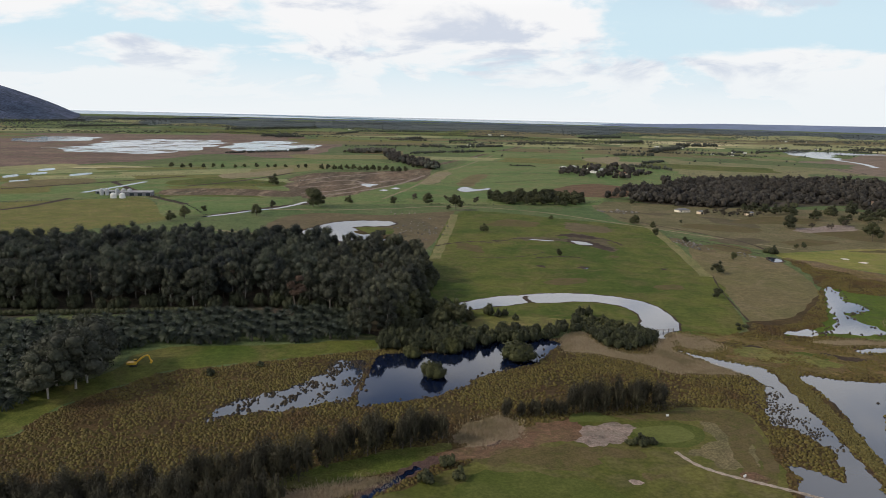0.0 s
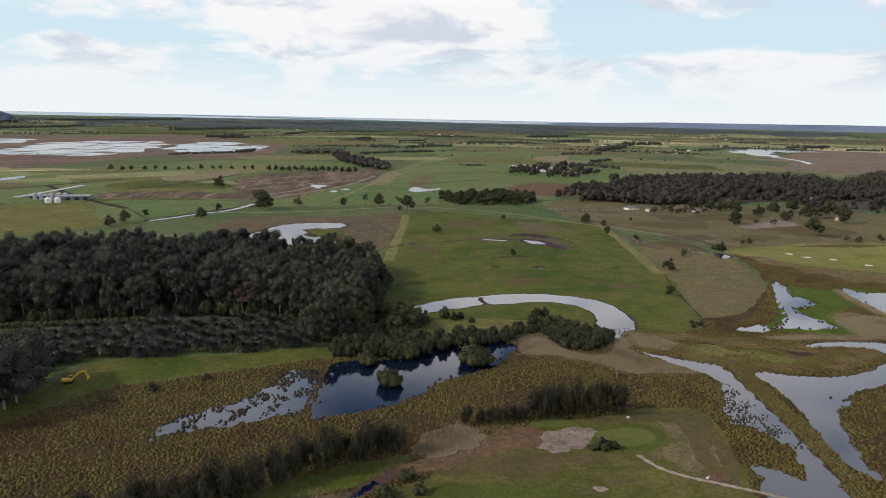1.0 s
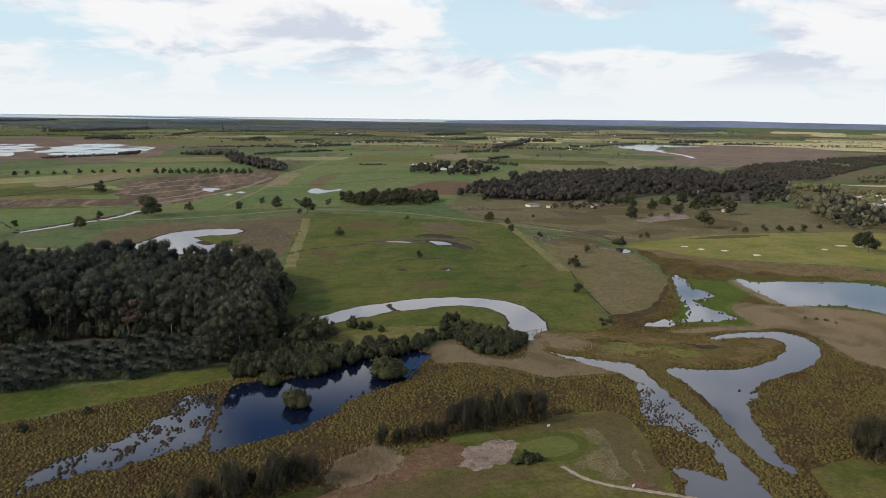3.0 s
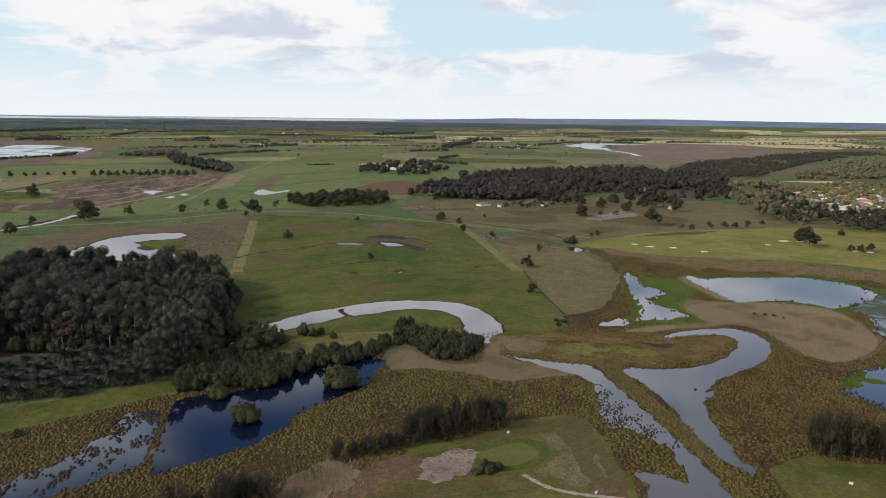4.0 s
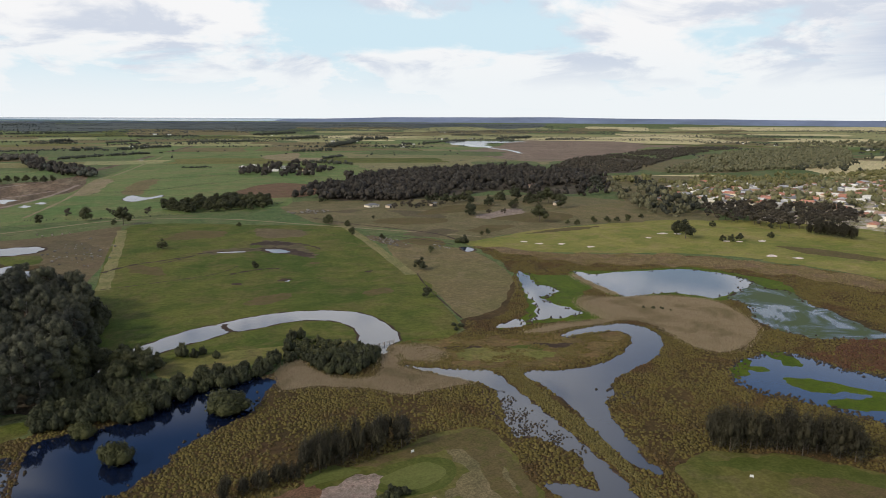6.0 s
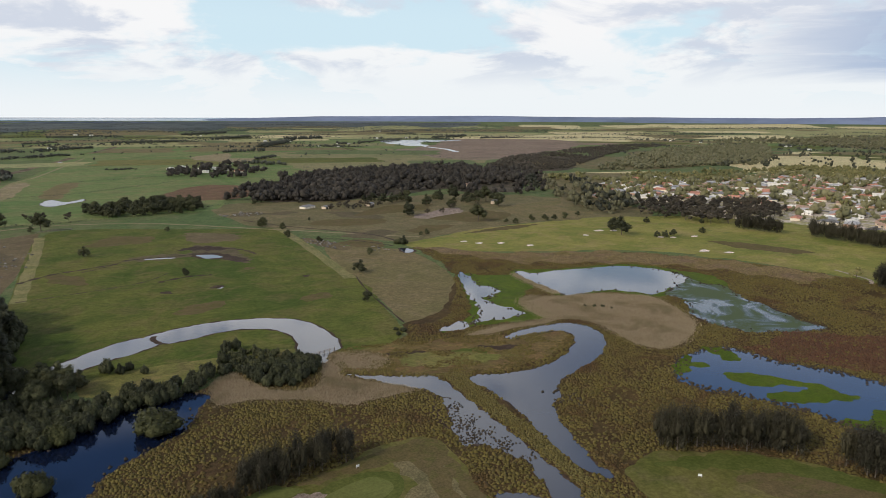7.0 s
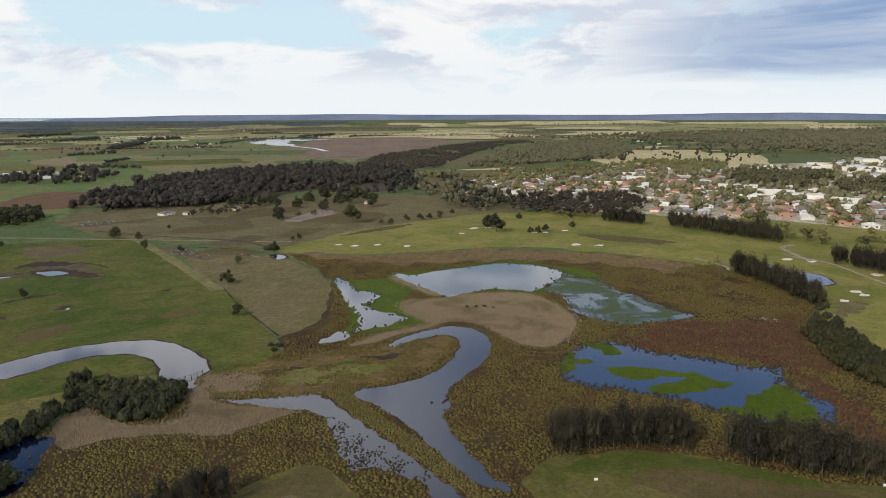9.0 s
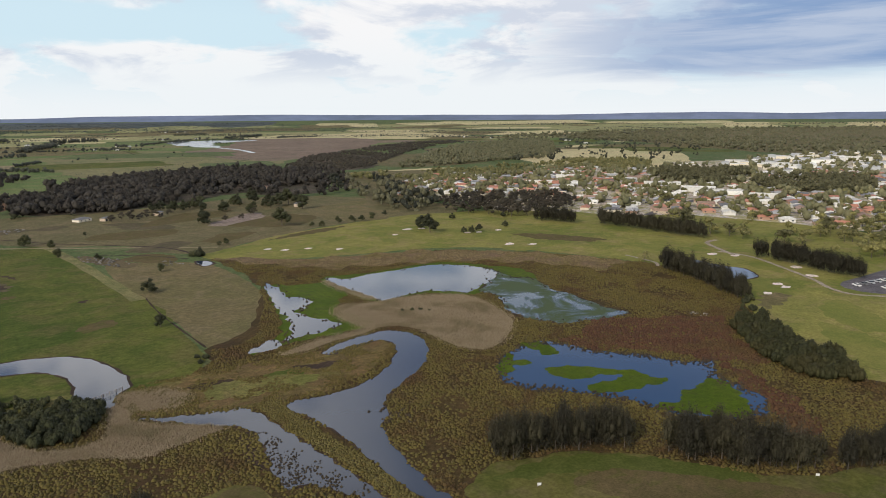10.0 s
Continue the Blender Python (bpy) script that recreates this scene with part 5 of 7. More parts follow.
# gum forest beyond the palms
r = np.random.default_rng(5)
FOREST = ring([(-225, 283), (-185, 283), (-140, 288), (-100, 293), (-60, 292), (-34, 283), (-20, 268), (-13, 285), (-10, 320), (-8, 355), (-14, 385), (-50, 400), (-120, 402), (-190, 392), (-250, 365)], 3)
fx, fy = fill(FOREST, 9.6, r, 0.42)
for x, y in zip(fx, fy):
    front = y < 300 + r.uniform(-4, 8)
    pick = rusty if (r.random() < 0.025 and x > -110) else ((full_gums if r.random() < 0.4 else pale_gums) if front or x > -55 else gums)
    wide = r.uniform(0.72, 1.3)
    pick.put(x, y, wide, r.uniform(0.88, 1.08) / wide ** 0.6, group="gum forest")
for x, y in ((-62, 290), (-24, 318), (-14, 312)):
    rusty.put(x, y, 0.95, group="gum forest")
for x, y, h in ((-27, 262, 20), (-31, 258, 17), (-24, 268, 21), (-20, 262, 15), (-30, 270, 20)):
    full_gums.put(x, y, h / 20, group="gum forest")
for x, y, h in ((-115, 193, 15.5), (-111, 201, 18.5), (-110, 206, 16.3), (-112, 210, 15.4), (-113, 216, 17), (-117, 222, 17), (-118, 203, 15), (-121, 212, 16)):
    big_gums.put(x, y, h / 15, group="gums by the excavator")
# understorey at the forest's edges
for x, y in along([(-200, 284), (-140, 290), (-100, 294), (-60, 294), (-36, 286)], 5, r, 0.5, 2.5) + along([(-9, 290), (-7, 330), (-6, 370)], 5, r, 0.3, 2):
    mangroves.put(x, y, r.uniform(0.8, 1.3), label="shrubby understorey at the forest's edge")

# palm plantation in rows
PALMS = ring([(-192, 254), (-140, 266), (-100, 276), (-60, 282), (-36, 280), (-31, 254), (-62, 248), (-97, 243), (-107, 240), (-117, 228), (-122, 218), (-120, 205), (-119, 192), (-124, 181), (-150, 190), (-185, 220)], 3)
px, py = fill(PALMS, 5.3, r, 0.18)
for x, y in zip(px, py):
    palms.put(x, y, r.uniform(0.85, 1.15))

for x, y in along([(-124, 182), (-130, 172), (-138, 164)], 3.0, r, 0.4, 2.5):
    mangroves.put(x, y, r.uniform(0.6, 0.9), label="dark shrub at the lawn's edge")

# casuarina rows
for line, gap, low, high, wide in (([(-100, 124), (-89, 129), (-75, 135), (-58, 139), (-41, 146), (-30, 153)], 1.1, 0.65, 1.05, 3.6),
                                   ([(-95, 118), (-70, 126), (-50, 131), (-36, 138)], 1.3, 0.7, 1.0, 3.0),
                                   ([(-29, 157), (-17, 166), (-7, 170), (2, 174)], 1.3, 0.6, 1.0, 3.0),
                                   ([(19, 188), (31, 188.5), (40, 191)], 1.2, 0.38, 0.6, 1.8),
                                   ([(39, 192), (55, 195), (68, 196)], 1.1, 0.7, 1.0, 2.8),
                                   ([(140, 160), (146, 155), (153, 151.5), (160, 147), (166, 140), (170, 136)], 1.15, 0.86, 1.2, 2.6),
                                   ([(173, 128), (175, 121), (178, 114), (181, 107), (183, 102), (187, 99)], 1.15, 0.92, 1.28, 2.6),
                                   ([(194, 91), (199, 87), (205, 82)], 1.2, 0.7, 1.05, 2.2),
                                   ([(376, 221), (367, 202), (352, 182), (338, 165)], 1.0, 0.8, 1.25, 3.2)):
    for x, y in along(line, gap, r, 0.25, wide):
        size = r.uniform(low, high) * 1.12
        casuarinas.put(x, y, size, 0.92)

def joined(name, plants, spots, low, high, material, label, category):
    """Many like plants in one mesh: a hedge or belt that nobody would count."""
    verts, tris, at = [], [], 0
    moulds = []
    for ob in plants:
        me = ob.data
        v, t = np.empty(len(me.vertices) * 3), np.empty(len(me.loops), int)
        me.vertices.foreach_get("co", v)
        me.loops.foreach_get("vertex_index", t)
        moulds.append((v.reshape(-1, 3), t.reshape(-1, 3)))
    for x, y in spots:
        v, t = moulds[int(r.integers(len(moulds)))]
        q, s = r.uniform(0, 6.28), r.uniform(low, high)
        turn = np.array([[math.cos(q), -math.sin(q), 0], [math.sin(q), math.cos(q), 0], [0, 0, 1]])
        verts.append(v @ turn.T * s + [x, y, 0])
        tris.append(t + at)
        at += len(v)
    return tagged(mesh_ob(name, tri_mesh(name, np.vstack(verts), np.vstack(tris)), material), label, category, kind="stuff")


needle_crowns = [c for k in casuarinas.plants for c in k.children if c.name.startswith("crown")]
for line in ([(496, 330), (491, 294), (486, 261), (482, 242)], [(478, 375), (482, 361), (482, 347)], [(442, 191), (437, 172), (426, 155), (419, 134)]):
    joined("conifer_hedge", needle_crowns, along(line, 1.15, r, 0.3, 2.6), 0.95, 1.35, CASUARINA, "tall dense dark hedge beside the golf course", "hedge")

# mangroves round the dark pond, islets, shrubs
MANG = ring([(-22, 244), (-16, 268), (-4, 268), (8, 266), (14, 265), (22, 266), (34, 269), (44, 272), (54, 275), (58, 271), (49, 264), (40, 258), (32, 255), (24, 252), (16, 249), (8, 243), (-2, 240), (-12, 243)], 3)
mx, my = fill(MANG, 3.9, r)
for x, y in zip(mx, my):
    mangroves.put(x, y, r.uniform(0.55, 0.92) * (1.1 if x < 8 else 0.95))
CLUMP = ring([(-16, 268), (-14, 284), (-8, 292), (4, 293), (12, 290), (15, 282), (13, 272), (2, 268)], 3)
for x, y in zip(*fill(CLUMP, 5.5, r)):
    (broads if r.random() < 0.7 else mangroves).put(x, y, r.uniform(0.5, 0.72) if x > -4 else r.uniform(0.7, 1.0), label="dark bushy tree between forest and oxbow")
KNOLL = ring([(60, 270), (58, 278), (63, 289), (72, 289), (80, 279), (87, 268), (83, 255), (72, 247), (64, 254)], 3)
mx, my = fill(KNOLL, 3.2, r)
for x, y in zip(mx, my):
    (shrubs if y > 268 else mangroves).put(x, y, r.uniform(0.45, 0.8), label="dense shrub on the knoll by the oxbow")
for x, y, s in ((22, 292, 0.85), (26, 289, 0.6), (29, 291, 0.5), (33, 285, 0.5), (58, 281, 0.8), (62, 292, 0.75), (66, 294, 0.7)):
    mangroves.put(x, y, s, 1.1)
islets = Kinds(bush("mangrove_islet", 66, 4.4, 4.2, 14, 130, 0.5, ISLET, "rounded olive mangrove islet in the dark pond"))
islets.put(-1, 217, 1.0)
islets.put(29, 237, 1.6, 0.7, label="rounded grey-green mangrove islet at the pond's end")
islets.put(-9, 236, 0.8)
islets.put(5, 243, 1.0)
belt = list(zip(*fill(ring([(302, 155), (308, 151), (305, 144), (295, 136), (283, 126), (278, 119), (280, 113), (268, 106), (260, 101), (254, 106), (253, 113), (254, 119), (259, 126), (265, 134), (276, 142), (288, 151)], 3), 2.7, r)))
joined("shrub_belt", [c for k in mangroves.plants for c in k.children if c.name.startswith("crown")], belt, 0.4, 0.95, SCRUB, "belt of dark olive shrubs beside the fairway", "shrubs")
for x, y in along([(336, 162), (318, 155), (306, 160)], 3.5, r, 0.5, 4):
    shrubs.put(x, y, r.uniform(0.5, 0.9), label="low shrub at the wetland's edge")
for x, y, s in ((54, 172, 0.7), (56, 173, 0.75), (52, 171.5, 0.55), (58, 172, 0.6), (55, 171, 0.6)):
    shrubs.put(x, y, s, label="low clipped shrub beside the green")
for x, y, s in ((3, 158, 0.9), (-2, 150, 1.0), (6, 152, 0.8), (-60, 223, 0.6), (-74, 214, 0.7), (126, 278, 0.5), (130, 281, 0.55), (128, 284, 0.45), (222, 452, 1.5), (219, 455, 1.2)):
    shrubs.put(x, y, s, label="lone dark shrub on rough ground")

for x, y, s in ((222, 268, 0.4), (225, 266, 0.45), (219, 271, 0.35), (227, 262, 0.3)):
    shrubs.put(x, y, s, label="low green shrub in the reed bed")

# lone trees in the paddocks and on the course: place and height
for x, y, h in ((-198, 818, 14.7), (-210, 533, 8.8), (-204, 546, 10.8), (-202, 586, 5.8), (-153, 570, 10.3), (-152, 621, 7.1), (-118, 635, 19), (-114, 640, 15), (-89, 666, 8.7), (-46, 665, 8.2), (-13, 671, 12.1), (14, 635, 14.6), (7, 633, 5.2), (33, 514, 7.2),
                (75, 427, 5.0), (94, 584, 4.3), (162, 572, 8.5), (162, 514, 6.5), (160, 388, 7.8), (186, 429, 5.4), (137, 330, 5.6), (197, 711, 5.8), (290, 567, 11.7), (254, 475, 4.7), (249, 475, 3.6), (347, 591, 6.8), (390, 652, 10.8)):
    broads.put(x, y, h / 12)
for x, y, h in ((292, 574, 11.0), (415, 695, 11.9), (348, 592, 9.0), (393, 615, 13.5), (407, 618, 16.5), (396, 581, 14.6), (325, 512, 15.1), (361, 487, 6.3), (372, 483, 6.4), (381, 482, 5.5), (395, 485, 6.6), (415, 491, 4.8), (337, 490, 4.4), (342, 484, 5.3), (255, 477, 3.8),
                (377, 402, 14.1), (384, 418, 11.1), (393, 383, 5.0), (397, 379, 5.8), (404, 378, 5.8), (435, 377, 5.2), (205, 584, 3.3), (171, 551, 6.0), (161, 572, 6.8), (175, 486, 4.8), (437, 433, 5.6), (479, 544, 5.5), (472, 407, 4.7)):
    broads.put(x, y, h / 12)
for x, y, h in ((516, 269, 17.8), (504, 245, 12), (502, 231, 10), (497, 220, 11), (601, 236, 12), (530, 199, 11), (509, 184, 10), (540, 278, 12.8), (512, 249, 11.6), (516, 236, 9.8), (518, 227, 10.5), (382, 236, 7.2), (642, 346, 14.1), (581, 242, 8.1), (500, 194, 11.3), (503, 184, 9.7), (538, 182, 11.0), (480, 159, 6.9), (506, 276, 10.2), (664, 319, 9.7), (629, 473, 12.1)):
    gardens.put(x, y, h / 9)
for k in range(14):
    broads.put(-405 + 15 * k + r.uniform(-3, 3), 1034 + 3.9 * k, r.uniform(0.5, 0.75), label="shade tree in a row along a field", group="tree row along the field")
    broads.put(-185 + 10 * k, 1070 - 1.2 * k, r.uniform(0.7, 0.85), label="shade tree in a row along a field", group="tree row along the field")

# low scrub along the ditches and fences of the fields
LINES = ([(-390, 612), (-341, 642), (-292, 690), (-240, 760), (-200, 830)], [(-456, 714), (-386, 813), (-333, 906)], [(-560, 860), (-470, 900), (-380, 990), (-300, 1090)], [(-292, 690), (-233, 630), (-190, 560)],
         [(-300, 800), (-230, 830), (-170, 880)], [(-620, 780), (-520, 800), (-420, 860), (-330, 960)], [(-60, 690), (20, 668), (110, 690), (180, 730)], [(-20, 880), (60, 900), (180, 1000)],
         [(60, 1050), (160, 1080), (330, 1100), (420, 1150)], [(100, 1340), (300, 1400), (520, 1380)], [(330, 960), (480, 1120), (700, 1300)], [(560, 1060), (760, 1240), (800, 1500)], [(-150, 1180), (-60, 1290), (20, 1420)],
         [(200, 1560), (420, 1720), (640, 1800)], [(40, 1760), (180, 1800), (330, 1900)], [(560, 1500), (700, 1600), (760, 1800)])
# copses in the middle distance
def wood(points, gap, low, high, kinds, group, label=""):
    x, y = fill(ring(points, 3), gap, r)
    for a, b in zip(x, y):
        kinds.put(a, b, r.uniform(low, high), label=label, group=group)


wood([(52, 727), (97, 755), (134, 767), (150, 726), (135, 682), (97, 679), (56, 690)], 10, 0.6, 1.0, broads, "copse by the paddocks", "dark green tree of a paddock copse")
wood([(475, 478), (469, 444), (477, 403), (520, 384), (575, 400), (620, 440), (584, 500), (530, 515)], 11, 0.6, 0.95, mids, "dark wood beside the town")
wood([(515, 160), (560, 200), (640, 175), (600, 110), (480, 90), (450, 120)], 15, 0.8, 1.3, gardens, "trees in the town")
wood([(290, 670), (350, 690), (430, 640), (420, 600), (330, 620)], 21, 0.5, 0.95, broads, "scattered trees before the wood", "dark shade tree before the wood")
wood([(296, 560), (315, 585), (350, 588), (345, 568), (310, 552)], 15, 0.35, 0.6, mids, "trees by the farmhouse")
wood([(238, 640), (262, 655), (300, 640), (280, 620), (250, 622)], 11, 0.35, 0.65, mids, "trees by the farmhouse")
for x, y in along([(-26, 700), (30, 690), (-60, 730)], 25, r, 0.4, 8):
    mids.put(x, y, r.uniform(0.4, 0.7), label="small dark paddock tree")


def hedge(points, height, wide, label):
    """A clipped hedge along a line."""
    q = np.random.default_rng(9)
    c = np.array([(x, y, height * 0.5) for x, y in along(points, 2.0, q, 0.1)])
    v, t = foliage(q, c, np.tile([1.5, wide, height * 0.5], (len(c), 1)), 26, 0.6, core=0.95)
    return tagged(mesh_ob("hedge", tri_mesh("hedge", v, t), BROAD), label, "hedge")


hedge([(-190, 273), (-141, 280), (-101, 287)], 2.6, 1.3, "long dark clipped hedge behind the palms")

# ---- buildings ----
def box(bm, x0, y0, z0, x1, y1, z1):
    m = Matrix.Translation(((x0 + x1) / 2, (y0 + y1) / 2, (z0 + z1) / 2)) @ Matrix.Diagonal((x1 - x0, y1 - y0, z1 - z0, 1))
    bmesh.ops.create_cube(bm, size=1, matrix=m)


def block(name, size, material, parent, label=""):
    bm = bmesh.new()
    box(bm, *size)
    return part(name, bm, material, parent, label)


def roof_mesh(w, d, z, h, inset, over=0.5, bm=None):
    """A hipped or gabled roof with eaves and some thickness."""
    bm = bm or bmesh.new()
    a, b = w / 2 + over, d / 2 + over
    low = [bm.verts.new(p) for p in ((-a, -b, z), (a, -b, z), (a, b, z), (-a, b, z))]
    eave = [bm.verts.new(p) for p in ((-a, -b, z + 0.18), (a, -b, z + 0.18), (a, b, z + 0.18), (-a, b, z + 0.18))]
    r0, r1 = bm.verts.new((-a + inset, 0, z + h)), bm.verts.new((a - inset, 0, z + h))
    bm.faces.new(low[::-1])
    for k in range(4):
        bm.faces.new((low[k], low[(k + 1) % 4], eave[(k + 1) % 4], eave[k]))
    bm.faces.new((eave[0], eave[1], r1, r0))
    bm.faces.new((eave[2], eave[3], r0, r1))
    bm.faces.new((eave[1], eave[2], r1))
    bm.faces.new((eave[3], eave[0], r0))
    return bm


def house(w, d, wall, roof, label, seed):
    r = np.random.default_rng(seed)
    root = tagged(new("house"), label, "house", "houses of the town")
    block("wall", (-w / 2, -d / 2, 0, w / 2, d / 2, 2.8), wall, root)
    part("roof", roof_mesh(w, d, 2.8, 2.3, d / 2 + 0.3 if seed % 3 else 0.2, 0.6), roof, root)
    for x in (-w * 0.32, w * 0.3):
        for s in (-1, 1):
            y = s * (d / 2 + 0.02)
            block("window", (x - 0.9, y - 0.04, 1.0, x + 0.9, y + 0.04, 2.2), GLASS, root, "dark glazed window")
    block("door", (-0.45, -d / 2 - 0.06, 0, 0.45, -d / 2 + 0.02, 2.05), TIMBER, root)
    return root


def wing_roof(w, d, seed):
    """The roofs of a house with a wing."""
    bm = roof_mesh(d * 0.8, w * 0.4, 2.7, 1.7, 0.3, 0.5)
    bmesh.ops.transform(bm, matrix=pose(w * 0.22, -d * 0.45, -0.06, 0, 0, 90), verts=bm.verts)
    return roof_mesh(w, d, 2.7, 2.2, d / 2 + 0.3 if seed % 3 else 0.2, 0.6, bm)


def far_house(w, d, wall, roof, label, seed):
    """A house deep in the town: two wings under hipped roofs."""
    root = tagged(new("house"), label, "house", "houses of the town")
    block("wall", (-w / 2, -d / 2, 0, w / 2, d / 2, 2.7), wall, root)
    part("roof", wing_roof(w, d, seed), roof, root)
    return root


def far_town(spots):
    """All the houses too deep in the town to tell apart, in one mesh."""
    moulds = []
    for k, (w, d, a, b, text) in enumerate(KINDS):
        pieces = []
        bm = bmesh.new()
        box(bm, -w / 2, -d / 2, 0, w / 2, d / 2, 2.7)
        for bm, slot in ((bm, a), (wing_roof(w, d, k), 4 + b)):
            bmesh.ops.triangulate(bm, faces=bm.faces)
            bm.verts.index_update()
            pieces.append((np.array([v.co[:] for v in bm.verts]), np.array([[v.index for v in f.verts] for f in bm.faces]), slot))
            bm.free()
        moulds.append(pieces)
    verts, tris, slots, at = [], [], [], 0
    for kind, x, y, turn, size in spots:
        c, s_ = math.cos(radians(turn)) * size, math.sin(radians(turn)) * size
        for v, t, slot in moulds[kind]:
            verts.append(v @ np.array([[c, s_, 0], [-s_, c, 0], [0, 0, size]]) + [x, y, float(rise(x, y))])
            tris.append(t + at)
            slots += [slot] * len(t)
            at += len(v)
    me = tri_mesh("town_houses", np.vstack(verts), np.vstack(tris))
    for m in WALLS + ROOFS:
        me.materials.append(m)
    me.polygons.foreach_set("material_index", slots)
    tagged(new("town_houses", me), "crowded roofs of red, grey and cream houses deep in the town", "houses", kind="stuff")


def shed(w, d, h, wall, roof, label, doors=2, pitch=1.2):
    root = tagged(new("shed"), label, "shed")
    block("wall", (-w / 2, -d / 2, 0, w / 2, d / 2, h), wall, root)
    part("roof", roof_mesh(w, d, h, pitch, 0.05, 0.4), roof, root)
    for k in range(doors):
        x = -w / 2 + w * (k + 0.5) / doors
        block("roller_door", (x - min(2, w / doors * 0.3), -d / 2 - 0.08, 0, x + min(2, w / doors * 0.3), -d / 2 + 0.02, h * 0.75), GLASS, root, "dark open doorway")
    return root


KINDS = ((15, 10, 0, 0, "single-storey house with terracotta hipped roof"), (17, 11, 1, 1, "brick house with grey tiled roof"), (13, 10, 2, 3, "white house with pale metal roof"),
         (16, 10, 3, 2, "tan house with brown tiled roof"), (14, 11, 1, 0, "brick house with terracotta roof"), (18, 11, 0, 4, "cream house with charcoal roof"), (15, 12, 2, 3, "white-walled house with cream roof"))
houses = [house(w, d, WALLS[a], ROOFS[b], text, k) for k, (w, d, a, b, text) in enumerate(KINDS)]
far_houses = [far_house(w, d, WALLS[a], ROOFS[b], text, k) for k, (w, d, a, b, text) in enumerate(KINDS)]
big = [shed(30, 16, 5.5, WALLS[0], ROOFS[3], "large pale warehouse with a low metal roof", 4, 1.6), shed(26, 15, 5, STEEL, ROOFS[1], "grey steel warehouse with wide doors", 3, 1.4)]
long_shed = shed(46, 15, 5, WALLS[2], ROOFS[3], "long white-roofed warehouse in the town", 5, 1.2)
used = set()


def put_building(ob, x, y, turn, label="", group="", size=1.0):
    m = pose(x, y, float(rise(x, y)), 0, 0, turn) @ Matrix.Diagonal((size, size, size, 1))
    if ob.name in used:
        ob = copy_thing(ob, m)
        ob.matrix_basis = m
    else:
        used.add(ob.name)
        ob.matrix_basis = m
    return tagged(ob, label, "", group)


r = np.random.default_rng(12)
TOWN = ring([(530, 600), (640, 690), (740, 720), (838, 660), (1000, 640), (1060, 560), (1010, 480), (960, 420), (1150, 330), (1100, 230), (950, 150), (700, 140), (600, 175), (590, 215), (600, 260), (590, 302), (560, 335), (550, 380), (610, 420), (610, 500), (560, 540)], 3)
copses = [ring(p, 3) for p in ([(842, 445), (867, 351), (1059, 410), (999, 514)], [(837, 318), (850, 219), (1026, 249), (963, 349)], [(965, 690), (986, 615), (1020, 545), (1180, 620), (1193, 700), (1085, 740)])]
yard_trees, sites = [], []
turn0 = radians(24)                                   # the streets' grid
ux, uy = np.array([math.cos(turn0), math.sin(turn0)]), np.array([-math.sin(turn0), math.cos(turn0)])
for row in range(-50, 70):
    for k in range(-10, 110):
        at = ux * (k * 14.5 + (row % 2) * 6) + uy * (row * 16 + (row // 2) * 8) + r.uniform(-2.5, 2.5, 2)
        x, y = at
        if not inside(TOWN, at[:1], at[1:])[0] or any(inside(c, at[:1], at[1:])[0] for c in copses):
            continue
        if r.random() < 0.82:
            sites.append(((0, 1, 2, 3, 4, 5, 6, 2, 0, 1)[int(r.integers(10))], x, y, 24 + 90 * int(r.integers(4)) + r.uniform(-5, 5), r.uniform(0.72, 0.92)))
        for m in range(2 if r.random() < 0.4 else 1):
            gx, gy = at + ux * r.uniform(7.5, 10) * (1 if r.random() < 0.5 else -1) + uy * r.uniform(-10, 10)
            if math.hypot(gx, gy) < 640:
                gardens.put(gx, gy, r.uniform(0.35, 0.9), group="garden trees")
            else:
                yard_trees.append((gx, gy))
sites.sort(key=lambda q: math.hypot(q[1], q[2]))
for k, (kind, x, y, turn, size) in enumerate(sites[:280]):
    put_building(houses[k % 7] if k < 84 else far_houses[kind], x, y, turn, size=size)
far_town(sites[280:])
for x, y in zip(*fill(ring([(1060, 530), (1290, 500), (1640, 450), (1700, 350), (1225, 250), (1050, 395)], 3), 40, r, 0.3)):
    yard_trees += [(x + r.uniform(-25, 25), y + r.uniform(-25, 25)) for k in range(3)]
    if r.random() < 0.25:
        continue
    put_building(big[int(r.integers(2))], x, y, 15 + 90 * int(r.integers(2)) + r.uniform(-5, 5), group="warehouses", size=r.uniform(0.55, 0.95))
for x, y, turn, size in ((762, 365, 112, 1.0), (756, 325, 108, 0.9), (748, 290, 110, 0.8), (838, 602, 128, 0.9), (815, 555, 120, 0.8), (795, 416, 118, 0.9), (729, 546, 130, 0.7), (1226, 476, 110, 1.0), (1196, 413, 104, 1.0), (1187, 369, 106, 0.9), (1318, 362, 100, 1.1), (1423, 343, 100, 1.1)):
    put_building(long_shed, x, y, turn, group="warehouses", size=size)
band("street", [(560, 320), (640, 330), (760, 330), (900, 340), (1100, 420)], 8, ROAD, 5, "grey town street", "road", 0.2)
band("street", [(660, 180), (640, 330), (640, 480), (690, 640)], 8, ROAD, 5, "grey town street", "road", 0.2)

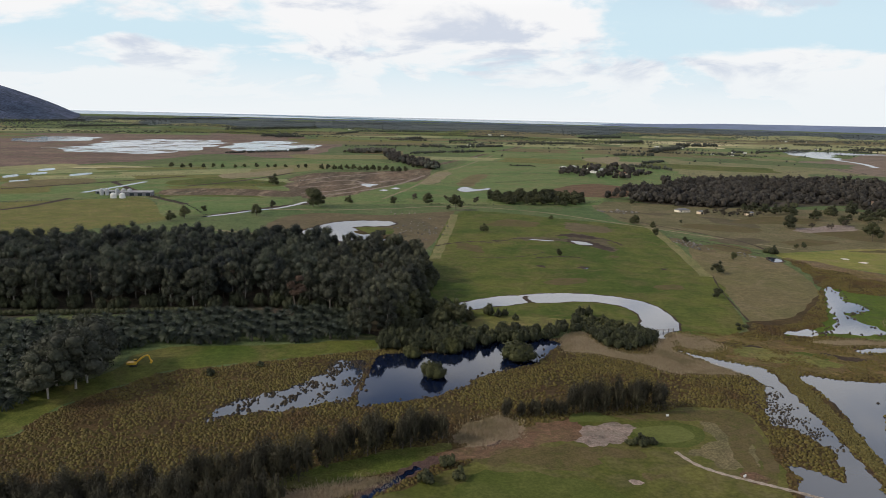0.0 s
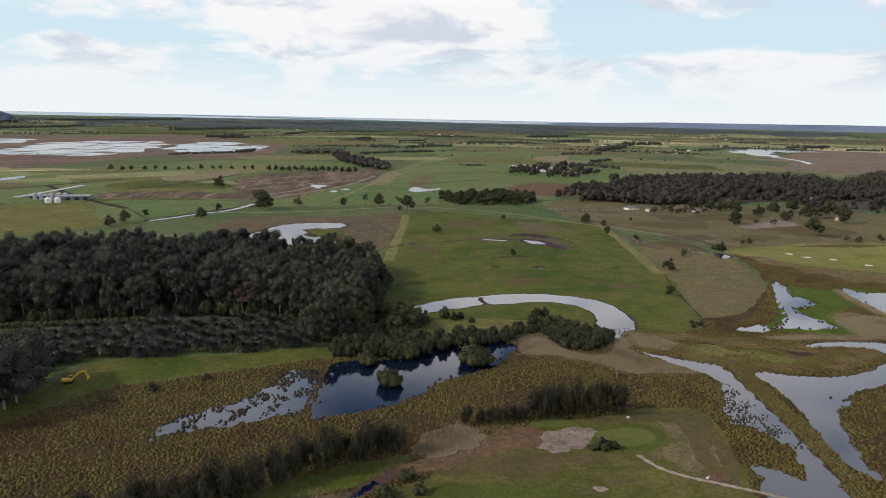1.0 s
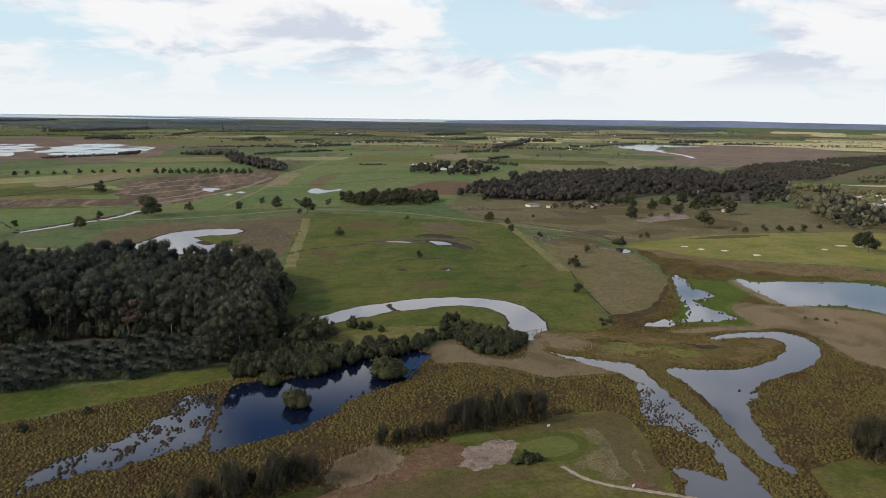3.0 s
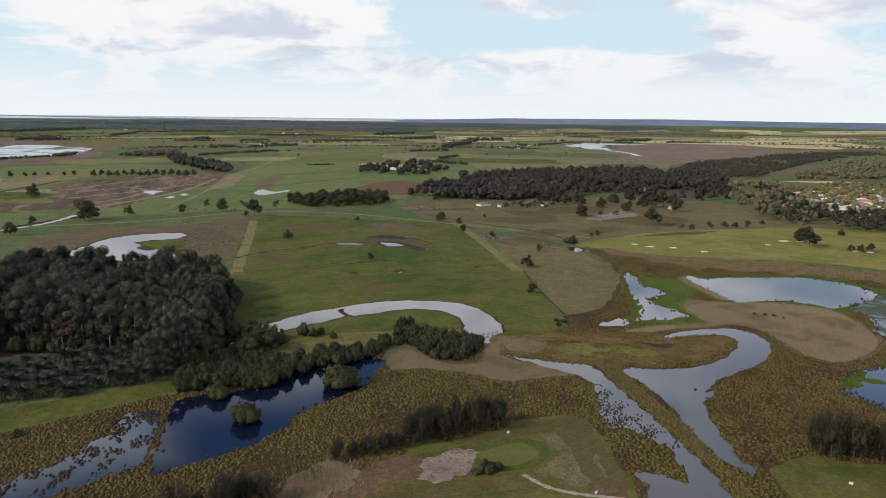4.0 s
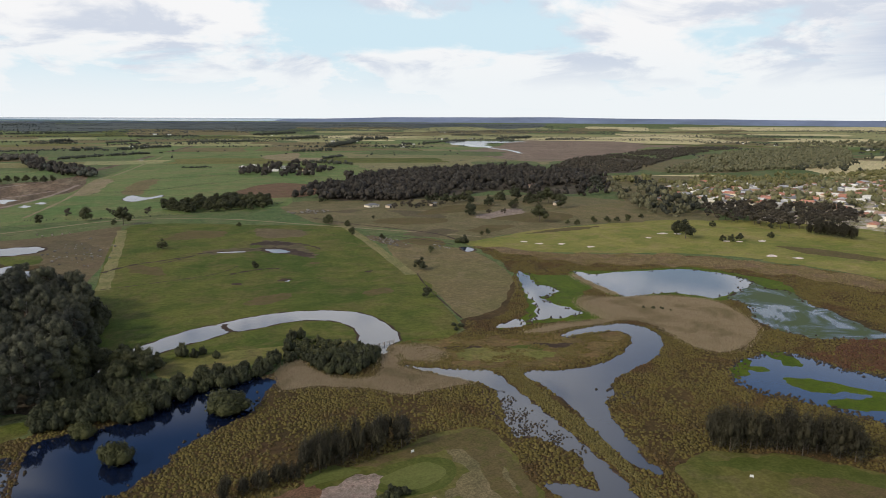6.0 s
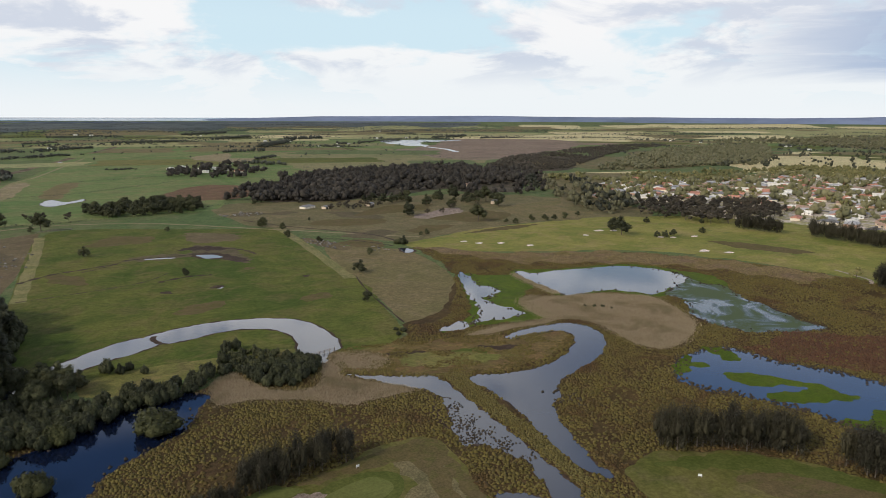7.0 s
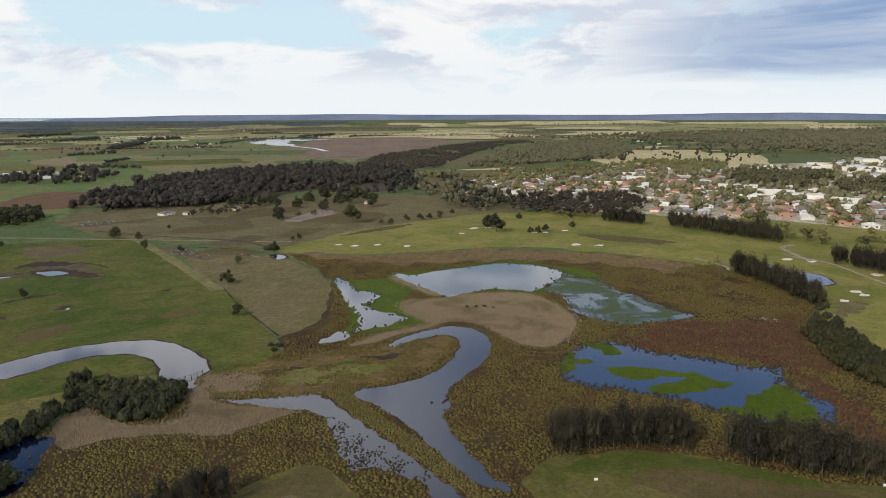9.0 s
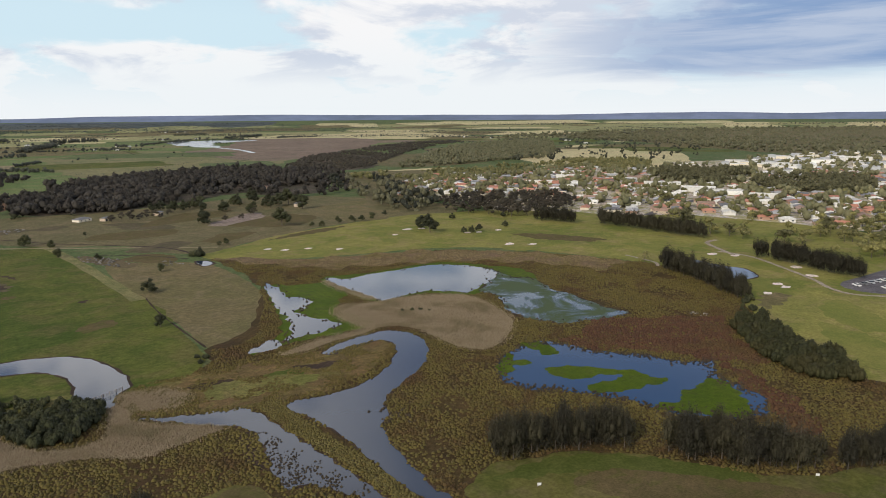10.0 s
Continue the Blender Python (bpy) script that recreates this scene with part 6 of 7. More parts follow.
# farms
farm = shed(30, 13, 3.6, ROOFS[4], ROOFS[1], "long grey farm shed among paddocks", 4)
put_building(farm, -304, 690, 12)
put_building(farm, -338, 700, 12, "grey corrugated shed on a farm", size=0.7)
barn = shed(9, 6, 2.8, WALLS[3], ROOFS[4], "small tan barn with a dark metal roof", 2)
put_building(barn, 246, 648, 30, "small tan barn with a dark metal roof", size=0.85)
put_building(barn, 290, 646, 30, "low tan barn at the wood's edge", size=0.85)
put_building(houses[5], 232, 660, 20, "cream farmhouse with charcoal roof at the wood's edge", size=0.7)
put_building(houses[2], 221, 1182, 10, "white farmhouse among trees", size=0.8)
put_building(houses[6], 249, 1177, 40, "white farmhouse among trees", size=0.8)
for k, (x, y) in enumerate(((233, 1235), (262, 1214), (274, 1178), (287, 1150), (290, 1102), (246, 1128), (212, 1210))):
    put_building(houses[(2, 0, 6)[k % 3]], x, y, 20 + 47 * k, "pale farmhouse among trees", size=0.85)
put_building(barn, 405, 600, 40, "small pale barn under trees")
put_building(houses[1], 330, 790, 40, "grey-roofed house hidden in the wood", size=0.9)
put_building(houses[3], 480, 760, 10, "brown-roofed house hidden in the wood", size=0.9)


def silo(x, y, wide, tall, material, label):
    root = tagged(new("silo"), label, "silo", "farm silos")
    bm = bmesh.new()
    bmesh.ops.create_cone(bm, cap_ends=True, segments=20, radius1=wide, radius2=wide, depth=tall, matrix=Matrix.Translation((0, 0, tall / 2)))
    part("tank", bm, material, root)
    bm = bmesh.new()
    bmesh.ops.create_cone(bm, cap_ends=True, segments=20, radius1=wide * 1.08, radius2=0.3, depth=wide * 0.5, matrix=Matrix.Translation((0, 0, tall + wide * 0.25)))
    part("cap", bm, material, root)
    root.matrix_basis = pose(x, y, 0)


silo(-315, 663, 2.8, 4, WHITE, "squat white farm silo with a conical top")
silo(-307, 664, 2.8, 4, WHITE, "squat white farm silo with a conical top")
for x, y in ((-336, 683), (-331, 684), (-322, 686), (-316, 687), (-310, 687)):
    silo(x, y, 1.9, 6, ROOFS[1], "tall grey steel silo beside the farm shed")


# ---- excavator ----
def beam(points, thick, wide):
    """A bent box beam through the points, in the x-z plane."""
    bm = bmesh.new()
    rows = []
    for k, (x, z, t) in enumerate(points):
        a = points[max(k - 1, 0)]
        b = points[min(k + 1, len(points) - 1)]
        w = Vector((b[0] - a[0], 0, b[1] - a[1])).normalized()
        s = Vector((-w.z, 0, w.x)) * thick * t / 2
        rows.append([bm.verts.new((x + s.x * i, j * wide / 2, z + s.z * i)) for i, j in ((1, -1), (1, 1), (-1, 1), (-1, -1))])
    for p, q in zip(rows[:-1], rows[1:]):
        for k in range(4):
            bm.faces.new((p[k], p[(k + 1) % 4], q[(k + 1) % 4], q[k]))
    bm.faces.new(rows[0][::-1])
    bm.faces.new(rows[-1])
    bmesh.ops.recalc_face_normals(bm, faces=bm.faces)
    return bm


def rounded(size, by=0.08):
    bm = bmesh.new()
    box(bm, *size)
    bmesh.ops.bevel(bm, geom=bm.edges[:], offset=by, segments=2, affect="EDGES")
    return bm


digger = tagged(new("excavator"), "yellow tracked excavator with its arm reached out", "excavator")
for s in (-1, 1):
    part("track", rounded((-1.9, s * 1.2 - 0.3, 0, 1.9, s * 1.2 + 0.3, 0.85), 0.3), BLACK, digger)
part("body", rounded((-2.4, -1.35, 1.0, 1.4, 1.35, 2.1), 0.15), YELLOW, digger)
part("counterweight", rounded((-2.9, -1.3, 1.05, -2.2, 1.3, 2.2), 0.2), YELLOW, digger)
cab = part("cab", rounded((0.0, 0.35, 1.9, 1.5, 1.35, 3.2), 0.1), YELLOW, digger)
part("window", rounded((0.15, 0.3, 2.3, 1.56, 1.4, 3.0), 0.03), GLASS, cab)
part("boom", beam([(1.2, 1.7, 0.8), (3.2, 3.6, 1.2), (5.2, 4.9, 1.0), (6.8, 5.2, 0.6)], 0.75, 0.5), YELLOW, digger)
part("stick", beam([(6.2, 5.5, 0.6), (7.0, 5.0, 1.1), (7.7, 2.6, 0.6)], 0.6, 0.4), YELLOW, digger)
part("bucket", beam([(7.7, 2.8, 0.5), (8.3, 2.1, 1.3), (7.9, 1.4, 1.0), (7.3, 1.3, 0.3)], 0.8, 1.1), YELLOW, digger)
digger.matrix_basis = pose(-102, 221, 0.02, 0, 0, 12) @ Matrix.Diagonal((0.7, 0.7, 0.7, 1))


# ---- golf things, fences, cars, stones ----
def marker(x, y, turn):
    root = tagged(new("tee_marker"), "small white marker board on the golf course", "marker", "golf markers")
    block("board", (-0.45, -0.08, 0.35, 0.45, 0.08, 0.95), WHITE, root)
    for s in (-1, 1):
        block("post", (s * 0.4 - 0.05, -0.05, 0, s * 0.4 + 0.05, 0.05, 0.6), TIMBER, root)
    root.matrix_basis = pose(x, y, 0.03, 0, 0, turn)


for x, y, turn in ((67.6, 189.4, 10), (136.5, 142.3, -40), (184, 95, -50), (75.5, 155, 30)):
    marker(x, y, turn)


def fence(points, gap, label, rails=(0.45, 0.85, 1.2)):
    root = tagged(new("fence"), label, "fence")
    p = along(points, gap, np.random.default_rng(1), 0.0) + [np.array(points[-1], float)]
    for x, y in p:
        block("post", (x - 0.09, y - 0.09, -0.1, x + 0.09, y + 0.09, 1.4), TIMBER, root)
    for a, b in zip(points[:-1], points[1:]):
        for z in rails:
            v, t = [], []
            limb(v, t, (*a, z), (*b, z), 0.05, 0.05, 4)
            mesh_ob("rail", tri_mesh("rail", np.vstack(v), np.vstack(t)), TIMBER, root)


fence([(85.5, 271.5), (90.5, 272.3), (97, 273.8)], 2.2, "grey timber rail fence standing in the oxbow")
fence([(10, 626), (22, 631), (34, 633)], 3.0, "pale timber stockyard fence")
band("weir", [(42.5, 326), (41.5, 321), (43.5, 314)], 2.2, MUD, 8, "earth bank across the oxbow", "bank", 0.3)
band("dam_wall", [(-20, 246), (-23, 234), (-24, 220), (-25.5, 205), (-26, 195), (-28, 184)], 0.9, MUD, 8.5, "low earth dam between the ponds", "bank", 0.2)


def car(paint, label):
    root = tagged(new("car"), label, "car", "parked cars")
    part("body", rounded((-2.2, -0.88, 0.3, 2.2, 0.88, 0.95), 0.15), paint, root)
    part("cabin", rounded((-1.3, -0.78, 0.9, 1.0, 0.78, 1.48), 0.18), GLASS, root, "dark car windows under a roof")
    part("roof", rounded((-0.95, -0.7, 1.46, 0.65, 0.7, 1.54), 0.03), paint, root)
    for x in (-1.35, 1.35):
        for s in (-1, 1):
            bm = bmesh.new()
            bmesh.ops.create_cone(bm, cap_ends=True, segments=14, radius1=0.33, radius2=0.33, depth=0.22, matrix=Matrix.Translation((x, s * 0.8, 0.33)) @ Matrix.Rotation(radians(90), 4, "X"))
            part("wheel", bm, BLACK, root)
    return root


cars = [car(WHITE, "white car parked on asphalt"), car(STEEL, "silver car parked on asphalt"), car(ROOFS[4], "dark car parked on asphalt")]
for k in range(16):
    put_building(cars[(k * 2 + k // 3) % 3], 399 + (k % 8) * 5.2 + (k // 8) * 3, 131 - (k % 8) * 2.0 - (k // 8) * 12, 62 + rng.uniform(-4, 4))


def heap(x, y, count, wide, deep, size, label, seed):
    """A scatter of boulders and stumps, each a stone of its own."""
    r = np.random.default_rng(seed)
    root = tagged(new("rubble_heap"), label, "stones")
    root.matrix_basis = pose(x, y, 0)
    shapes = []
    for k in range(4):
        v = ICO_V * (1 + r.uniform(-0.3, 0.3, (len(ICO_V), 1))) * [1, 0.8, 0.6]
        shapes.append(tri_mesh("stone", v, ICO_T))
    for k in range(count):
        s = size * r.uniform(0.5, 1.3)
        ob = mesh_ob("stone", shapes[k % 4], STONE, root)
        ob.matrix_basis = pose(r.normal() * wide, r.normal() * deep, s * 0.3, 0, 0, r.uniform(0, 360)) @ Matrix.Diagonal((s, s, s, 1))


area("bare_patch", [(168, 500), (176, 506), (184, 480), (186, 458), (178, 452), (170, 476)], DAMPTAN, 4, "trodden brown earth under a heap of stones", "earth", 1)
heap(176, 482, 70, 4.5, 13, 0.75, "scatter of pale boulders and logs in a paddock", 1)
heap(200, 447, 24, 3, 6, 0.6, "scatter of small pale stones beside a farm dam", 6)
heap(-15, 520, 60, 9, 22, 0.8, "scatter of pale stumps and stones in a brown paddock", 2)
heap(168, 648, 26, 8, 5, 1.3, "scatter of pale boulders by a bare patch", 3)
heap(300, 170, 14, 2.0, 1.6, 0.7, "small heap of pale debris in the wetland", 4)


def bale(x, y):
    bm = bmesh.new()
    bmesh.ops.create_cone(bm, cap_ends=True, segments=16, radius1=0.75, radius2=0.75, depth=1.3, matrix=Matrix.Translation((0, 0, 0.75)) @ Matrix.Rotation(radians(90), 4, "Y"))
    bmesh.ops.bevel(bm, geom=bm.edges[:], offset=0.08, segments=2, affect="EDGES")
    ob = part("hay_bale", bm, TIMBER)
    ob.matrix_basis = pose(x, y, 0.06, 0, 0, rng.uniform(0, 90)) @ Matrix.Diagonal((0.8, 0.8, 0.8, 1))
    tagged(ob, "weathered round hay bale in a paddock", "hay bale", "hay bales")


for k in range(5):
    bale(-44 + k * 5.2 + rng.uniform(-2, 2), 600 + rng.uniform(-5, 5))


# farm buildings scattered far over the plain
steading = shed(15, 8, 3.2, WHITE, ROOFS[3], "white farm building far out on the plain", 1)
q = np.random.default_rng(61)
farm_trees = []
for k in range(24):
    turn, d = radians(q.uniform(-30, 62)), q.uniform(1900, 3500)
    for m in range(int(q.integers(1, 5))):
        x, y = d * math.sin(turn) + q.normal() * 28, d * math.cos(turn) + q.normal() * 28
        if not any(inside(l, np.array([x]), np.array([y]))[0] for nm in ("lake", "far_river", "marsh_flat", "brown_flat", "suburb") for l in AREAS.get(nm, [])):
            put_building(steading, x, y, q.uniform(0, 180), group="far farm buildings", size=q.uniform(0.5, 0.95))
            farm_trees += [(x + q.normal() * 16, y + q.normal() * 16) for c in range(5)]

# ---- uncountable growth: rushes, reeds, far trees ----
def keep(x, y, inner=None, outer=()):
    k = np.ones(len(x), bool) if inner is None else inside(inner, x, y)
    for name in outer:
        for line in AREAS.get(name, []):
            k &= ~inside(line, x, y)
    return x[k], y[k]


def uneven(x, y, wave, seed):
    """A smooth pattern from -1 to 1 over the plain."""
    r = np.random.default_rng(seed)
    out = np.zeros(len(x))
    for k in range(7):
        q, w = r.uniform(0, 6.28), wave * r.uniform(0.5, 1.6)
        out += np.sin((x * math.cos(q) + y * math.sin(q)) * 6.28 / w + r.uniform(0, 6.28))
    return out / 3.2


def tussocks(name, x, y, z, low, high, material, label, seed):
    """Tufts of rush: rounded ragged mounds, a skirt, a shoulder and an off-centre top."""
    r = np.random.default_rng(seed)
    count = len(x)
    q = np.linspace(0, 2 * np.pi, 6)[:-1]
    size = r.uniform(low, high, count)
    verts = np.zeros((count, 11, 3))
    a = q[None] + r.uniform(0, 1.3, (count, 1))
    for m, (out, rough, z0, z1) in enumerate(((0.98, 0.35, -0.14, 0.1), (0.58, 0.35, 0.3, 0.8))):
        k = out * size[:, None] * r.uniform(1 - rough, 1 + rough, (count, 5))
        verts[:, m * 5:m * 5 + 5, 0], verts[:, m * 5:m * 5 + 5, 1] = np.cos(a + m * 0.6) * k, np.sin(a + m * 0.6) * k
        verts[:, m * 5:m * 5 + 5, 2] = size[:, None] * r.uniform(z0, z1, (count, 5))
    verts[:, 10, :2] = r.normal(size=(count, 2)) * size[:, None] * 0.25
    verts[:, 10, 2] = size * r.uniform(0.7, 1.1, count)
    verts += np.column_stack([x, y, np.full(count, z)])[:, None]
    t = []
    for k in range(5):
        m = (k + 1) % 5
        t += [(k, m, 5 + k), (m, 5 + m, 5 + k), (5 + k, 5 + m, 10)]
    tris = np.array(t)[None] + (np.arange(count) * 11)[:, None, None]
    ob = mesh_ob(name, tri_mesh(name, verts.reshape(-1, 3), tris.reshape(-1, 3)), material)
    return tagged(ob, label, "rushes", kind="stuff")


WET = ("oxbow_lake", "dark_pond", "river", "channel", "wetland_pool", "weedy_pool", "golf_pond", "fairway", "creek_water", "golf_path", "grass_strip", "green_paddock", "dry_paddock", "brown_rough", "red_creek_bed", "creek_verge", "mound_grass", "reed_litter", "dry_sedge")
wetland = AREAS["wetland"][0]
reed_beds = [ring(p, 5) for p in ([(48, 260), (52, 267), (59, 271), (61, 260), (66, 248), (77, 244), (84, 254), (90, 268), (98, 270), (107, 264), (109, 254), (102, 249), (93, 254), (89, 250), (93, 243), (100, 234), (107, 228), (102, 225), (90, 225), (80, 226), (72, 235), (57, 244), (47, 246)],
                                  [(196, 291), (207, 299), (218, 292), (236, 287), (252, 276), (258, 262), (247, 236), (236, 223), (219, 214), (205, 211), (199, 219), (201, 232), (204, 246), (201, 257), (191, 264), (192, 275)],
                                  [(150, 264), (173, 267), (194, 262), (186, 259.5), (172, 261), (158, 260)],
                                  [(222, 296), (236, 292), (232, 310), (236, 335), (230, 340), (224, 318)],
                                  [(-44, 138), (-30, 146), (-14, 152), (-10, 150), (-24, 140), (-40, 130)])]
reed_beds.append(AREAS["reed_litter"][-1])
for p in reed_beds:
    sheet("reed_bed", wander(grown(p, -1.0), 0.9, 3, 3), REEDBED, 4.4, "bed of dry pale reeds", "reeds")

r = np.random.default_rng(77)
x, y = fill(wetland, 0.96, r, 0.48)
x, y = keep(x, y, None, WET + ("marsh_pond", "algae_mat", "spit"))
red = np.zeros(len(x), bool)
for line in AREAS["russet_bog"]:
    red |= inside(line, x, y)
k = ~red | (uneven(x, y, 16, 3) + r.uniform(-0.9, 0.9, len(x)) > 0.45)
x, y = x[k], y[k]
for p in reed_beds:
    k = ~inside(p, x, y)
    x, y = x[k], y[k]
k = (uneven(x, y, 26, 1) + r.uniform(-0.9, 0.9, len(x))) > -0.72
tussocks("rush_tussocks", x[k], y[k], 0.01, 0.26, 0.7, TUSSOCK, "olive-yellow rush tussocks covering the wetland", 2)
x, y = fill(wetland, 0.95, r, 0.5)
k = np.zeros(len(x), bool)
for line in AREAS["russet_bog"]:
    k |= inside(line, x, y)
x, y = keep(x[k], y[k], None, WET)
tussocks("russet_tussocks", x, y, 0.03, 0.25, 0.8, TUSSOCKRED, "low russet sedge of the wetland", 4)
x, y = fill(AREAS["spit"][0], 0.8, r, 0.45)
rim = ~inside(grown(AREAS["spit"][0], -3.0), x, y)
k = uneven(x, y, 14, 6) + r.uniform(-0.6, 0.6, len(x)) + rim * 0.8 > 0.35
tussocks("spit_tussocks", x[k], y[k], 0.03, 0.25, 0.6, TUSSOCK, "rough rushes along the spit", 5)
x, y = fill(AREAS["dry_sedge"][0], 1.0, r, 0.48)
k = uneven(x, y, 18, 15) + r.uniform(-0.8, 0.8, len(x)) > -0.4
x, y = keep(x[k], y[k], None, ("wetland_pool", "weedy_pool", "fairway", "dry_paddock"))
tussocks("dry_sedge_tufts", x, y, 0.02, 0.25, 0.65, leaf("dry_sedge", (0.105, 0.078, 0.038), (0.2, 0.152, 0.08), 0.0, 0.7, (0.15, 0.125, 0.045)), "dry tan sedge tufts below the fairway", 16)
# tufts standing in the shallows
x, y = fill(AREAS["marsh_pond"][0], 1.15, r, 0.45)
k = uneven(x, y, 9, 8) + r.uniform(-0.7, 0.7, len(x)) + (y - 196 + (x + 45) * -0.75) * 0.03 > 0.4
x1, y1 = fill(AREAS["channel"][0], 0.8, r, 0.45)
m = (uneven(x1, y1, 7, 9) + r.uniform(-1.1, 1.1, len(x1)) - (x1 - 101 - (y1 - 185) * 0.12) * 0.1 > -0.25) & (y1 > 170) & (y1 < 216) & (x1 < 110.5)
edge = np.vstack([grown(ring(BLUE, 20), -r.uniform(-0.5, 3.0, 1)[0]), grown(ring(BLUE, 20), 0.4), grown(ring(BLUE, 20), -0.8), grown(ring(CLEAR, 14), 0.4), grown(ring(POOL3, 20), 0.2), grown(ring(MURKYPOOL, 16), -0.6), grown(ring(DARK, 14), 0.2), grown(ring(MARSHPOND, 16), 0.2)])
edge = edge[r.random(len(edge)) < 0.45]
edge = edge + r.normal(size=edge.shape) * 1.3
spots = np.vstack([r.normal(size=(26, 2)) * [2.0, 5] + [143, 196], r.normal(size=(14, 2)) * [1.5, 1.5] + [138, 195]])
allx, ally = np.concatenate([x[k], edge[:, 0], spots[:, 0]]), np.concatenate([y[k], edge[:, 1], spots[:, 1]])
SEDGE = leaf("dark_sedge", (0.032, 0.026, 0.019), (0.066, 0.05, 0.03), 0.0)
tussocks("channel_tussocks", x1[m], y1[m], 0.05, 0.16, 0.42, SEDGE, "small dark sedge tufts standing in the channel", 13)
tussocks("water_tussocks", allx, ally, 0.05, 0.3, 0.7, SEDGE, "dark sedge tufts standing in shallow water", 11)
# dike between the channels
dike = grown(ring([(113, 236), (117, 230), (115, 215), (114, 200), (112.5, 184), (110.5, 169), (108.5, 155), (106, 146), (98, 128), (106, 128), (111, 144), (114, 154), (116.5, 167), (119.5, 183), (120.5, 193), (122.5, 210), (125, 227), (126, 231)], 5), -0.7)
sheet("dike", dike, BOG, 7.2, "narrow overgrown dike between two channels", "bank")
x, y = fill(dike, 0.62, r, 0.48)
tussocks("dike_tussocks", x, y, 0.05, 0.22, 0.55, leaf("dike_grass", (0.075, 0.064, 0.02), (0.14, 0.118, 0.042), 0.0), "olive rushes along the dike", 12)


def reeds(name, x, y, low, high, material, label, seed, lean=0.4):
    """Thin upright blades."""
    r = np.random.default_rng(seed)
    count = len(x)
    q = r.uniform(0, 6.28, count)
    h = r.uniform(low, high, count)
    w = r.uniform(0.05, 0.11, count)
    off = r.normal(size=(count, 2)) * lean
    base = np.column_stack([x, y, np.full(count, 0.03)])
    side = np.column_stack([np.cos(q) * w, np.sin(q) * w, np.zeros(count)])
    tip = base + np.column_stack([off, h])
    v = np.stack([base - side, base + side, tip], 1).reshape(-1, 3)
    ob = mesh_ob(name, tri_mesh(name, v, np.arange(count * 3).reshape(-1, 3)), material)
    return tagged(ob, label, "reeds", kind="stuff")


pts = []
for p in reed_beds:
    x, y = fill(grown(p, 2.2), 0.24, r, 0.48)
    deep = inside(grown(p, -1.2), x, y)
    edge = inside(p, x, y)
    k = (deep & (uneven(x, y, 12, 5) + r.uniform(-1, 1, len(x)) > -1.0)) | (edge & (r.random(len(x)) < 0.65)) | (~edge & (r.random(len(x)) < 0.14))
    pts.append((x[k], y[k]))
x, y = np.concatenate([p[0] for p in pts]), np.concatenate([p[1] for p in pts])
x, y = keep(x, y, None, ("oxbow_lake", "river", "channel", "wetland_pool", "weedy_pool", "dark_pond"))
reeds("reeds", x, y, 0.35, 0.95, REED, "dense dry pale reeds", 3)


def far_trees(name, spots, low, high, material, label, seed, lobes=3, leaves=9):
    """Trees too far to count: a few lumps and leaf clumps each."""
    r = np.random.default_rng(seed)
    verts, tris, at = [], [], 0
    moulds = []
    for k in range(6):
        c = r.normal(size=(lobes, 3)) * ([0.28, 0.28, 0.12] if lobes < 5 else [0.3, 0.3, 0.2]) + [0, 0, 0.55]
        wide = (0.26, 0.4) if lobes < 5 else (0.16, 0.3)
        s = np.column_stack([r.uniform(*wide, (lobes, 2)), r.uniform(*wide, lobes)])
        moulds.append(foliage(r, c, s, leaves, 0.2 if leaves < 12 else 0.14, core=0.86, shell=(0.7, 1.12), lumpy=0.3))
    for x, y in spots:
        v, t = moulds[int(r.integers(6))]
        h = r.uniform(low, high)
        q = r.uniform(0, 6.28)
        turn = np.array([[math.cos(q), -math.sin(q), 0], [math.sin(q), math.cos(q), 0], [0, 0, 1]])
        verts.append((v @ turn.T) * h * [0.95, 0.95, 1] + [x, y, float(rise(x, y)) - 0.08 * h])
        tris.append(t + at)
        at += len(v)
    ob = mesh_ob(name, tri_mesh(name, np.vstack(verts), np.vstack(tris)), material)
    return tagged(ob, label, "trees", kind="stuff")


def spread(points, gap, seed, thin=-0.55):
    x, y = fill(ring(points, 3), gap, np.random.default_rng(seed))
    k = uneven(x, y, 120 if thin < -0.5 else 45, seed) > thin
    x, y = x[k], y[k]
    return np.column_stack([x, y])


far_trees("dark_wood", np.vstack([spread([(210, 765), (323, 933), (441, 1005), (546, 1017), (560, 960), (440, 860), (370, 760), (300, 705), (241, 713)], 7.6, 11, -0.28),
                                  spread([(546, 1017), (619, 1002), (644, 889), (600, 780), (540, 760), (470, 800), (440, 850), (560, 960)], 8.5, 31, -0.12),
                                  spread([(180, 760), (215, 700), (300, 680), (400, 720), (520, 740), (640, 800), (680, 960), (560, 1050), (420, 1040), (300, 960)], 25, 35, 0.0),
                                  spread([(440, 850), (470, 800), (589, 736), (500, 650), (434, 674), (431, 741), (350, 723), (370, 760)], 24, 32),
                                  spread([(182, 1093), (250, 1277), (323, 1233), (333, 1097), (261, 1003), (197, 1017)], 22, 12),
                                  spread([(-112, 1511), (-58, 1334), (-11, 1215), (-14, 1102), (-61, 1201), (-107, 1373)], 12, 13)]), 5.5, 14, WOODLEAF, "dark open wood in the middle distance", 21, 4, 26)
far_trees("street_trees", np.array(yard_trees)[::4], 6, 13, OLIVE, "darker street trees of the town", 24, 4, 16)
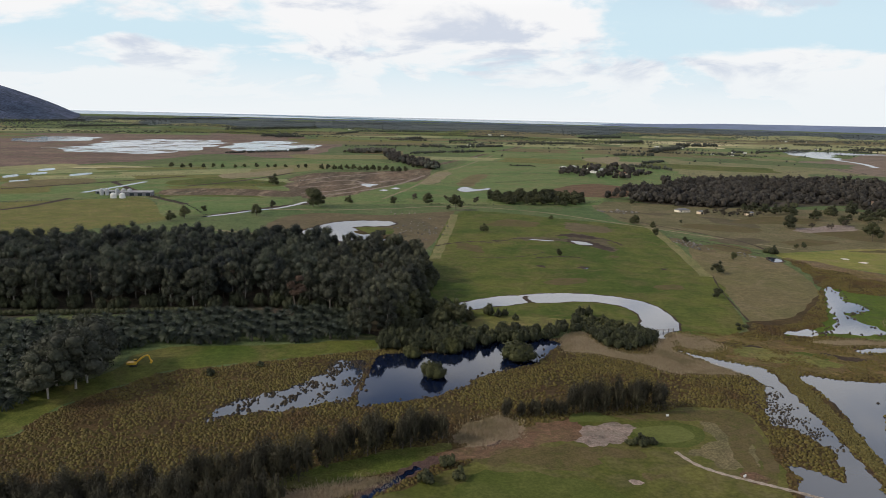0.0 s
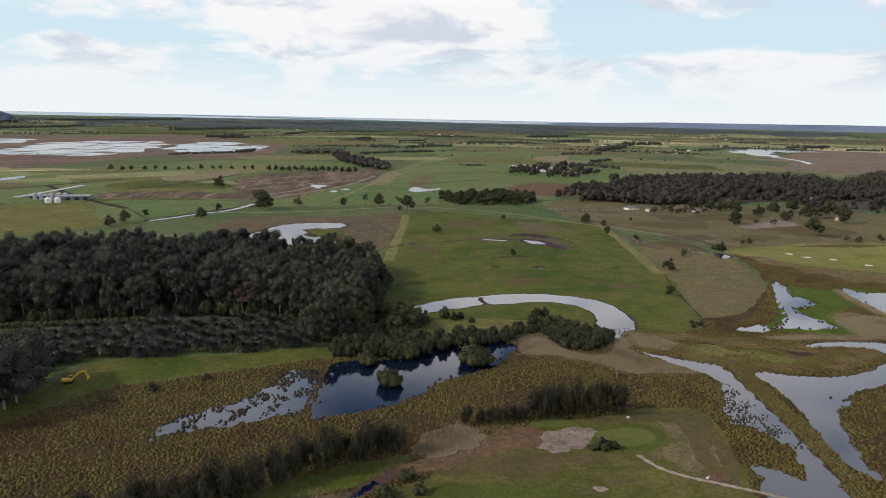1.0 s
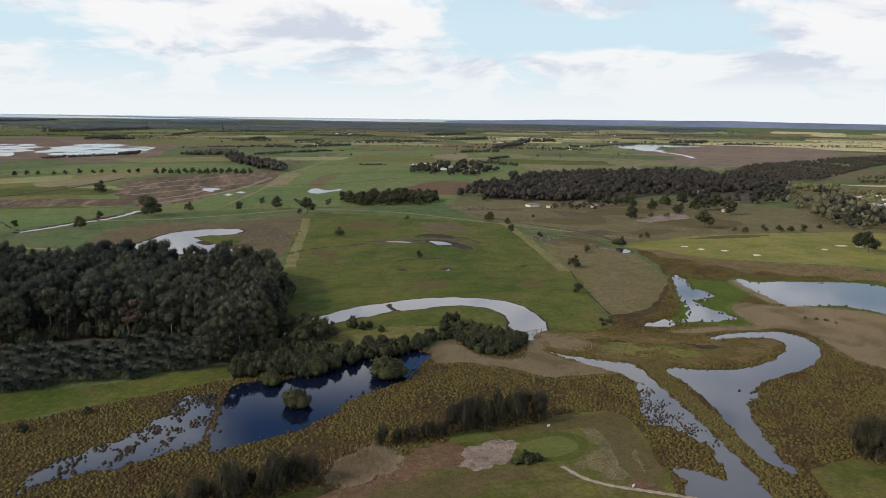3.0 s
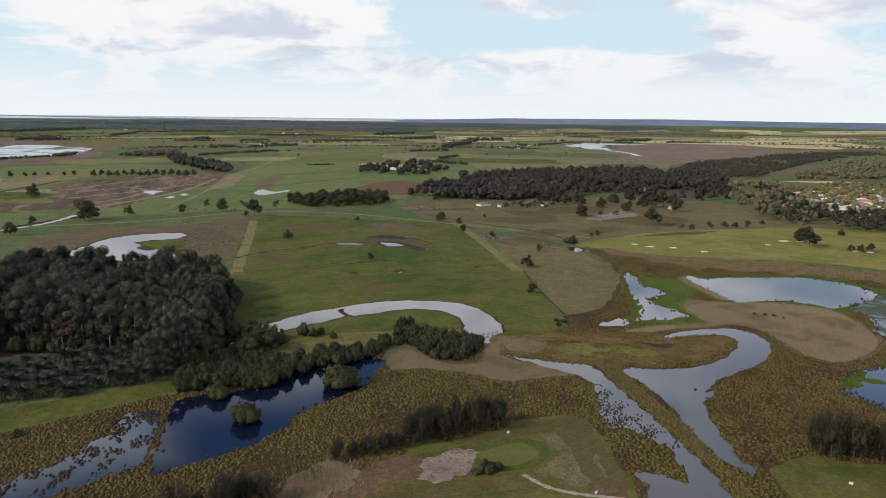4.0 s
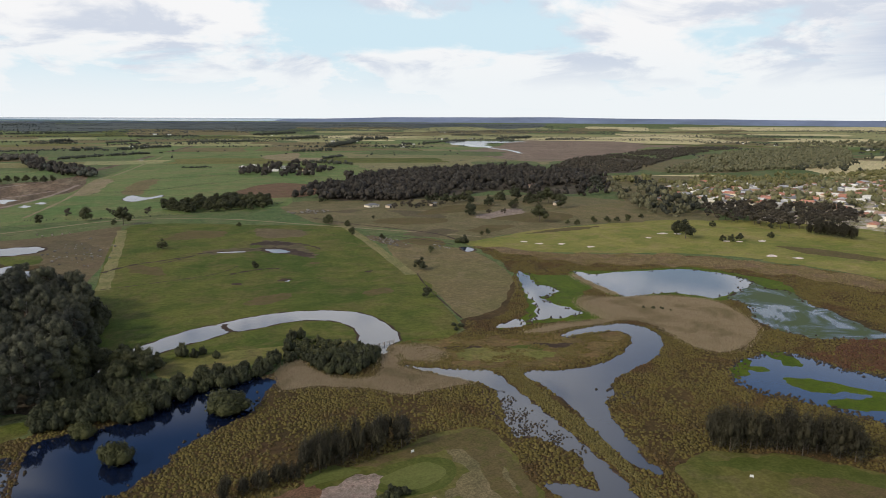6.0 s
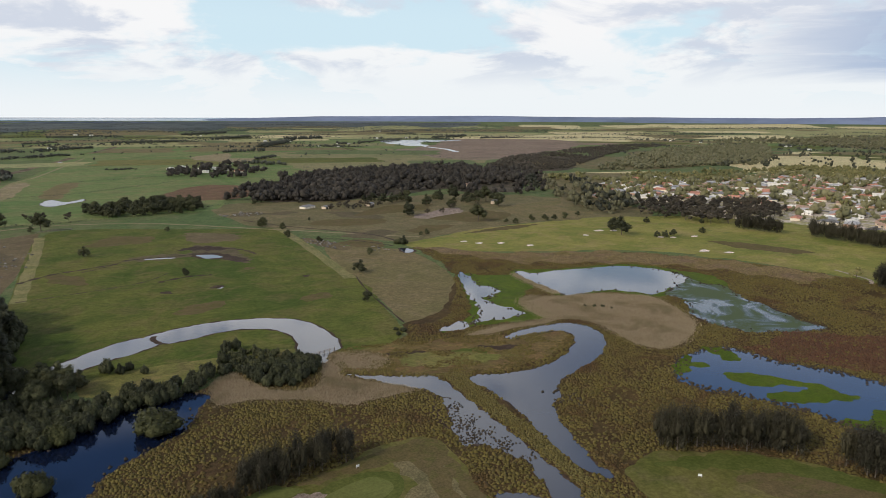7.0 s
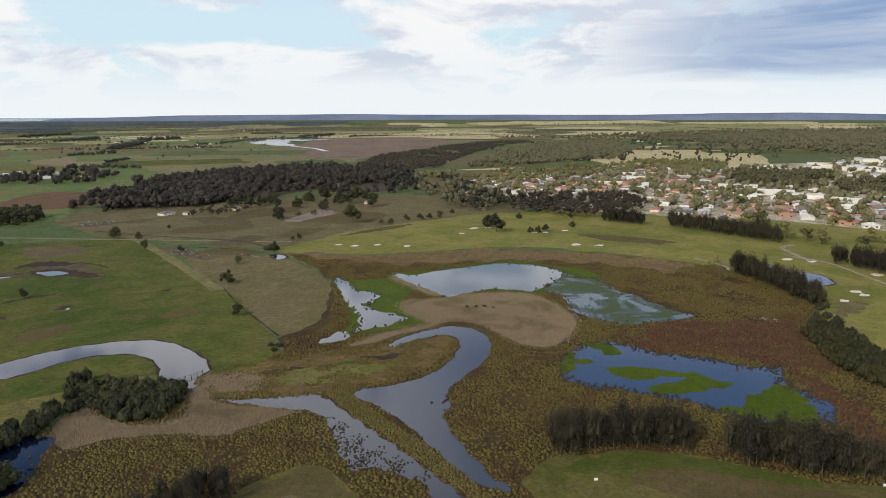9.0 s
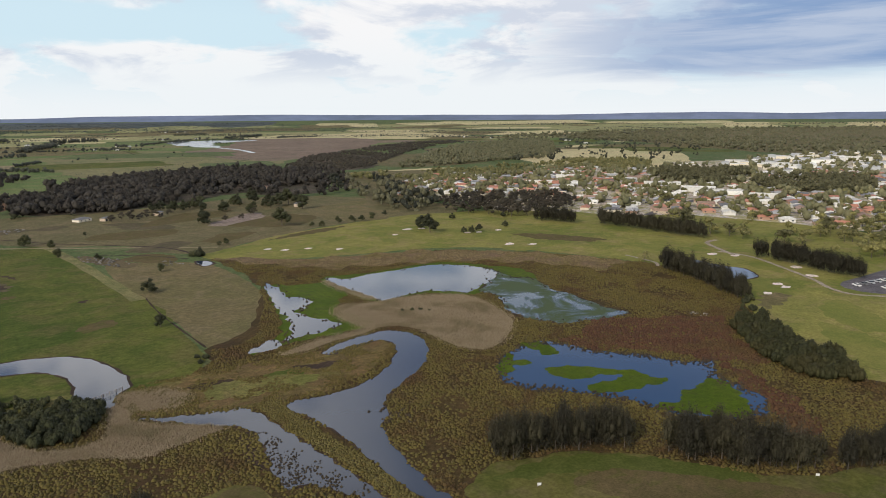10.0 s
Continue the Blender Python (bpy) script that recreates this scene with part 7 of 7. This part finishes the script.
far_trees("town_trees", np.vstack([np.array([p for k, p in enumerate(yard_trees) if k % 4 > 1]), spread([(637, 816), (638, 735), (667, 701), (691, 640), (818, 640), (880, 691), (834, 765), (740, 796)], 14, 15), spread([(965, 690), (986, 615), (1020, 545), (1180, 620), (1193, 700), (1085, 740)], 11, 18),
                                   spread([(640, 660), (700, 720), (900, 760), (1060, 700), (900, 660), (720, 650)], 17, 16)]), 3.5, 9, TOWNLEAF, "garden and street trees of the town", 22, 4, 16)
far_trees("town_copses", np.vstack([spread([(842, 445), (867, 351), (1059, 410), (999, 514)], 9, 14), spread([(837, 318), (850, 219), (1026, 249), (963, 349)], 9, 17)]), 6, 11, leaf("copse_leaves", (0.058, 0.06, 0.036), (0.108, 0.104, 0.06), 0.3), "dark copses between the houses", 28, 6, 16)
far_trees("dark_woods", np.vstack([spread([(640, 960), (760, 1090), (900, 1233), (1015, 1279), (1327, 1462), (1591, 1540), (1669, 1471), (1444, 1360), (1132, 1178), (811, 938), (720, 900)], 11, 1),
                                   spread([(-217, 1627), (-137, 1782), (-119, 1613), (-199, 1525)], 14, 2)]), 4, 7, WOODLEAF, "dark belt of distant woodland", 5)
far_trees("plantation", spread([(808, 875), (1092, 1073), (1435, 1278), (1691, 1321), (1883, 1300), (1211, 844), (1073, 836), (965, 835), (875, 842)], 13, 3), 6, 11, OLIVE, "olive-green plantation beyond the town", 6)
far_trees("field_trees", spread([(967, 795), (1268, 904), (1766, 1015), (1956, 937), (1624, 690), (1141, 567), (1099, 741)], 62, 19), 7, 14, GUMPALE, "scattered trees over a straw-coloured field", 25, 5, 12)
belt = np.vstack([spread([(459, 551), (440, 505), (466, 483), (531, 536), (540, 590), (600, 650), (640, 735), (600, 700), (518, 606)], 15, 41), spread([(637, 816), (600, 740), (560, 640), (500, 590), (480, 620), (540, 720), (600, 800)], 27, 42)])
far_trees("gum_belt", belt[::2], 5, 14, BELTLEAF, "belt of open gum trees at the edge of town", 26, 7, 18)
far_trees("gum_belt", belt[1::2], 6, 15, GUMPALE, "darker gum trees at the edge of town", 29, 7, 18)
far_trees("farm_trees", farm_trees, 5, 10, HAZYLEAF, "dark trees round far farm buildings", 27, 3, 9)
far_trees("forest_belt", np.vstack([spread([(1959, 1082), (2071, 1353), (2900, 1079), (3281, 622), (2600, 400), (1700, 300), (1580, 518), (1700, 720)], 30, 4), spread([(1600, 1250), (2300, 1700), (3300, 1300), (3700, 500), (3300, 400), (2900, 1079), (2000, 1380)], 42, 5)]), 8, 15, OLIVE, "broad belt of olive bushland", 7)
r = np.random.default_rng(44)
# windbreaks and hedgerows: from, to, height
breaks = ((-117, 1413, -60, 1256, 9), (-60, 1256, -11, 1106, 11), (-68, 1553, 4, 1635, 7), (16, 1632, 99, 1702, 8), (46, 1911, 176, 2046, 8), (-58, 1908, 3, 1953, 10), (-170, 2369, -55, 2344, 8), (124, 1236, 164, 1236, 4), (22, 2373, 115, 2452, 7),
          (108, 2906, 350, 2931, 9), (-429, 2863, -374, 3116, 10), (-387, 3221, -43, 3317, 9), (253, 2276, 437, 2334, 12), (595, 2526, 782, 2737, 12), (410, 1669, 510, 1699, 9), (565, 1878, 716, 2127, 15))
breaks2 = ((798, 2367, 961, 2455, 14), (591, 3015, 800, 3165, 12), (-557, 2364, -488, 2452, 10), (915, 2036, 1180, 2256, 7), (1374, 2352, 1579, 2439, 11), (1386, 2749, 1542, 2784, 10), (-437, 1413, -307, 1567, 6), (-336, 1553, -311, 1618, 8), (-124, 2443, -77, 2536, 14),
           (-1941, 3084, -1756, 3452, 12), (-1540, 2844, -1365, 3244, 11), (-937, 3039, -615, 3425, 14), (-611, 2384, -554, 2567, 12), (-1711, 3652, -1199, 4107, 12), (1507, 2225, 1663, 2194, 10), (406, 1395, 461, 1455, 8), (352, 1295, 399, 1218, 9))
for k, (x0, y0, x1, y1, h) in enumerate(breaks + breaks2):
    length = math.hypot(x1 - x0, y1 - y0)
    steps = np.linspace(0, 1, max(4, int(length / (h * 0.55))))
    far_trees("windbreak", [(x0 + (x1 - x0) * u + r.normal() * 2, y0 + (y1 - y0) * u + r.normal() * h * 0.3) for u in steps], h * 0.7, h * 1.15, HAZYLEAF, "dark row of windbreak trees between fields", 50 + k)
low = [p for line in LINES for p in along(line, 2.1, r, 0.4, 0.8)]
far_trees("ditch_scrub", low, 0.5, 2.0, HAZYLEAF, "low dark scrub along field ditches", 48, 1, 3)
far_trees("poplar_row", [(-207 + 98 * u + r.normal() * 3, 1557 + 28 * u + r.normal() * 10) for u in np.linspace(0, 1, 40)], 9, 14, leaf("bare_twigs", (0.09, 0.085, 0.07), (0.15, 0.14, 0.115), 0.1), "block of greyish bare trees in a field", 49)
rows = []
for k in range(200):
    q, d = radians(r.uniform(-42, 88)), 1900 + 2300 * r.random()
    along_turn = q + radians(90) + r.normal() * 0.25
    length = r.uniform(60, 420) * d / 2500
    for u in np.arange(0, length, r.uniform(4, 7) * (1 + d / 5000)):
        rows.append((d * math.sin(q) + math.sin(along_turn) * (u - length / 2) + r.normal() * 5, d * math.cos(q) + math.cos(along_turn) * (u - length / 2) + r.normal() * 5))
for k in range(450):
    q, d = radians(r.uniform(-42, 88)), 1500 + 2700 * r.random()
    rows.append((d * math.sin(q), d * math.cos(q)))
rows = np.array(rows)
for name in ("lake", "far_river", "marsh_flat", "brown_flat", "earthworks", "suburb"):
    for line in AREAS.get(name, []):
        rows = rows[~inside(line, rows[:, 0], rows[:, 1])]
far_trees("hedgerow_trees", rows, 3.5, 8, HAZYLEAF, "distant hedgerows and scattered field trees", 8, 2, 4)
spots = []
for k in range(110):
    q, d = radians(r.uniform(-42, 36)), r.uniform(3350, 4300)
    for m in range(46):
        a, b = r.normal() * 0.045, r.normal() * 9
        spots.append(((d + b) * math.sin(q + a), (d + b) * math.cos(q + a)))
far_trees("coastal_woods", spots, 5, 10, HAZYCOAST, "dark woods along the far coast, in haze colours", 9, 1, 4)
